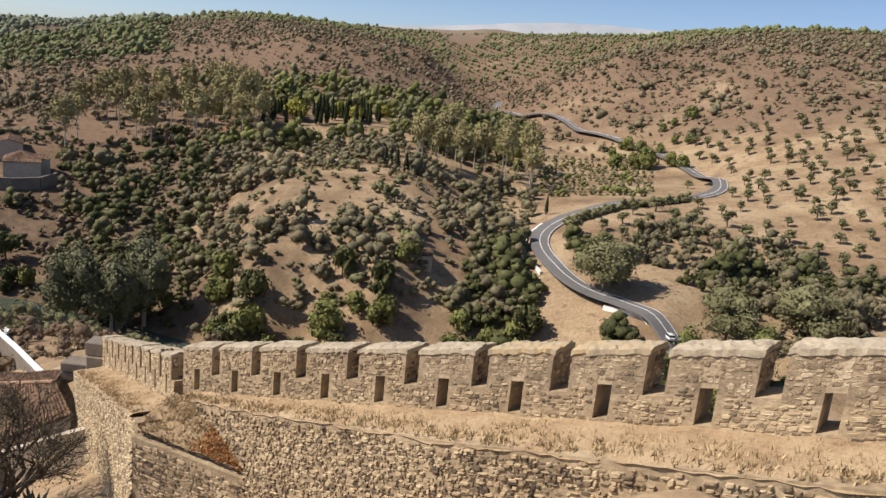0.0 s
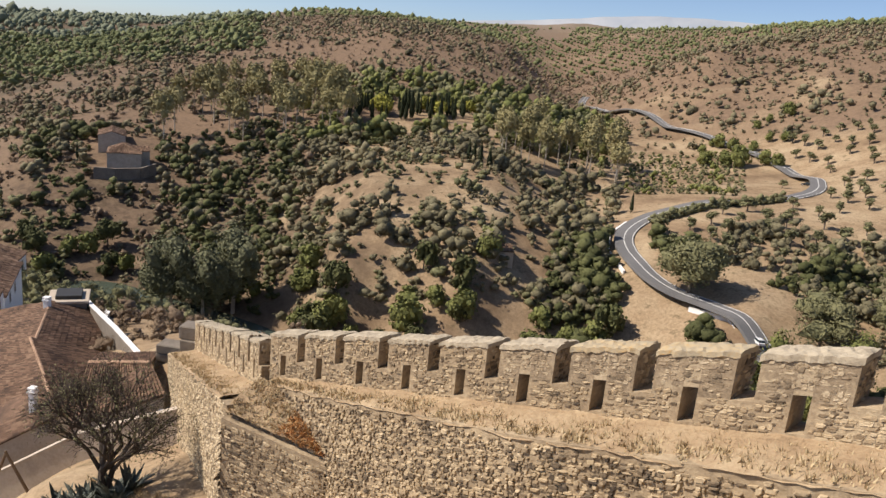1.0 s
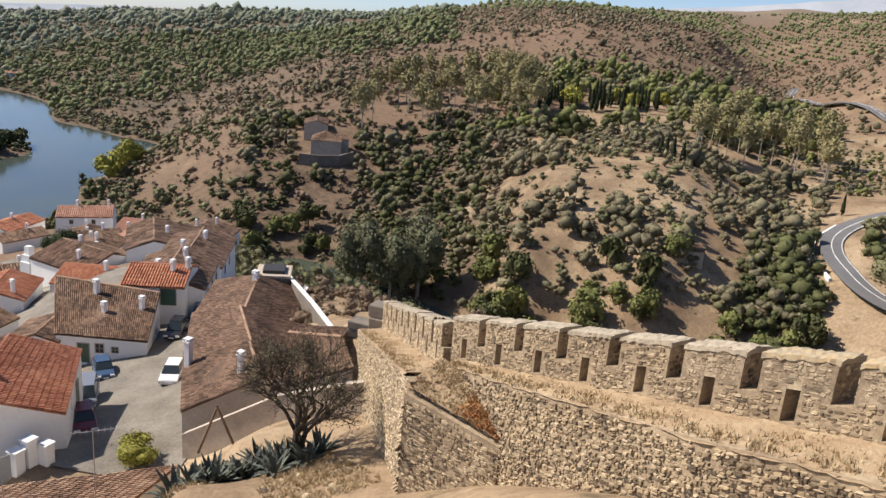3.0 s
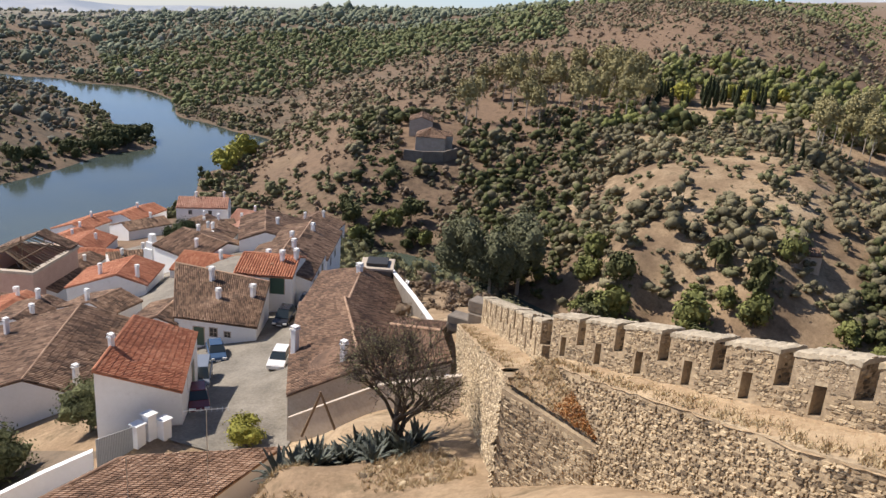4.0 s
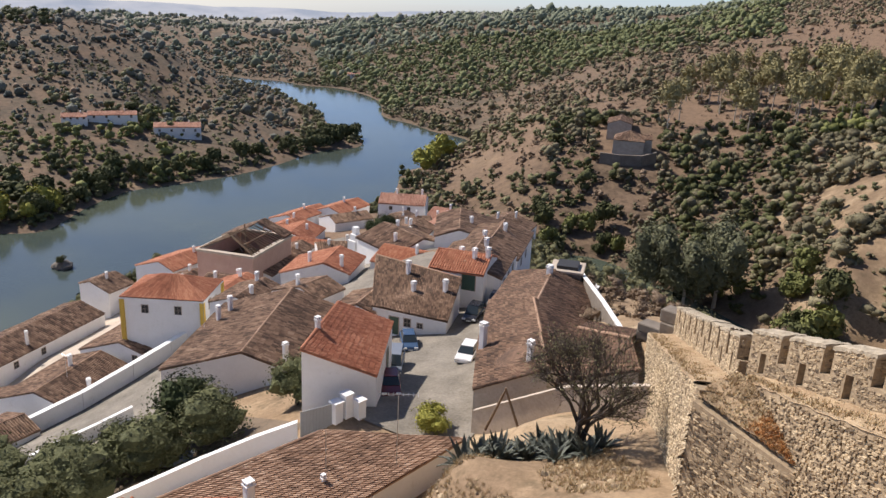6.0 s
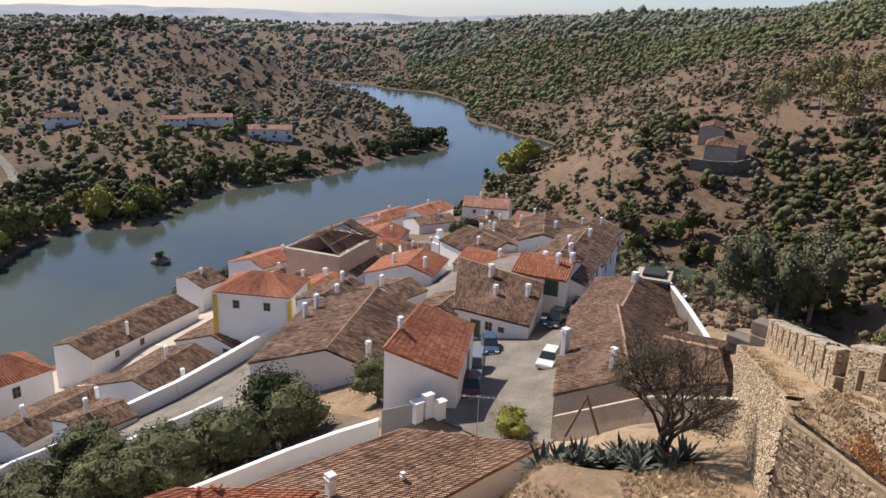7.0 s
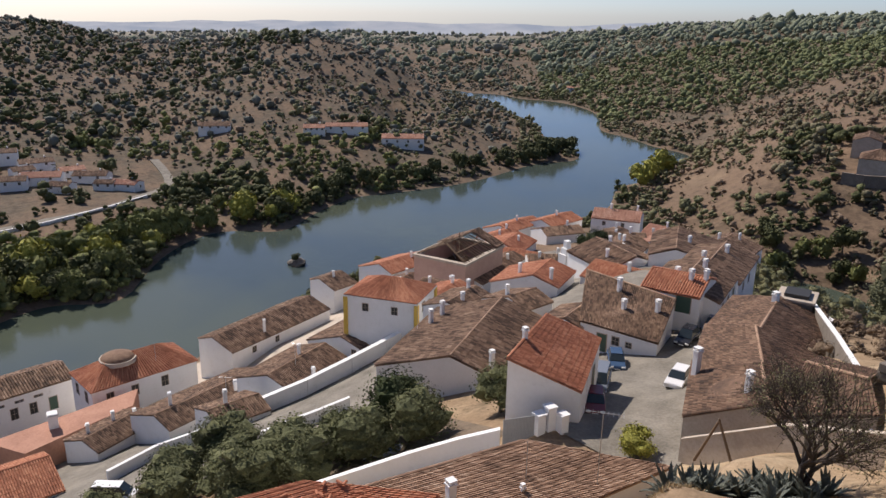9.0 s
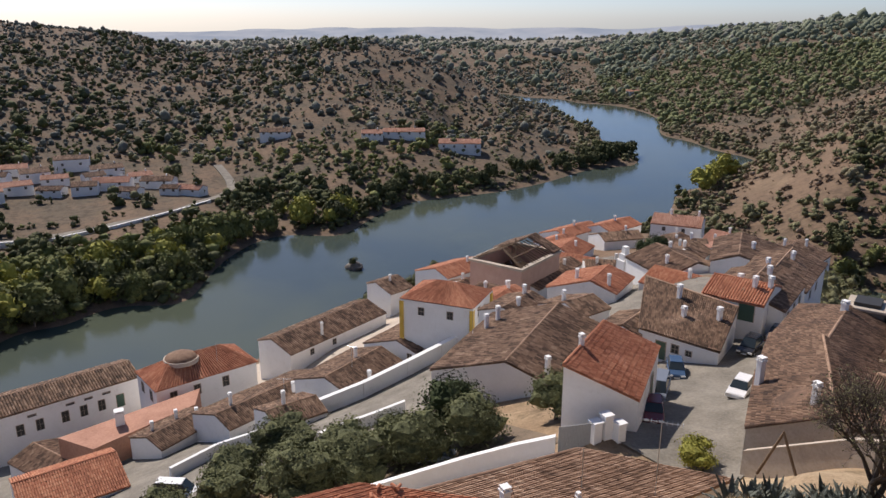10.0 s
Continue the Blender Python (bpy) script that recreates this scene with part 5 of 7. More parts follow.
hexa(bm, [OP(-7, -5.2, 24), OP(7, -5.2, 24), OP(7, 5.2, 24), OP(-7, 5.2, 24)], [OP(-7, -5.2, 27), OP(7, -5.2, 27), OP(7, 5.2, 27), OP(-7, 5.2, 27)])
part("fallen_floor", bm, "wood", op)
for k in range(15):
    a = -6.6 + k * 0.95
    for sgn in (-1, 1):
        if (k * 7 + sgn) % 5 == 0 and k < 9:
            continue
        bm = bmesh.new()
        tube(bm, OP(a, sgn * 5.6, 30.8), OP(a * 0.75 + random.uniform(-0.3, 0.3), sgn * 0.1, 33.3 + random.uniform(-0.3, 0.1)), 0.09, 0.08, 5)
        part("rafter", bm, "wood", op)
for a0, b0, a1, b1, z0, z1 in ((-5.2, 0, 5.5, 0, 33.2, 33.3), (-7, -5.4, -5, 0, 30.8, 33.2), (-7, 5.4, -5, 0, 30.8, 33.2), (0, 0, 0, 0.1, 27, 34.3), (-6, 2.8, 6, 2.8, 32.0, 32.0), (-6, -2.8, 6, -2.8, 32.0, 32.0)):
    bm = bmesh.new()
    tube(bm, OP(a0, b0, z0), OP(a1, b1, z1), 0.13, 0.12, 5)
    part("beam", bm, "wood", op)
for k in range(26):
    bm = bmesh.new()
    a, b = random.uniform(-6, 6), random.uniform(-4.5, 4.5)
    q = random.uniform(0, 6.28)
    tube(bm, OP(a, b, 27.1), OP(a + 2 * math.cos(q), b + 2 * math.sin(q), 27.3 + random.random()), 0.08, 0.07, 4)
    part("fallen_beam", bm, "wood" if k % 3 else "white", op)
V, T = tile_slope(lambda u, v: OP(1.0 + 6.7 * u, 5.9 * v, 33.3 - 2.4 * v), 12, 14, 6, 6)
part("remaining_roof", mesh_np("remaining_roof", V, T, TO), TO, op)
V, T = tile_slope(lambda u, v: OP(7.7 - 3.2 * u * 1.0, -5.9 * v, 33.3 - 2.4 * v), 12, 8, 6, 6)
part("remaining_roof", mesh_np("remaining_roof", V, T, TO), TO, op)

# far tip of the town
house(-151, 142, 24.6, 40, 13, 5.0, 5.0, TP, "white", ((5, 2, 1.6), (-2, 0, 1.2)), (("window", "r", -3, -3.4, 0.8, 1.0), ("window", "r", 2, -3.4, 0.8, 1.0)), label="white house with pale pink roof at the town's end")
house(-135, 143, 23.6, 15, 8, 3.5, 3.5, "tile_pale", "white", ((1, 0, 1.2),))


# ---- street and walls ----
def sheet(name, pts, mat, label, category, lift=0.06, step=1.2):
    """A paved patch draped over the ground inside a four-cornered outline."""
    a, b, c, d = [Vector((x, y, 0)) for x, y in pts]
    n = int(max((b - a).length, (c - b).length) / step) + 2
    bm = bmesh.new()
    rows_ = []
    for i in range(n + 1):
        r_ = []
        for j in range(n + 1):
            p = a.lerp(b, i / n).lerp(d.lerp(c, i / n), j / n)
            r_.append(bm.verts.new((p.x, p.y, gz(p.x, p.y) + lift)))
        rows_.append(r_)
    for i in range(n):
        for j in range(n):
            bm.faces.new((rows_[i][j], rows_[i + 1][j], rows_[i + 1][j + 1], rows_[i][j + 1]))
    return tagged(part(name, bm, mat, None, smooth=True), label, category, kind="structure")


sheet("pavement", [(-58, 16), (-76, -8), (-140, -30), (-96, 70)], "cobble", "cobbled lanes and yards of the lower town", "street", 0.05, 3.0)
sheet("pavement", [(-58, 52), (-96, 70.05), (-170, 60), (-110, 150)], "cobble", "cobbled lanes and yards of the upper town", "street", 0.05, 3.0)
sheet("pavement", [(-96, 70), (-140, -30.05), (-160, 40), (-170, 60)], "plaster", "pale quay below the town", "street", 0.05, 3.0)
sheet("garden_bed", [(-61, 12), (-42, 24.5), (-41.5, 29), (-58, 31)], "earth", "dark earth of a walled garden", "garden ground", 0.06)
sheet("pavement", [(-30, 34), (-42, 30), (-56, 52), (-37, 54)], "cobble", "worn grey cobbled street of the old town", "street", 0.10)
sheet("pavement", [(-37, 54), (-56, 52.05), (-64, 92), (-56, 94)], "cobble", "narrow cobbled lane between houses", "street", 0.10)
sheet("pavement", [(-56, 94.05), (-64, 92.05), (-106, 150), (-92, 152)], "plaster", "pale dusty lane at the edge of town", "street", 0.10)


def wall_run(pts, h, th_, mat, label, cap=None, name="garden_wall"):
    """A low wall along a line, its top following the ground."""
    th = thing(name, label, "wall")
    bm = bmesh.new()
    cp = bmesh.new()
    for (x0, y0), (x1, y1) in zip(pts, pts[1:]):
        d = Vector((x1 - x0, y1 - y0)).normalized()
        s = Vector((-d.y, d.x)) * th_ / 2
        z0, z1 = gz(x0, y0), gz(x1, y1)
        for b_, lo, hi, k in ((bm, -1.0, h, 1.0), (cp, h + 0.003, h + 0.09, 1.25)):
            q = [(x0 - s.x * k, y0 - s.y * k, z0), (x1 - s.x * k, y1 - s.y * k, z1), (x1 + s.x * k, y1 + s.y * k, z1), (x0 + s.x * k, y0 + s.y * k, z0)]
            hexa(b_, [(a, b, z + lo) for a, b, z in q], [(a, b, z + hi) for a, b, z in q])
    part("masonry", bm, mat, th)
    part("coping", cp, cap or mat, th)
    return th


wall_run([(-51.5, 7), (-47.7, 14.8), (-43.9, 21.6), (-41.6, 24.6), (-39.7, 26.9)], 1.7, 0.35, "white", "long whitewashed garden wall stepping up a slope")
gate = thing("gate", "grey ribbed metal sliding gate between white posts", "gate")
g0, g1 = Vector((-39.6, 27.1, 0)), Vector((-39.05, 29.5, 0))
zg = gz(-39.3, 28.4)
for k in range(22):
    a, b = g0.lerp(g1, k / 22), g0.lerp(g1, (k + 0.8) / 22)
    bm = bmesh.new()
    hexa(bm, [(a.x - 0.03, a.y, zg - 0.2), (b.x - 0.03, b.y, zg - 0.2), (b.x + 0.03, b.y, zg - 0.2), (a.x + 0.03, a.y, zg - 0.2)], [(a.x - 0.03, a.y, zg + 2.0), (b.x - 0.03, b.y, zg + 2.0), (b.x + 0.03, b.y, zg + 2.0), (a.x + 0.03, a.y, zg + 2.0)])
    part("slat", bm, "grey_paint", gate)
for x, y, h in ((-39.0, 29.9, 2.0), (-38.95, 30.8, 2.4), (-38.3, 31.5, 1.9)):
    post = thing("gate_post", "square whitewashed gate post with a flat cap", "gate post", "gate posts")
    bm = bmesh.new()
    box(bm, x - 0.35, x + 0.35, y - 0.35, y + 0.35, zg - 1, zg + h)
    part("shaft", bm, "white", post, bevel=0.02)
    bm = bmesh.new()
    box(bm, x - 0.42, x + 0.42, y - 0.42, y + 0.42, zg + h + 0.003, zg + h + 0.12)
    part("cap", bm, "white", post)
wall_run([(-74.4, 29.6), (-74.8, 25.8), (-73.8, 20.9), (-71.3, 16.5)], 1.5, 0.35, "white", "whitewashed wall below the olive garden")
wall_run([(-86.4, 15.0), (-87.6, 9.5), (-83.7, 3.5)], 1.7, 0.35, "white", "whitewashed yard wall behind a row of houses")
wall_run([(-95.2, 49.5), (-92.3, 42.8), (-90.5, 36.6), (-89.6, 29.7), (-90.5, 22)], 2.4, 0.6, "white", "sloping white wall below the mansion")
wall_run([(-45.0, 73.5), (-51, 84), (-66, 105), (-82, 123)], 0.8, 0.5, "white", "whitewashed parapet along the edge of town", name="parapet_wall")
edge_ = [(-26.6, 47.7, 52.3), (-32.5, 54.6, 51.0), (-39.6, 62.6, 49.4), (-46.5, 72.5, 46.0)]
pw = thing("parapet_wall", "dark stone wall with a whitewashed top above the stream", "wall", kind="structure")
for (x0, y0, z0), (x1, y1, z1) in zip(edge_, edge_[1:]):
    d_ = Vector((y0 - y1, x1 - x0)).normalized() * 0.14
    for mat_, n_, k_, lo, hi in (("rock", "masonry", 1.0, -7.0, -0.12), ("white", "coping", 1.4, -0.117, 0.0)):
        bm = bmesh.new()
        q_ = [(x0 - d_.x * k_, y0 - d_.y * k_, z0), (x1 - d_.x * k_, y1 - d_.y * k_, z1), (x1 + d_.x * k_, y1 + d_.y * k_, z1), (x0 + d_.x * k_, y0 + d_.y * k_, z0)]
        hexa(bm, [(a, b, z + lo) for a, b, z in q_], [(a, b, z + hi) for a, b, z in q_])
        part(n_, bm, mat_, pw)
wall_run([(-31, 36), (-24, 36.5), (-16.5, 36.5)], 1.8, 0.4, "plaster", "bare plaster retaining wall", name="retaining_wall")


# ---- cars ----
def car(x, y, yaw, paint, label, L=3.8, W_=1.62, H=1.42, van=False):
    th = thing("car", label, "car", "parked cars", at=(x, y, gz(x, y) + 0.1))
    th.rotation_euler = (0, 0, radians(yaw))
    prof = [(-L / 2, 0.35), (-L / 2 + 0.05, 0.85), (-L / 2 + 0.25, 0.92), (L * 0.2, 0.92), (L / 2 - 0.12, 0.72), (L / 2, 0.55), (L / 2, 0.3)]
    roofp = [(-L / 2 + 0.22, 0.92), (-L / 2 + 0.6, H - 0.04), (-0.2, H), (L * 0.10, H - 0.05), (L * 0.27, 0.90)]
    if van:
        prof = [(-L / 2, 0.35), (-L / 2, 1.0), (L * 0.3, 1.0), (L / 2 - 0.1, 0.8), (L / 2, 0.3)]
        roofp = [(-L / 2, 1.0), (-L / 2 + 0.1, H), (L * 0.15, H), (L * 0.33, 1.0)]

    def loft(pr, w0, w1, zlim):
        bm = bmesh.new()
        sides = []
        for sgn in (-1, 1):
            sides.append([bm.verts.new((a, sgn * (w0 + (w1 - w0) * max(0, (z - zlim) / (H - zlim)) ** 1.0) / 2, z)) for a, z in pr])
        n = len(pr)
        for k in range(n):
            bm.faces.new((sides[0][k], sides[0][(k + 1) % n], sides[1][(k + 1) % n], sides[1][k]))
        bm.faces.new(sides[0][::-1]); bm.faces.new(sides[1])
        return bm
    part("body", loft(prof, W_, W_, 0.9), paint, th, bevel=0.05)
    part("glasshouse", loft(roofp, W_ - 0.12, W_ - 0.42, 0.9), "car_glass", th, bevel=0.03)
    bm = bmesh.new()
    r0, r1 = roofp[1][0] + 0.05, roofp[-2][0] - 0.02
    box(bm, r0, r1, -(W_ - 0.44) / 2, (W_ - 0.44) / 2, H - 0.05, H + 0.02)
    part("roof", bm, paint, th, bevel=0.02)
    for a in (-L * 0.32, L * 0.31):
        for sgn in (-1, 1):
            bm = bmesh.new()
            tube(bm, (a, sgn * (W_ / 2 - 0.2), 0.31), (a, sgn * (W_ / 2 + 0.01), 0.31), 0.31, 0.31, 14)
            w = part("wheel", bm, "tyre", th)
            bm = bmesh.new()
            tube(bm, (a, sgn * (W_ / 2 + 0.011), 0.31), (a, sgn * (W_ / 2 + 0.02), 0.31), 0.2, 0.18, 10)
            part("rim", bm, "chrome", w)
    for sgn in (-1, 1):
        bm = bmesh.new()
        box(bm, L / 2 - 0.13, L / 2 + 0.015, sgn * W_ * 0.36 - 0.2, sgn * W_ * 0.36 + 0.2, 0.52, 0.68)
        part("headlight", bm, "lamp_glass", th)
        bm = bmesh.new()
        box(bm, -L / 2 - 0.01, -L / 2 + 0.1, sgn * W_ * 0.40 - 0.12, sgn * W_ * 0.40 + 0.12, 0.6, 0.82)
        part("tail_light", bm, "red_glass", th)
    bm = bmesh.new()
    box(bm, L / 2 - 0.02, L / 2 + 0.02, -0.26, 0.26, 0.36, 0.47)
    part("number_plate", bm, "white", th)
    return th


car(-42.3, 48.0, -62, "car_white", "white hatchback parked on the cobbled street")
car(-42.0, 38.0, -40, "car_red", "maroon hatchback parked beside the house")
car(-46.8, 42.9, -48, "car_grey", "grey-blue van parked in house shade", L=4.2, H=1.75, van=True)
car(-51.2, 48.9, -38, "car_blue", "dark blue hatchback parked across the street corner")
car(-50.6, 58.2, -66, "car_black", "black off-road car parked in the shaded lane", H=1.7)
car(-52.2, 64.0, -62, "car_grey", "dark grey car parked in the shaded lane")
car(-55.2, 71.5, -60, "car_white", "pale car parked against the house row")
car(-58.3, 79.0, -60, "car_blue", "blue car parked against the house row")
car(-51.0, 22.5, 60, "car_grey", "grey car parked under the garden trees")
car(-82.0, 15.8, 120, "car_grey", "grey hatchback parked behind the houses")
car(-72.5, 3.4, 60, "car_white", "white van parked by the wall", L=4.6, H=1.9, van=True)
p = spot(-18.5, 322)
car(p.x, p.y, 150, "car_black", "dark car on the country road")
p = spot(-17.6, 172)
car(p.x, p.y, 100, "car_white", "white car on the road below the trees")


# ---- plants ----
rng = np.random.default_rng(7)
_b = bmesh.new()
bmesh.ops.create_icosphere(_b, subdivisions=1, radius=1.0)
_b.verts.ensure_lookup_table()
ICO_V = np.array([v.co[:] for v in _b.verts])
ICO_T = np.array([[v.index for v in f.verts] for f in _b.faces])
_b.free()


def clump(lobes, leaves, leaf, squash=0.8, spread=0.55, core=0.72, cheap=False):
    """A crown about one unit in radius, its foot at z = 0: small leaf sprays over several lobes, with gaps between."""
    cs = []
    for k in range(lobes):
        d = rng.normal(size=3)
        d /= np.linalg.norm(d)
        cs.append((d * spread * rng.uniform(0.5, 1.1) * np.array([1, 1, squash]), rng.uniform(0.32, 0.55)))
    V, T, n = [], [], 0
    for c, r in cs:
        if core:
            v = ICO_V * r * core * rng.uniform(0.5, 1.3, (len(ICO_V), 1)) * np.array([1, 1, squash]) + c
            V.append(v); T.append(ICO_T + n); n += len(v)
        m = leaves // lobes
        d = rng.normal(size=(m, 3))
        d /= np.linalg.norm(d, axis=1)[:, None]
        p = c + d * r * (rng.uniform(0.7, 1.15, (m, 1)) + 0.35 * rng.random((m, 1)) ** 4) * np.array([1, 1, squash])
        a = np.cross(d, rng.normal(size=(m, 3)))
        a /= np.linalg.norm(a, axis=1)[:, None] + 1e-9
        b = np.cross(d + rng.normal(size=(m, 3)) * 0.6, a)
        b /= np.linalg.norm(b, axis=1)[:, None] + 1e-9
        s = leaf * rng.uniform(0.6, 1.4, (m, 1))
        v = np.stack([p - a * s, p + b * s * 0.6, p + a * s, p - b * s * 0.6], 1).reshape(-1, 3)
        i = np.arange(m)[:, None] * 4 + n
        V.append(v); T.append(i + [0, 1, 2] if cheap else np.concatenate([i + [0, 1, 2], i + [0, 2, 3]])); n += len(v)
    V = np.concatenate(V)
    V[:, 2] -= V[:, 2].min()
    return V, np.concatenate(T)


def strew(name, places, sizes, forms, mat, label, category, tall=1.0):
    """One mesh of many plants, each a turned and scaled form."""
    V, T, n = [], [], 0
    for (x, y, z), s in zip(places, sizes):
        v, t = forms[rng.integers(len(forms))]
        a = rng.uniform(0, 6.28)
        c, q = math.cos(a), math.sin(a)
        w = v * s
        V.append(np.stack([w[:, 0] * c - w[:, 1] * q + x, w[:, 0] * q + w[:, 1] * c + y, w[:, 2] * tall * rng.uniform(0.85, 1.2) + z - 0.15 * s], -1))
        T.append(t + n); n += len(v)
    return tagged(new(name, mesh_np(name, np.concatenate(V), np.concatenate(T), mat, True)), label, category, kind="stuff")


def field(n, az, r, patch=None, lo=0.45, seed=0):
    """Places spread over a sector of the land, thinned by a patchy mask; none in water."""
    a = rng.uniform(*az, n * 3)
    d = np.sqrt(rng.uniform(r[0] ** 2, r[1] ** 2, n * 3))
    x, y = -np.sin(np.radians(a)) * d, np.cos(np.radians(a)) * d
    keep = np.ones(len(x), bool)
    if patch:
        keep = value_noise(x / patch, y / patch, seed) * 0.7 + value_noise(x / patch * 3, y / patch * 3, seed + 1) * 0.3 > lo
    x, y = x[keep], y[keep]
    z = ground(x, y)
    k = z > 0.4
    # clear of the roads
    rd = np.array([polar(*p) for p in DENSE])
    dist = np.min(np.hypot(x[:, None] - rd[None, :, 0], y[:, None] - rd[None, :, 1]), 1)
    k &= dist > 6.5
    rr_, aa_ = np.hypot(x, y), np.degrees(np.arctan2(-x, y))
    k &= ~((aa_ > 5) & (aa_ < 15.5) & (rr_ > 345) & (rr_ < 396))   # the cypress garden
    k &= ~((aa_ > 27.8) & (aa_ < 32.2) & (rr_ > 296) & (rr_ < 348))   # the mansion
    k &= ~((aa_ > -15) & (aa_ < -5) & (rr_ > 284) & (rr_ < 392))   # the terraced garden
    k &= ~((aa_ > 14) & (aa_ < 27.5) & (rr_ > 338) & (rr_ < 425) & (rng.random(len(x)) < 0.6))   # open floor of the grove
    k &= ~((aa_ > 83) & (aa_ < 97.5) & (rr_ > 318) & (rr_ < 394) & (rng.random(len(x)) < 0.85))   # the far village
    x, y, z = x[k][:n], y[k][:n], z[k][:n]
    return np.stack([x, y, z], -1)


DENSE = []
for line in (ROAD, VROAD):
    for (a0, r0), (a1, r1) in zip(line, line[1:]):
        DENSE += [(a0 + (a1 - a0) * k / 8, r0 + (r1 - r0) * k / 8) for k in range(8)]

FAR = [clump(2, 16, 0.19, spread=0.62, core=0.95, cheap=True) for _ in range(10)]
NEAR = [clump(7, 300, 0.09, spread=0.66, core=0.7, cheap=True) for _ in range(6)]
MID = [clump(5, 80, 0.125, spread=0.7, core=0.88, cheap=True) for _ in range(12)]
TINY = [clump(1, 8, 0.3, 0.9, 0.1, core=1.5, cheap=True) for _ in range(6)]


def sizes(p, lo, hi):
    return rng.uniform(lo, hi, len(p)) * rng.choice([0.4, 0.6, 0.85, 1.1, 1.55], len(p))


def scrub(n, az, r, lo, hi, forms, mat, label, patch=None, cut=0.45, seed=0, tall=1.0, category="scrub"):
    p = field(n, az, r, patch, cut, seed)
    strew("scrub", p, sizes(p, lo, hi), forms, mat, label, category, tall)


scrub(5000, (-32, 30), (400, 820), 1.8, 3.9, FAR, "scrub", "grey-green scrub on the brown hill", 70, 0.30, 1)
scrub(3000, (-32, 30), (430, 820), 1.0, 2.6, FAR, "scrub_dry", "dry brown scrub on the hill", 50, 0.30, 2)
scrub(3300, (21, 53), (560, 900), 3.2, 5.2, FAR, "pine_leaf", "green pine wood above the river", 160, 0.22, 3, category="woodland")
scrub(4600, (21, 53), (880, 1450), 3.4, 5.4, TINY, "hazed_pine", "dark green pine wood on the far hills", 160, 0.22, 3, category="woodland")
scrub(560, (16, 36), (215, 450), 1.2, 3.0, MID, "scrub", "grey-green scrub on the rocky hill", 40, 0.3, 4)
scrub(420, (33, 47), (215, 450), 1.2, 2.8, MID, "olive", "olive-green bushes above the river mouth", 36, 0.36, 61)
scrub(800, (16, 47), (215, 450), 0.8, 2.2, MID, "scrub_dry", "dry brown scrub on the rocky hill", 30, 0.34, 5)
scrub(420, (18, 36), (200, 360), 1.8, 3.4, MID, "dark_leaf", "dark evergreen bushes on the shaded slope", 45, 0.42, 25)
scrub(700, (-6, 20), (185, 335), 1.4, 3.4, MID, "scrub", "round grey-green bushes on the straw-coloured knoll", 34, 0.42, 6)
scrub(350, (-6, 20), (185, 335), 0.9, 2.4, MID, "olive", "small olive-green bushes on the knoll", 30, 0.38, 7)
scrub(340, (-6, 18), (330, 470), 2.6, 4.4, MID, "green_leaf", "green garden trees in the valley", 40, 0.25, 8, 1.2, "woodland")
scrub(160, (-6, 18), (320, 480), 2.2, 4.2, MID, "dark_leaf", "dark green trees in the valley", 40, 0.3, 9, 1.2, "woodland")
scrub(300, (-6, 20), (320, 480), 2.0, 4.0, MID, "olive", "grey-green trees in the valley", 40, 0.3, 29, 1.2, "woodland")
scrub(4600, (55, 103), (400, 1000), 1.3, 3.2, TINY, "heath", "grey-green scrub, hazed in colour, on the hills across the river", 80, 0.28, 10)
scrub(2600, (55, 103), (400, 1000), 1.1, 2.6, TINY, "scrub_dry", "dry brown scrub across the river", 60, 0.30, 11)
scrub(1500, (70, 103), (330, 800), 2.6, 5.0, FAR, "dark_leaf", "dark green trees across the river", 60, 0.36, 12, category="woodland")
scrub(900, (58, 88), (300, 540), 1.6, 3.2, FAR, "olive", "olive trees across the river", 50, 0.30, 13)
scrub(900, (26, 47), (430, 660), 1.6, 3.2, FAR, "scrub", "grey-green scrub above the river", 50, 0.25, 41)
scrub(700, (26, 47), (430, 660), 1.2, 2.6, FAR, "scrub_dry", "dry brown scrub above the river", 40, 0.25, 42)
scrub(2600, (-30, 28), (430, 830), 0.9, 2.0, TINY, "scrub_dry", "low brown heath on the hills", 45, 0.2, 43)
scrub(2600, (34, 60), (440, 1100), 1.8, 3.8, FAR, "scrub", "scrub along the river valley", 60, 0.34, 14)
scrub(900, (48, 66), (760, 1500), 3.0, 6.0, TINY, "hazed_pine", "dark woods along the upper valley", 120, 0.30, 24, category="woodland")
scrub(2600, (38, 104), (1000, 2500), 4.0, 8.0, TINY, "hazed_scrub", "scrub on the far plain", 150, 0.30, 31)
scrub(1500, (30, 104), (1000, 2500), 5.0, 9.0, TINY, "hazed_pine", "dark woods on the far plain", 260, 0.40, 32, category="woodland")
scrub(420, (-31, -2), (150, 222), 1.6, 3.4, MID, "dark_leaf", "dark bushes below the road", 30, 0.40, 15)
scrub(300, (-31, -14), (180, 240), 1.4, 3.0, MID, "scrub", "grey bushes at the foot of the orchard", 30, 0.42, 26)
scrub(5200, (55, 103), (380, 1000), 0.9, 2.1, TINY, "heath", "low heath, haze-greyed in colour, across the river", 50, 0.2, 51)
scrub(520, (62, 101), (300, 440), 1.8, 3.8, MID, "dark_leaf", "dark green trees around the far village", 60, 0.4, 52, category="woodland")
scrub(380, (62, 101), (300, 440), 1.6, 3.4, MID, "green_leaf", "green trees around the far village", 50, 0.45, 53, category="woodland")
scrub(420, (70, 102), (196, 262), 1.6, 3.4, MID, "green_leaf", "riverside thicket on the far bank", 30, 0.25, 33)
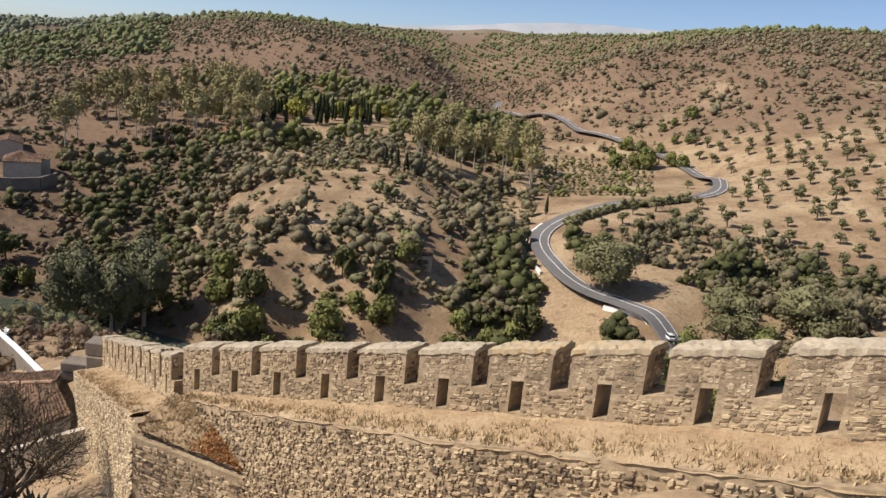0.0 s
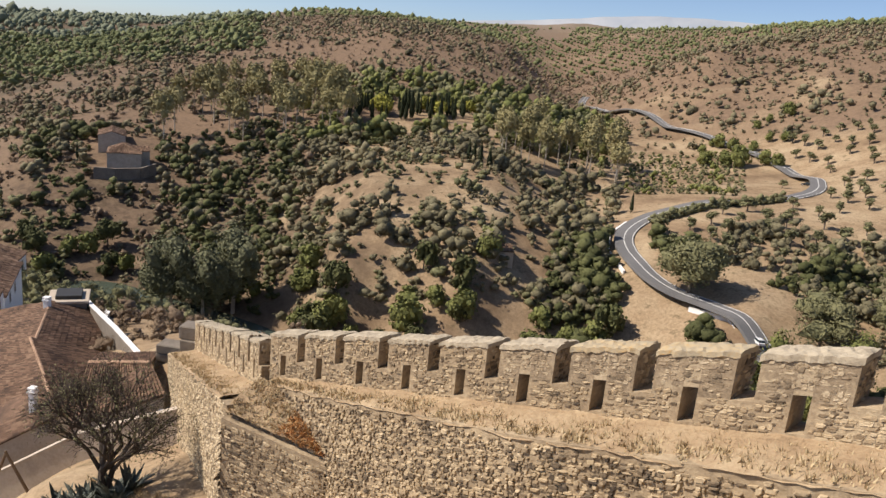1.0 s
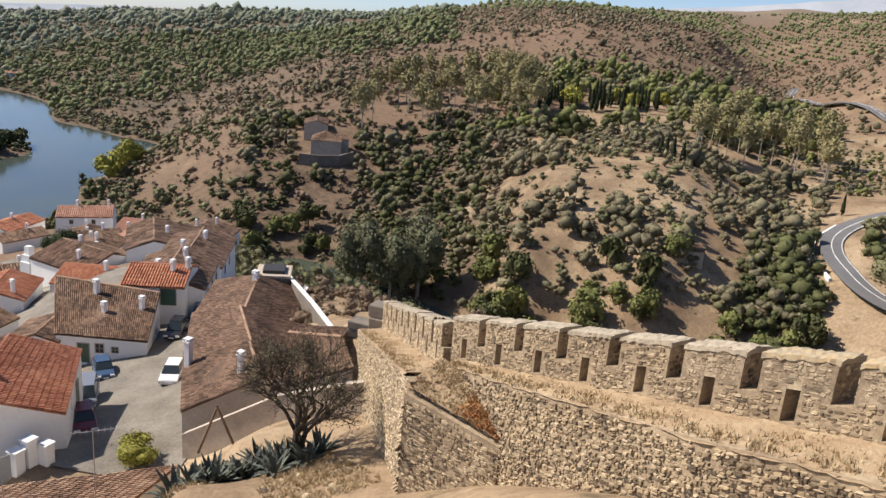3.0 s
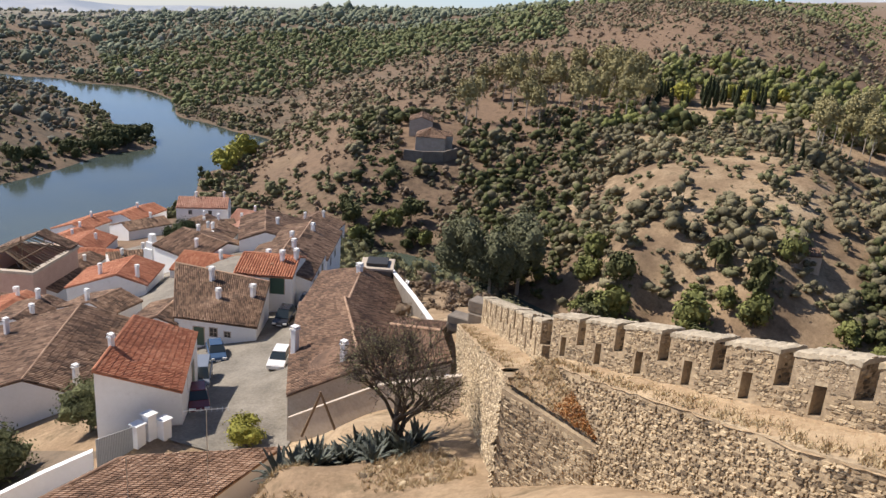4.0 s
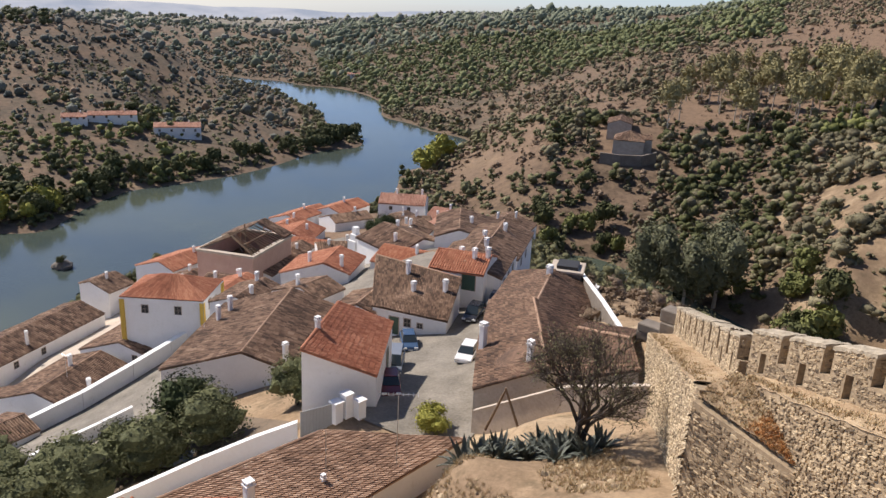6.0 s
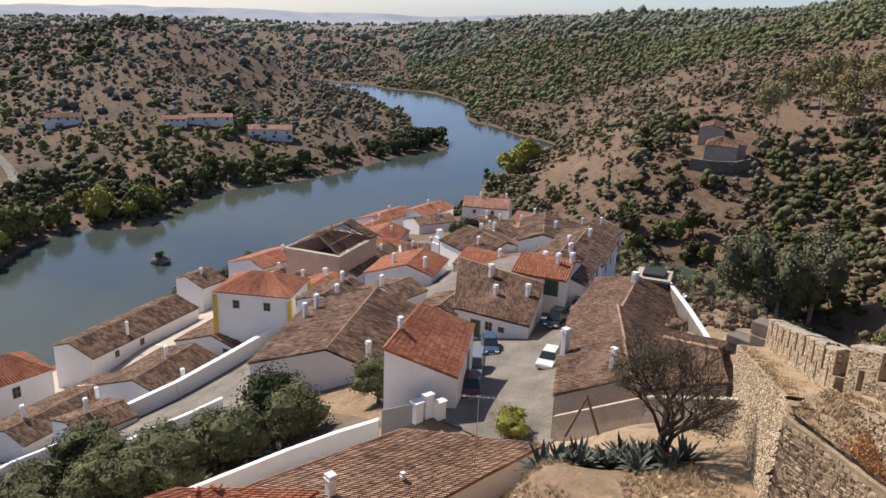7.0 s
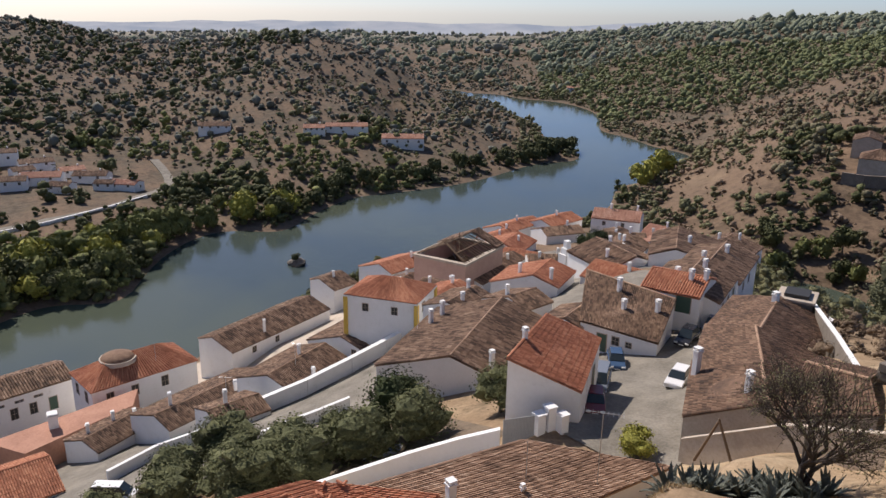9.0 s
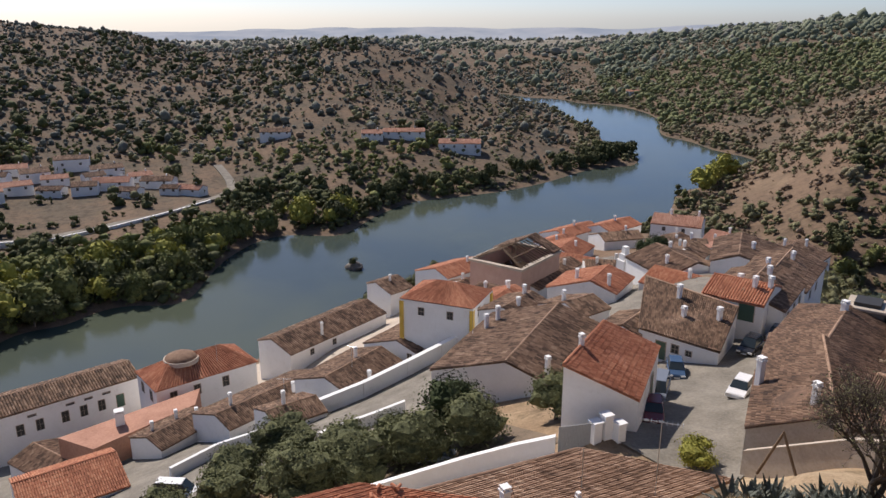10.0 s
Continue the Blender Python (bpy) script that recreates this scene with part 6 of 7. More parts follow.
scrub(260, (70, 102), (196, 300), 1.6, 3.2, MID, "dark_leaf", "dark riverside thicket on the far bank", 30, 0.3, 34)
scrub(200, (-32, 24), (75, 150), 0.6, 1.5, NEAR, "scrub_dry", "dry bushes on the castle slope", 20, 0.4, 16)
scrub(360, (24, 36), (62, 190), 0.5, 1.5, NEAR, "scrub_dry", "dry bushes on the slope beside the town", 20, 0.36, 17)
scrub(220, (22, 37), (110, 200), 1.0, 2.6, NEAR, "olive", "green bushes above the stream", 20, 0.36, 27)


def waterside(n, az, r, lo, hi, mat, label):
    """Low bushes crowding the river's edge."""
    p = field(n * 12, az, r)
    p = p[(p[:, 2] > 0.4) & (p[:, 2] < 3.2)][:n]
    strew("riverside_bushes", p, sizes(p, lo, hi), MID, mat, label, "bushes")


waterside(520, (46, 104), (190, 480), 1.2, 2.6, "dark_leaf", "dark bushes crowding the river bank")
waterside(380, (42, 104), (190, 520), 1.0, 2.4, "olive", "olive-green bushes along the river bank")
waterside(420, (42, 60), (430, 760), 1.2, 2.8, "olive", "green bushes along the upper river")


hedge = []
for k in range(90):
    t = k / 89
    a_, r_ = -8.9 - 8.4 * t, 238 + 42 * t
    hedge.append((*polar(a_, r_), gz(*polar(a_, r_))))
strew("hedge", hedge, rng.uniform(1.3, 2.4, len(hedge)), MID, "olive", "grey-green hedge along the country road", "hedge")


# plantation in rows on the far ridge
def rows_of(az, r, step, turn):
    c, s = math.cos(radians(turn)), math.sin(radians(turn))
    g = np.arange(-1700, 1700, step)
    x, y = np.meshgrid(g, g * 0.75)
    x, y = x.ravel() + rng.normal(0, 0.6, x.size), y.ravel() + rng.normal(0, 0.6, x.size)
    x, y = x * c - y * s, x * s + y * c
    d, a = np.hypot(x, y), np.degrees(np.arctan2(-x, y))
    k = (d > r[0]) & (d < r[1]) & (a > az[0]) & (a < az[1])
    x, y = x[k], y[k]
    k = value_noise(x / 120, y / 120, 21) > 0.15
    return np.stack([x[k], y[k], ground(x[k], y[k])], -1)


p = rows_of((-31, 26), (820, 1480), 11.5, 20)
strew("plantation", p, sizes(p, 2.6, 3.8), TINY, "pine_leaf", "rows of young green trees on the far ridge", "plantation")


# terraced garden beyond the bend: low shrubs in rows, with bare strips between
rowp, roww = [], []
for i in range(13):
    r_ = 288 + 8.0 * i
    a_ = -5.6 - 0.1 * i
    while a_ > -14.6:
        x, y = polar(a_, r_ + random.gauss(0, 0.9))
        if min(math.hypot(x - q[0], y - q[1]) for q in [polar(*p) for p in DENSE]) > 7:
            if random.random() < 0.72:
                rowp.append((x, y, gz(x, y)))
            elif random.random() < 0.5:
                roww.append((x, y, gz(x, y)))
        a_ -= random.uniform(0.25, 0.6)
strew("garden_shrubs", rowp, rng.uniform(0.8, 1.9, len(rowp)), MID, "olive", "rows of low grey-green shrubs in a terraced garden", "shrubs")
strew("garden_shrubs", roww, rng.uniform(1.0, 2.3, len(roww)), MID, "green_leaf", "green shrubs among the garden rows", "shrubs", 1.3)


# ---- single trees ----
def limb_tree(h, crown_r, trunk_r, forms_mat, leaf_n=1600, leaf=0.05, lobes=11, bark="bark", squash=0.85, base=0.25, spread=0.6, core=0.8):
    """Trunk with limbs, and a crown of many leaf sprays. Returns the two meshes."""
    bm = bmesh.new()
    top = Vector((random.uniform(-0.3, 0.3), random.uniform(-0.3, 0.3), h * 0.62))
    tube(bm, (0, 0, -0.4), top * 0.5, trunk_r, trunk_r * 0.75, 8)
    tube(bm, top * 0.5, top, trunk_r * 0.75, trunk_r * 0.4, 8)
    for k in range(7):
        a = k * 2.4 + random.random()
        s = top * random.uniform(0.35, 0.95)
        tube(bm, s, s + Vector((math.cos(a) * crown_r * 0.6, math.sin(a) * crown_r * 0.6, h * random.uniform(0.12, 0.3))), trunk_r * 0.35, trunk_r * 0.1, 5)
    trunk = bpy.data.meshes.new("trunk")
    bm.to_mesh(trunk); bm.free()
    trunk.materials.append(M[bark])
    v, t = clump(lobes, leaf_n, leaf, squash, spread, core)
    v = v * crown_r
    v[:, 2] *= (h * (1 - base)) / max(v[:, 2].max(), 0.01)
    v[:, 2] += h * base
    return trunk, mesh_np("crown", v, t, forms_mat)


def tree(kind_meshes, at, name, label, group, scale=1.0, turn=0.0, first=None):
    if first is not None:
        return copy_thing(first, Matrix.Translation(at) @ Matrix.Rotation(turn, 4, "Z") @ Matrix.Scale(scale, 4))
    th = thing(name, label, "tree", group, at=at)
    for n_, me in zip(("trunk", "crown"), kind_meshes):
        ob = new(n_, me)
        ob.parent = th
    return th


def stand(meshes, places, name, label, group, lo=0.85, hi=1.15):
    """Several trees of one build, each a thing of its own."""
    base = None
    for x, y in places:
        at = (x, y, gz(x, y) - 0.1)
        if base is None:
            base = tree(meshes, at, name, label, group)
        else:
            s = random.uniform(lo, hi)
            ob = copy_thing(base, Matrix.Translation(at) @ Matrix.Rotation(random.uniform(0, 6.28), 4, "Z"))
            ob.scale = (s, s, s * random.uniform(0.9, 1.12))


def xy(*pairs):
    return [polar(a, r) for a, r in pairs]


# orchard on the straw-coloured slope
orch = []
c, s = math.cos(radians(25)), math.sin(radians(25))
for i in range(-40, 60):
    for j in range(-40, 60):
        gx_, gy_ = i * 9.5 + random.gauss(0, 1.3), j * 9.5 + random.gauss(0, 1.3)
        x, y = gx_ * c - gy_ * s, 300 + gx_ * s + gy_ * c
        r_, a_ = math.hypot(x, y), math.degrees(math.atan2(-x, y))
        if -34 < a_ < -9 and 215 < r_ < 395 and min(math.hypot(x - q[0], y - q[1]) for q in [polar(*p) for p in DENSE]) > 8 and random.random() < 0.88 and not (a_ > -17 and r_ > 262):
            orch.append((x, y))
random.shuffle(orch)
orch = orch[:290]
ORCH = [limb_tree(4.2, 2.3, 0.22, "olive", 170, 0.16, 6, base=0.28) for _ in range(3)]
for k in range(3):
    stand(ORCH[k], orch[k::3], "olive_tree", "small round olive tree on dry straw slope", "orchard on the hillside", 0.85, 1.3)

# tall gums and big trees
GUM = limb_tree(27, 8.0, 0.6, "gum_dark", 5200, 0.05, 22, "pale_bark", 1.25, 0.14, 0.68)
stand(GUM, xy((22.4, 207), (23.7, 210), (26.9, 208), (27.6, 214), (24.6, 204)), "gum_tree", "tall grey-green gum tree by the stream", "gum trees by the stream", 0.62, 0.95)
DARK = limb_tree(17, 9.5, 0.5, "olive", 4200, 0.045, 20, "bark", 0.9, 0.08)
stand(DARK, xy((-12.2, 190), (-21.5, 180), (-27, 185)), "oak_tree", "broad dark grey-green oak beside the road", "oaks by the road", 0.8, 1.1)
POP = limb_tree(19, 5.0, 0.3, "green_leaf", 2800, 0.06, 12, "pale_bark", 1.6, 0.15)
stand(POP, xy((-19.6, 160), (-22.5, 158), (-23.6, 163), (-16.8, 150)), "poplar_tree", "slender light green tree with pale trunks", "poplars by the road", 0.8, 1.1)
EUC = limb_tree(21, 5.2, 0.28, "gum_leaf", 620, 0.10, 11, "pale_bark", 1.2, 0.38, 0.75, 0.55)
stand(EUC, [polar(random.uniform(14.5, 28), random.uniform(335, 430)) for _ in range(46)], "eucalyptus_tree", "tall pale eucalyptus tree on the hill behind the mansion", "eucalyptus grove")
stand(EUC, [polar(random.uniform(-6, 3.5), random.uniform(290, 350)) for _ in range(26)], "eucalyptus_tree", "tall pale eucalyptus tree beside the cemetery field", "eucalyptus belt", 0.7, 1.0)

bm = bmesh.new()
CY = clump(1, 420, 0.16, 1.0, 0.0, 0.9)
cv = CY[0].copy()
cv[:, :2] *= 1.9
cv[:, 2] = cv[:, 2] / cv[:, 2].max()
cv[:, :2] *= (1.15 - cv[:, 2:3]) * 1.0
cv[:, 2] *= 9.5
bm.free()
bm = bmesh.new()
tube(bm, (0, 0, -0.4), (0, 0, 2.5), 0.16, 0.12, 6)
cyt = bpy.data.meshes.new("trunk")
bm.to_mesh(cyt); bm.free()
cyt.materials.append(M["bark"])
CYP = (cyt, mesh_np("crown", cv, CY[1], "cypress_leaf"))
stand(CYP, [polar(6.0 + 8.5 * random.random(), 374 + random.uniform(-10, 16)) for _ in range(44)], "cypress_tree", "slim dark cypress in the valley garden", "cypress row", 0.9, 1.5)
stand(CYP, xy((4.4, 262), (4.9, 265), (5.3, 268), (3.7, 262), (-7.2, 255), (30.9, 318), (29.9, 316), (33, 322), (28.5, 320), (23, 300)), "cypress_tree", "lone dark cypress on the hillside", "hillside cypresses", 0.6, 1.0)

LIME = limb_tree(11, 5.6, 0.3, "lime_leaf", 520, 0.125, 14, "bark", 1.0, 0.08)
LIM2 = limb_tree(11, 5.6, 0.3, "green_leaf", 520, 0.125, 14, "bark", 1.0, 0.06)
DRK2 = limb_tree(10, 5.2, 0.3, "dark_leaf", 420, 0.14, 13, "bark", 0.95, 0.05)


def along(line, n, jit):
    pts = [polar(*p) for p in line]
    out = []
    for _ in range(n):
        k = random.randrange(len(pts) - 1)
        t = random.random()
        out.append((pts[k][0] + (pts[k + 1][0] - pts[k][0]) * t + random.gauss(0, jit), pts[k][1] + (pts[k + 1][1] - pts[k][1]) * t + random.gauss(0, jit)))
    pool = Vector(polar(21.6, 196))
    return [q for q in out if gz(*q) > 0.3 and (Vector(q) - pool).length > 15]


LBANK = [(102, 205), (93, 222), (85, 228), (79, 258), (73, 285)]
stand(LIME, along(LBANK, 44, 9), "willow_tree", "yellow-green willow on the river bank", "riverside willows", 0.6, 1.1)
stand(LIM2, along(LBANK, 60, 11), "poplar_tree", "green poplar on the river bank", "riverside poplars", 0.6, 1.1)
stand(DRK2, along([(102, 200), (93, 218), (85, 222), (73, 280), (67, 330), (60, 352), (54.5, 405), (51, 436), (52, 445)], 110, 6), "alder_tree", "dark green alder overhanging the river", "riverside alders", 0.5, 0.9)
stand(LIME, xy((44.5, 372), (43.8, 388), (44.6, 360), (44, 400), (45.2, 350)), "willow_tree", "bright yellow-green willow at the river mouth", "willows at the mouth", 0.8, 1.2)
SBANK = [(36, 255), (31, 222), (26, 205), (19, 196), (12, 186), (3, 176), (-8, 168)]
stand(LIM2, along(SBANK, 64, 8), "poplar_tree", "green tree along the stream", "stream trees", 0.4, 0.8)
stand(DRK2, along(SBANK, 44, 10), "alder_tree", "dark tree along the shaded stream", "stream alders", 0.45, 0.9)
stand(LIME, [polar(5 + 10 * random.random(), 384 + random.uniform(-10, 14)) for _ in range(16)], "lime_tree", "bright yellow-green tree in the valley garden", "valley garden trees", 0.5, 0.8)
stand(LIM2, [polar(-11 - 6 * random.random(), 385 + random.uniform(-25, 45)) for _ in range(18)], "fruit_tree", "green tree beside the country road", "roadside trees", 0.4, 0.7)

# garden trees of the near town
OLV = limb_tree(5.6, 3.3, 0.25, "garden_olive", 4200, 0.042, 22, "bark", 0.85, 0.12, 0.62)
DKT = limb_tree(7.2, 3.6, 0.3, "deep_leaf", 4500, 0.042, 22, "bark", 0.95, 0.06, 0.6)
GRN = limb_tree(2.0, 1.6, 0.12, "lime_leaf", 1800, 0.06, 12, "bark", 0.8, 0.1, 0.62)
stand(DKT, [(-55.4, 26.2)], "tree", "dense dark green tree in a walled garden", "garden trees")
stand(OLV, [(-50.2, 25.6), (-47.9, 32.6), (-54.6, 20.6), (-51.8, 21.5), (-52.0, 16.8), (-56.8, 15.9), (-57.0, 10.9), (-62.0, 6.7), (-53.5, 11.5), (-59.5, 17.5), (-61, 12), (-65.5, 9.0), (-58, 5.5), (-62.5, 1), (-57.5, 21.5), (-64.5, 14.5), (-67, 13)], "olive_tree", "dark green olive tree in a walled garden", "garden olives", 0.8, 1.05)
stand(GRN, [(-34.1, 35.0), (-33.2, 34.2)], "bush", "bright yellow-green bush beside the street", "street bushes", 0.8, 1.0)
stand(DKT, [(-112, 100), (-130, 112), (-106, 112)], "tree", "dark green tree among the roofs", "town trees", 0.5, 0.6)


# palm beside the last white house
def palm(x, y, h, r):
    th = thing("palm_tree", "small palm with drooping grey-green fronds beside a white house", "palm tree", at=(x, y, gz(x, y)))
    bm = bmesh.new()
    for k in range(6):
        tube(bm, (0.05 * k, 0, h * k / 6 - 0.2), (0.05 * (k + 1), 0, h * (k + 1) / 6 - 0.2), 0.34 - 0.02 * k, 0.28 - 0.02 * k, 8)
    part("trunk", bm, "bark", th)
    for k in range(34):
        a, up = k * 2.4, random.uniform(-0.3, 1.2)
        d, s_ = Vector((math.cos(a), math.sin(a), 0)), Vector((-math.sin(a), math.cos(a), 0))
        bm = bmesh.new()
        for j in range(10):
            t = (j + 1) / 10
            c_ = Vector((0.3, 0, h - 0.2)) + d * r * t * math.cos(up * 0.7) + Vector((0, 0, r * (math.sin(up) * t - 0.75 * t * t)))
            for sg in (-1, 1):
                e = c_ + s_ * sg * 0.55 * (1.1 - t) * r / 2.8 + d * 0.18 + Vector((0, 0, -0.14))
                q = [bm.verts.new(v) for v in (c_, c_ + d * 0.14, e, c_ + Vector((0, 0, 0.03)))]
                bm.faces.new((q[0], q[1], q[2]))
                bm.faces.new((q[3], q[2], q[1]))
        part("frond", bm, "garden_olive", th)


palm(-103.5, 143.2, 4.2, 3.2)


# bare spreading tree on the castle slope
def bare_tree(x, y):
    th = thing("almond_tree", "nearly bare spreading tree with thin dark branches", "tree", at=(x, y, gz(x, y)))
    bm = bmesh.new()
    V, T = [], []

    def grow(p, d, l, r, depth):
        q = p + d * l
        tube(bm, p, q, r, r * 0.72, 6 if depth < 3 else 4)
        if depth >= 6:
            for _ in range(3):
                e = (d + Vector((random.gauss(0, 0.7), random.gauss(0, 0.7), random.gauss(0, 0.5)))).normalized()
                tube(bm, q, q + e * random.uniform(0.25, 0.7), 0.011, 0.004, 3)
            for _ in range(5):
                b = len(V)
                c_ = q + Vector((random.gauss(0, 0.3), random.gauss(0, 0.3), random.gauss(0, 0.26)))
                a_, b_ = Vector((random.gauss(0, 1), random.gauss(0, 1), random.gauss(0, 1))).normalized() * 0.06, Vector((random.gauss(0, 1), random.gauss(0, 1), random.gauss(0, 1))).normalized() * 0.035
                V.extend([tuple(c_ - a_), tuple(c_ + b_), tuple(c_ + a_), tuple(c_ - b_)])
                T.extend([(b, b + 1, b + 2), (b, b + 2, b + 3)])
            return
        n = 3 if depth in (0, 2, 4) else 2
        for k in range(n):
            e = (d + Vector((random.gauss(0, 0.52), random.gauss(0, 0.52), random.gauss(0.10, 0.28)))).normalized()
            grow(q, e, l * random.uniform(0.66, 0.86), r * 0.66, depth + 1)

    for k in range(3):
        grow(Vector((0.12 * k - 0.1, 0.1 * (k % 2), -0.3)), Vector((random.uniform(-0.5, 0.35), random.uniform(-0.3, 0.3), 1)).normalized(), 1.75, 0.17, 0)
    part("branchwork", bm, "dark_bark", th)
    part("leaves", mesh_np("leaves", V, T, "olive"), "olive", th, "sparse small yellowish leaves")


bare_tree(-17.3, 27.6)


# agaves
def agave(x, y, r):
    z = gz(x, y) - 0.05
    th = thing("agave", "grey-green agave rosette with long pointed leaves", "agave", "agave thicket", at=(x, y, z))
    n = 22
    for k in range(n):
        bm = bmesh.new()
        a = k * 2.4 + random.random()
        up = random.uniform(0.25, 1.25)
        l = r * random.uniform(0.75, 1.15)
        d, s_ = Vector((math.cos(a), math.sin(a), 0)), Vector((-math.sin(a), math.cos(a), 0))
        ring = []
        for j in range(6):
            t = j / 5
            c_ = d * (0.1 + l * t * math.cos(up)) + Vector((0, 0, 0.1 + l * (math.sin(up) * t - 0.35 * t * t * (1.3 - up))))
            w = 0.11 * r * (1 - t) ** 0.6 * (0.6 + 1.6 * t if t < 0.3 else 1.1) + 0.004
            ring.append([bm.verts.new(c_ + s_ * w + Vector((0, 0, 0.04))), bm.verts.new(c_ - Vector((0, 0, 0.03))), bm.verts.new(c_ - s_ * w + Vector((0, 0, 0.04)))])
        for q0, q1 in zip(ring, ring[1:]):
            bm.faces.new((q0[0], q0[1], q1[1], q1[0])); bm.faces.new((q0[1], q0[2], q1[2], q1[1])); bm.faces.new((q0[2], q0[0], q1[0], q1[2]))
        part("leaf", bm, "agave", th)
    return th


for k in range(30):
    t = k / 29
    agave(*polar(42.0 - 12.0 * t + random.gauss(0, 0.5), 31.2 + 1.6 * t + random.gauss(0, 0.55)), random.uniform(1.05, 1.6))


# ---- far houses ----
def far_house(az, r, yaw, L, W_, h, roof, label, wins=3, group="far village", dz=0.0):
    p = spot(az, r)
    z = p.z + h + W_ * 0.16 + dz
    n = max(1, wins)
    house(p.x, p.y, z, yaw, L, W_ / 2, W_ / 2, roof, "white", ((L * 0.25, 0.3, 0.8),), [("window", "r", L * (k + 0.5) / n - L / 2, -h * 0.75, 0.9, 1.1) for k in range(n)], label=label)


for az, r, yaw, L, W_, h in ((94.5, 386, 5, 14, 8, 3.2), (93.2, 372, 12, 12, 9, 4.5), (92.3, 345, -20, 10, 7, 3), (90.8, 384, 0, 15, 8, 5.5), (88.7, 372, 8, 14, 8, 3.5), (88.5, 347, -10, 16, 9, 3.5), (87.4, 330, -30, 9, 7, 3), (85.4, 345, -20, 14, 8, 3.5),
                         (83.3, 328, -35, 12, 7, 3), (94.4, 352, 15, 12, 8, 4), (90.2, 342, -5, 10, 8, 4), (86.6, 358, 10, 10, 7, 3), (92.0, 362, 4, 11, 7, 3.5), (89.6, 360, 20, 9, 7, 3.5), (95.6, 366, -8, 12, 8, 4), (84.6, 330, -25, 8, 6, 3), (96.2, 340, 12, 12, 8, 4)):
    far_house(az, r, yaw + 90 - 4, L, W_, h, "tile_pale" if int(r) % 3 else "tile_old", "small whitewashed village house across the river", 2)
for az, r, yaw, L, W_, h, roof, label in ((69.8, 396, 165, 11, 8, 3.2, "tile_pale", "white farmhouse on the far river slope"), (67.4, 402, 165, 22, 8, 3.6, "tile_pale", "long white farmhouse on the far river slope"),
                                          (63.2, 396, 160, 22, 10, 5.0, "tile_pale", "two-storey pinkish house above the river"), (76.9, 412, 170, 16, 9, 3.5, "tile_old", "low farm building with a brown roof"), (50.6, 760, 150, 12, 8, 4, "tile_pale", "small white house in the far woods")):
    far_house(az, r, yaw - 98, L, W_, h, roof, label, 4)
wall_run([polar(98, 281), polar(93, 280), polar(88.6, 281), polar(84.5, 297), polar(82.0, 312)], 1.0, 0.6, "white", "pale parapet along the far village lane", name="parapet_wall")

# mansion on its rocky hill
p = spot(30.0, 316)
house(p.x, p.y, p.z + 8.2, 118, 15, 6.0, 6.0, TO, "plaster", (), [("window", "l", a, -5.2, 0.8, 1.0) for a in (-5, -2, 1, 4)], label="old pale mansion with brown hipped roofs on the rocky hill", hip=True, rise=3.0)
p2 = spot(30.8, 338)
house(p2.x, p2.y, p2.z + 6.0, 120, 20, 5.0, 5.0, TO, "plaster", (), (), label="long old wing of the hill mansion with a brown roof")
p3 = spot(29.2, 318)
house(p3.x, p3.y, p3.z + 6.5, 30, 9, 4.0, 4.0, TO, "plaster", (), (), label="pale side wing of the hill mansion")
wall_run([polar(32.0, 305), polar(30.6, 303), polar(29.0, 304), polar(28.0, 309)], 4.2, 0.8, "rock", "dark stone terrace wall under the mansion", name="terrace_wall")
# hut on the knoll, small tombs by the road
p = spot(2.3, 199)
house(p.x, p.y, p.z + 3.2, 20, 7, 3.2, 3.2, TO, "plaster", (), (), label="small ruined hut with a brown tile roof")
for az, r in ((-2.0, 246), (-2.6, 247), (-3.1, 245)):
    p = spot(az, r)
    bm = bmesh.new()
    box(bm, -0.9, 0.9, -0.6, 0.6, -0.3, 1.4)
    t_ = thing("stone_block", "pale stone block beside the country road", "stone block", "roadside blocks", at=p)
    part("block", bm, "white", t_, bevel=0.08)
wall_run([polar(-18.2, 166), polar(-15.3, 178), polar(-12.5, 184)], 0.9, 0.6, "white", "white parapet of the road bridge", name="parapet_wall")
wall_run([polar(-7.4, 200), polar(-6.0, 214), polar(-5.9, 228), polar(-7.0, 240)], 0.8, 0.5, "white", "white parapet at the bend of the road", name="parapet_wall")

# reed islet in the river
isl = thing("islet", "small dark rock with shrubs standing in the river", "islet", at=(*polar(71.6, 228), 0))
bm = bmesh.new()
bmesh.ops.create_icosphere(bm, subdivisions=3, radius=2.6)
for v in bm.verts:
    v.co *= 1 + 0.35 * noise.noise(v.co * 0.8)
    v.co.z = v.co.z * 0.7 + 0.4
part("rock", bm, "rock", isl)
v_, t_ = clump(5, 260, 0.12)
part("shrub", mesh_np("shrub", v_ * 2.2 + np.array([0, 0, 1.4]), t_, "dark_leaf"), "dark_leaf", isl)

# timber A-frame, tin box, antennas
af = thing("timber_frame", "two weathered timber poles leaning together", "timber frame")
zf = gz(-26.6, 34.3)
for a, b in (((-28.2, 34.0, zf - 0.2), (-27.0, 34.4, zf + 3.2)), ((-25.2, 34.4, zf - 0.2), (-27.0, 34.3, zf + 3.3))):
    bm = bmesh.new()
    tube(bm, a, b, 0.1, 0.08, 7)
    part("pole", bm, "wood", af)
bx = thing("metal_box", "small metal-roofed box on legs beside the castle wall", "metal box", at=(-19.2, 37.6, gz(-19.2, 37.6)))
bm = bmesh.new()
box(bm, -0.8, 0.8, -0.6, 0.6, 0.3, 1.1)
part("body", bm, "dark", bx)
bm = bmesh.new()
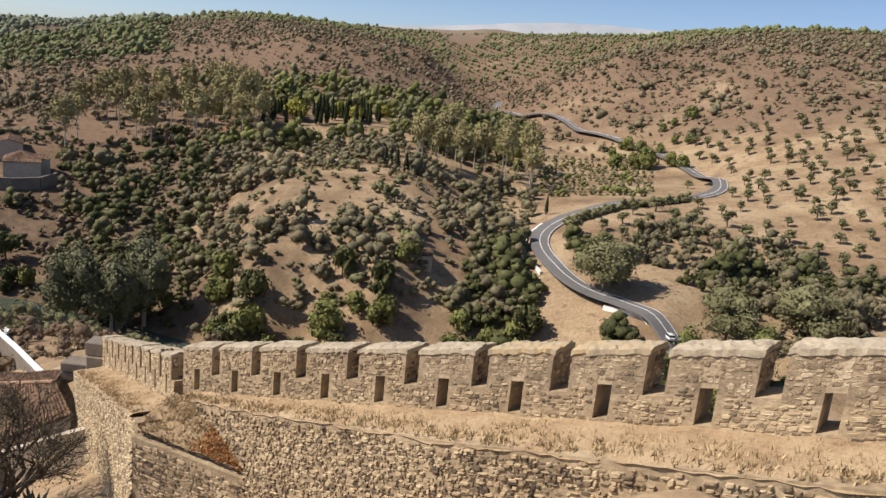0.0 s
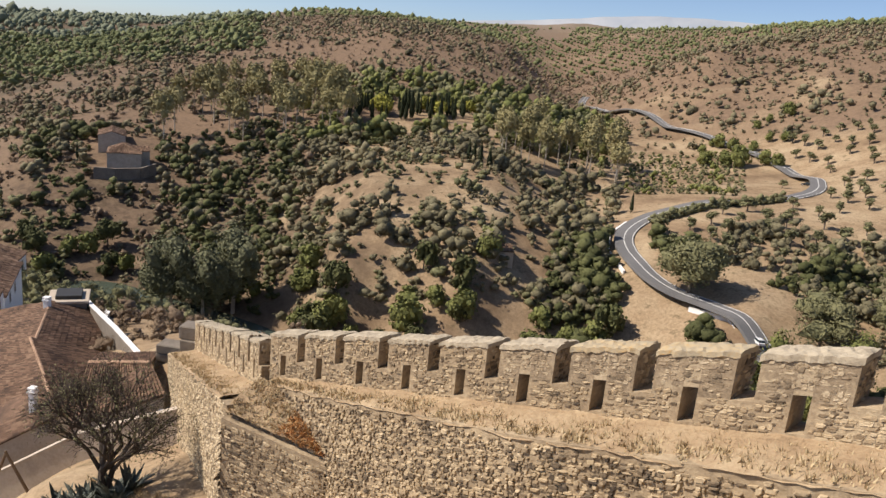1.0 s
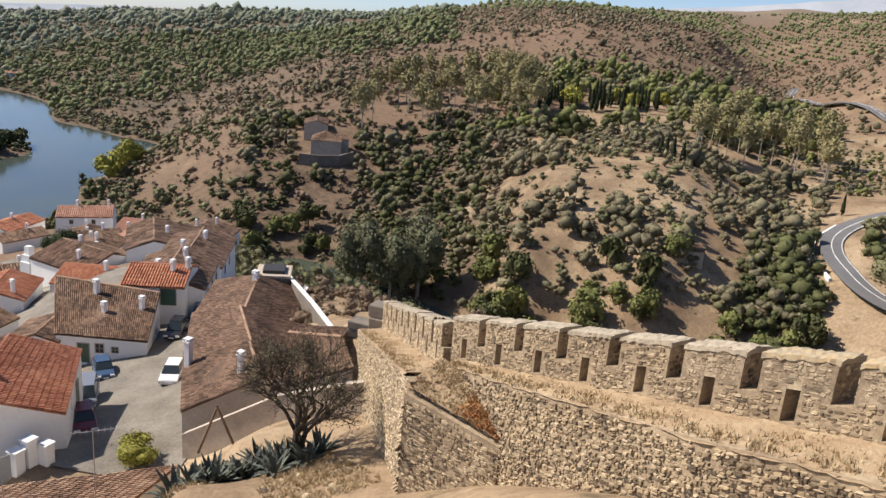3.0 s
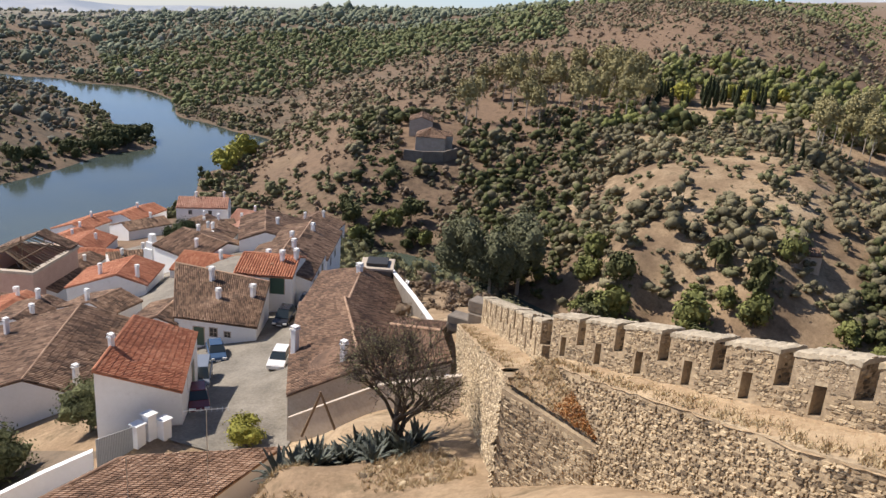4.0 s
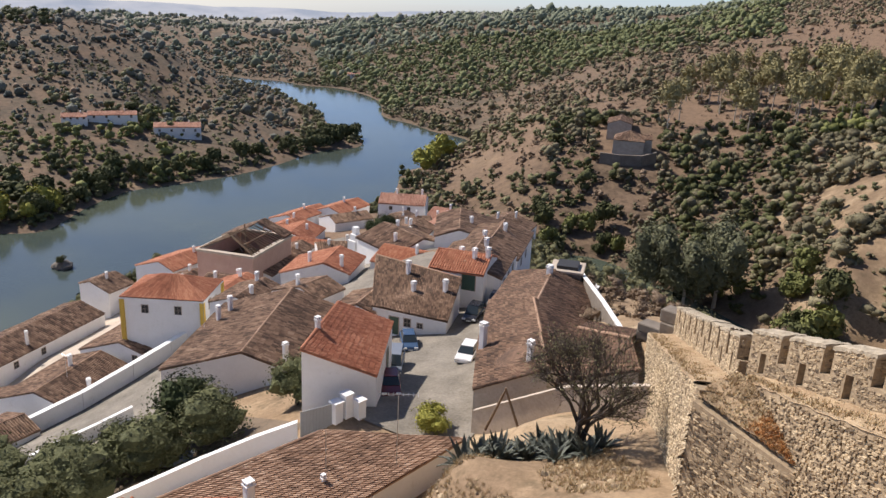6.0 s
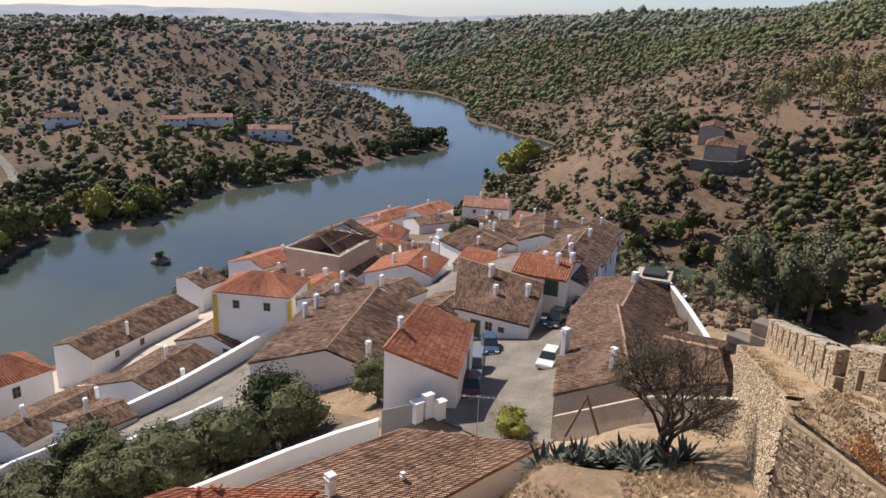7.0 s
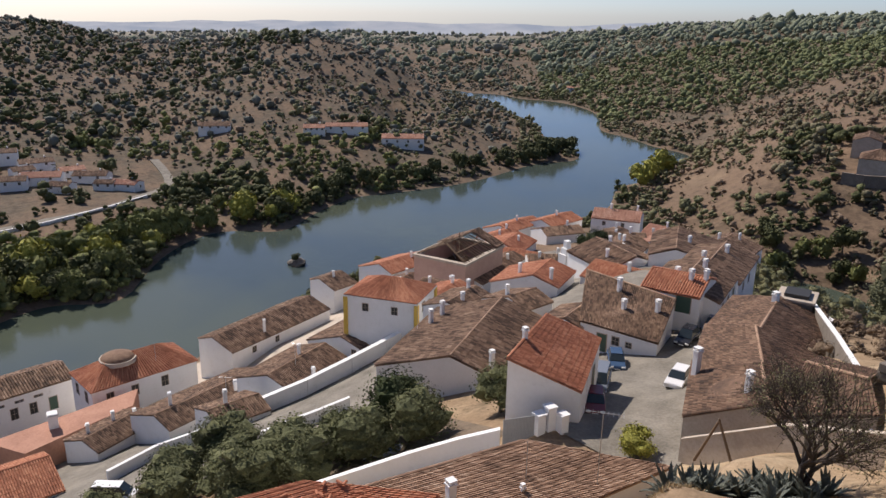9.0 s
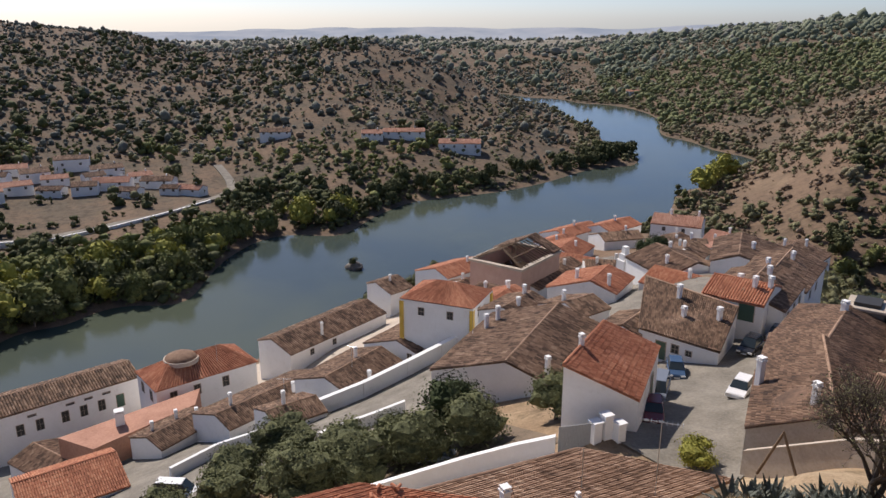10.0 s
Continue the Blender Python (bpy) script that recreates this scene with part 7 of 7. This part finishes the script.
hexa(bm, [(-0.95, -0.75, 1.12), (0.95, -0.75, 1.12), (0.95, 0.75, 1.3), (-0.95, 0.75, 1.3)], [(-0.95, -0.75, 1.17), (0.95, -0.75, 1.17), (0.95, 0.75, 1.35), (-0.95, 0.75, 1.35)])
part("lid", bm, "metal", bx, "grey sheet-metal lid")
for sx in (-0.7, 0.7):
    for sy in (-0.5, 0.5):
        bm = bmesh.new()
        box(bm, sx - 0.04, sx + 0.04, sy - 0.04, sy + 0.04, -0.3, 0.3)
        part("leg", bm, "wood", bx)


def antenna(x, y, z, h, yaw, n=9, span=2.4):
    th = thing("antenna", "thin metal television antenna on a mast", "antenna", "roof antennas", at=(x, y, z))
    bm = bmesh.new()
    tube(bm, (0, 0, -0.3), (0, 0, h), 0.03, 0.025, 6)
    part("mast", bm, "metal", th)
    c_, s_ = math.cos(radians(yaw)), math.sin(radians(yaw))
    if n:
        bm = bmesh.new()
        tube(bm, (-span / 2 * c_, -span / 2 * s_, h - 0.1), (span / 2 * c_, span / 2 * s_, h - 0.1), 0.02, 0.02, 5)
        part("boom", bm, "metal", th)
        for k in range(n):
            t = -span / 2 + span * k / (n - 1)
            bm = bmesh.new()
            w_ = 0.22 + 0.1 * (k / n)
            tube(bm, (t * c_ - s_ * w_, t * s_ + c_ * w_, h - 0.1), (t * c_ + s_ * w_, t * s_ - c_ * w_, h - 0.1), 0.012, 0.012, 4)
            part("element", bm, "metal", th)


antenna(-29.6, 27.2, 47.6, 5.2, 45)
antenna(-31.8, 23.4, 48.1, 2.6, 30, 0)
antenna(-96.5, 30.5, 26.4, 3.4, 20, 7, 1.8)
antenna(-90.3, 19.0, 26.2, 3.8, 60, 7, 1.8)
antenna(-121, 15, 20.5, 3.0, 20, 0)
antenna(-70.5, 36.5, 41.0, 3.0, 20, 0)

# loose tiles and rubble on the nearest roofs
for k in range(26):
    x_, y_ = random.uniform(-35.2, -32.6), random.uniform(8.0, 13.2)
    f_ = (x_ + 35.8) / 5.0
    lt = thing("loose_tile", "loose curved clay tile lying on an orange roof", "roof tile", "loose tiles", at=(x_, y_, 49.72 - 0.75 * f_ * 0.5))
    bm = bmesh.new()
    a_ = random.uniform(0, 3.14)
    d_ = Vector((math.cos(a_), math.sin(a_), 0))
    s_ = Vector((-d_.y, d_.x, 0))
    r0 = [[bm.verts.new(d_ * e * 0.22 + s_ * 0.1 * math.cos(q) + Vector((0, 0, 0.1 * math.sin(q) + h_))) for q in (0, 0.8, 1.57, 2.3, 3.14)] for e in (-1, 1) for h_ in (0.0,)]
    r1 = [[bm.verts.new(v.co - Vector((0, 0, 0.02))) for v in r_] for r_ in r0]
    for k2 in range(4):
        bm.faces.new((r0[0][k2], r0[0][k2 + 1], r0[1][k2 + 1], r0[1][k2]))
        bm.faces.new((r1[0][k2 + 1], r1[0][k2], r1[1][k2], r1[1][k2 + 1]))
    part("tile", bm, "tile_red", lt)
mon = thing("white_monument", "small white stepped monument among garden trees", "monument", at=(-107.5, 88.5, gz(-107.5, 88.5)))
bm = bmesh.new()
for k, (w_, z0, z1) in enumerate(((1.1, -0.5, 3.4), (0.8, 3.4, 4.6), (0.5, 4.6, 6.0))):
    box(bm, -w_, w_, -w_, w_, z0 + 0.002 * k, z1)
part("shaft", bm, "white", mon)
for x_, y_, zr_, yaw_, L_, a_, b_, m_ in ((-137, 128, 24.0, 120, 9, 4, 4, TO), (-128, 135, 25.0, 30, 9, 3.5, 3.5, "tile_pale"), (-158, 108, 21.0, 110, 10, 4, 4, TR), (-118, 92, 28.2, 60, 8, 3.5, 3.5, TO), (-103, 98, 33.5, 118, 9, 4, 3.5, TO), (-94, 104, 35, 118, 8, 3.5, 3.5, TR), (-110, 62, 29.8, 30, 7, 3, 3, TO), (-86, 52, 37.2, 118, 8, 4, 3, TO), (-133, 66, 22.5, 118, 9, 4, 4, TO), (-145, 84, 21.5, 118, 9, 4, 4, TR)):
    house(x_, y_, zr_, yaw_, L_, a_, b_, m_, "white", ((L_ * 0.3, 0.4, 1.2), (-L_ * 0.2, -1, 1.0)), (("window", "r", 1.5, -3.3, 0.7, 0.9),))


# ---- dry grass on the castle slope ----
def on_slope():
    while True:
        x, y = random.uniform(-31, 2), random.uniform(10, 44)
        r_, a_ = math.hypot(x, y), math.degrees(math.atan2(-x, y))
        inside = (Vector((x, y)) - WA).dot(WN) < -1.9 and ((Vector((x, y)) - WB).dot(BN) < -1.9)
        if inside and r_ > 13 and -10 < a_ < 52 and noise.noise(Vector((x * 0.25, y * 0.25, 0))) > -0.25 and not (a_ > 33 and r_ > 36):
            return x, y, gz(x, y)


ob = new("dry_grass", mesh_np("dry_grass", *blades(5200, on_slope, 0.06, 0.30, 0.7), "blade"))
tagged(ob, "dry straw-coloured grass tufts on the castle slope", "grass", kind="stuff")
V, T = [], []
for _ in range(420):
    x, y, z = on_slope()
    s_ = random.choice((0.05, 0.08, 0.12, 0.2))
    b = len(V)
    for v in ICO_V:
        V.append((x + v[0] * s_ * random.uniform(0.8, 1.4), y + v[1] * s_ * random.uniform(0.8, 1.4), z + v[2] * s_ * 0.7))
    T += [tuple(int(q) + b for q in f) for f in ICO_T]
tagged(new("loose_stone", mesh_np("loose_stone", V, T, "stone")), "loose stones on the dry castle slope", "stones", kind="stuff")
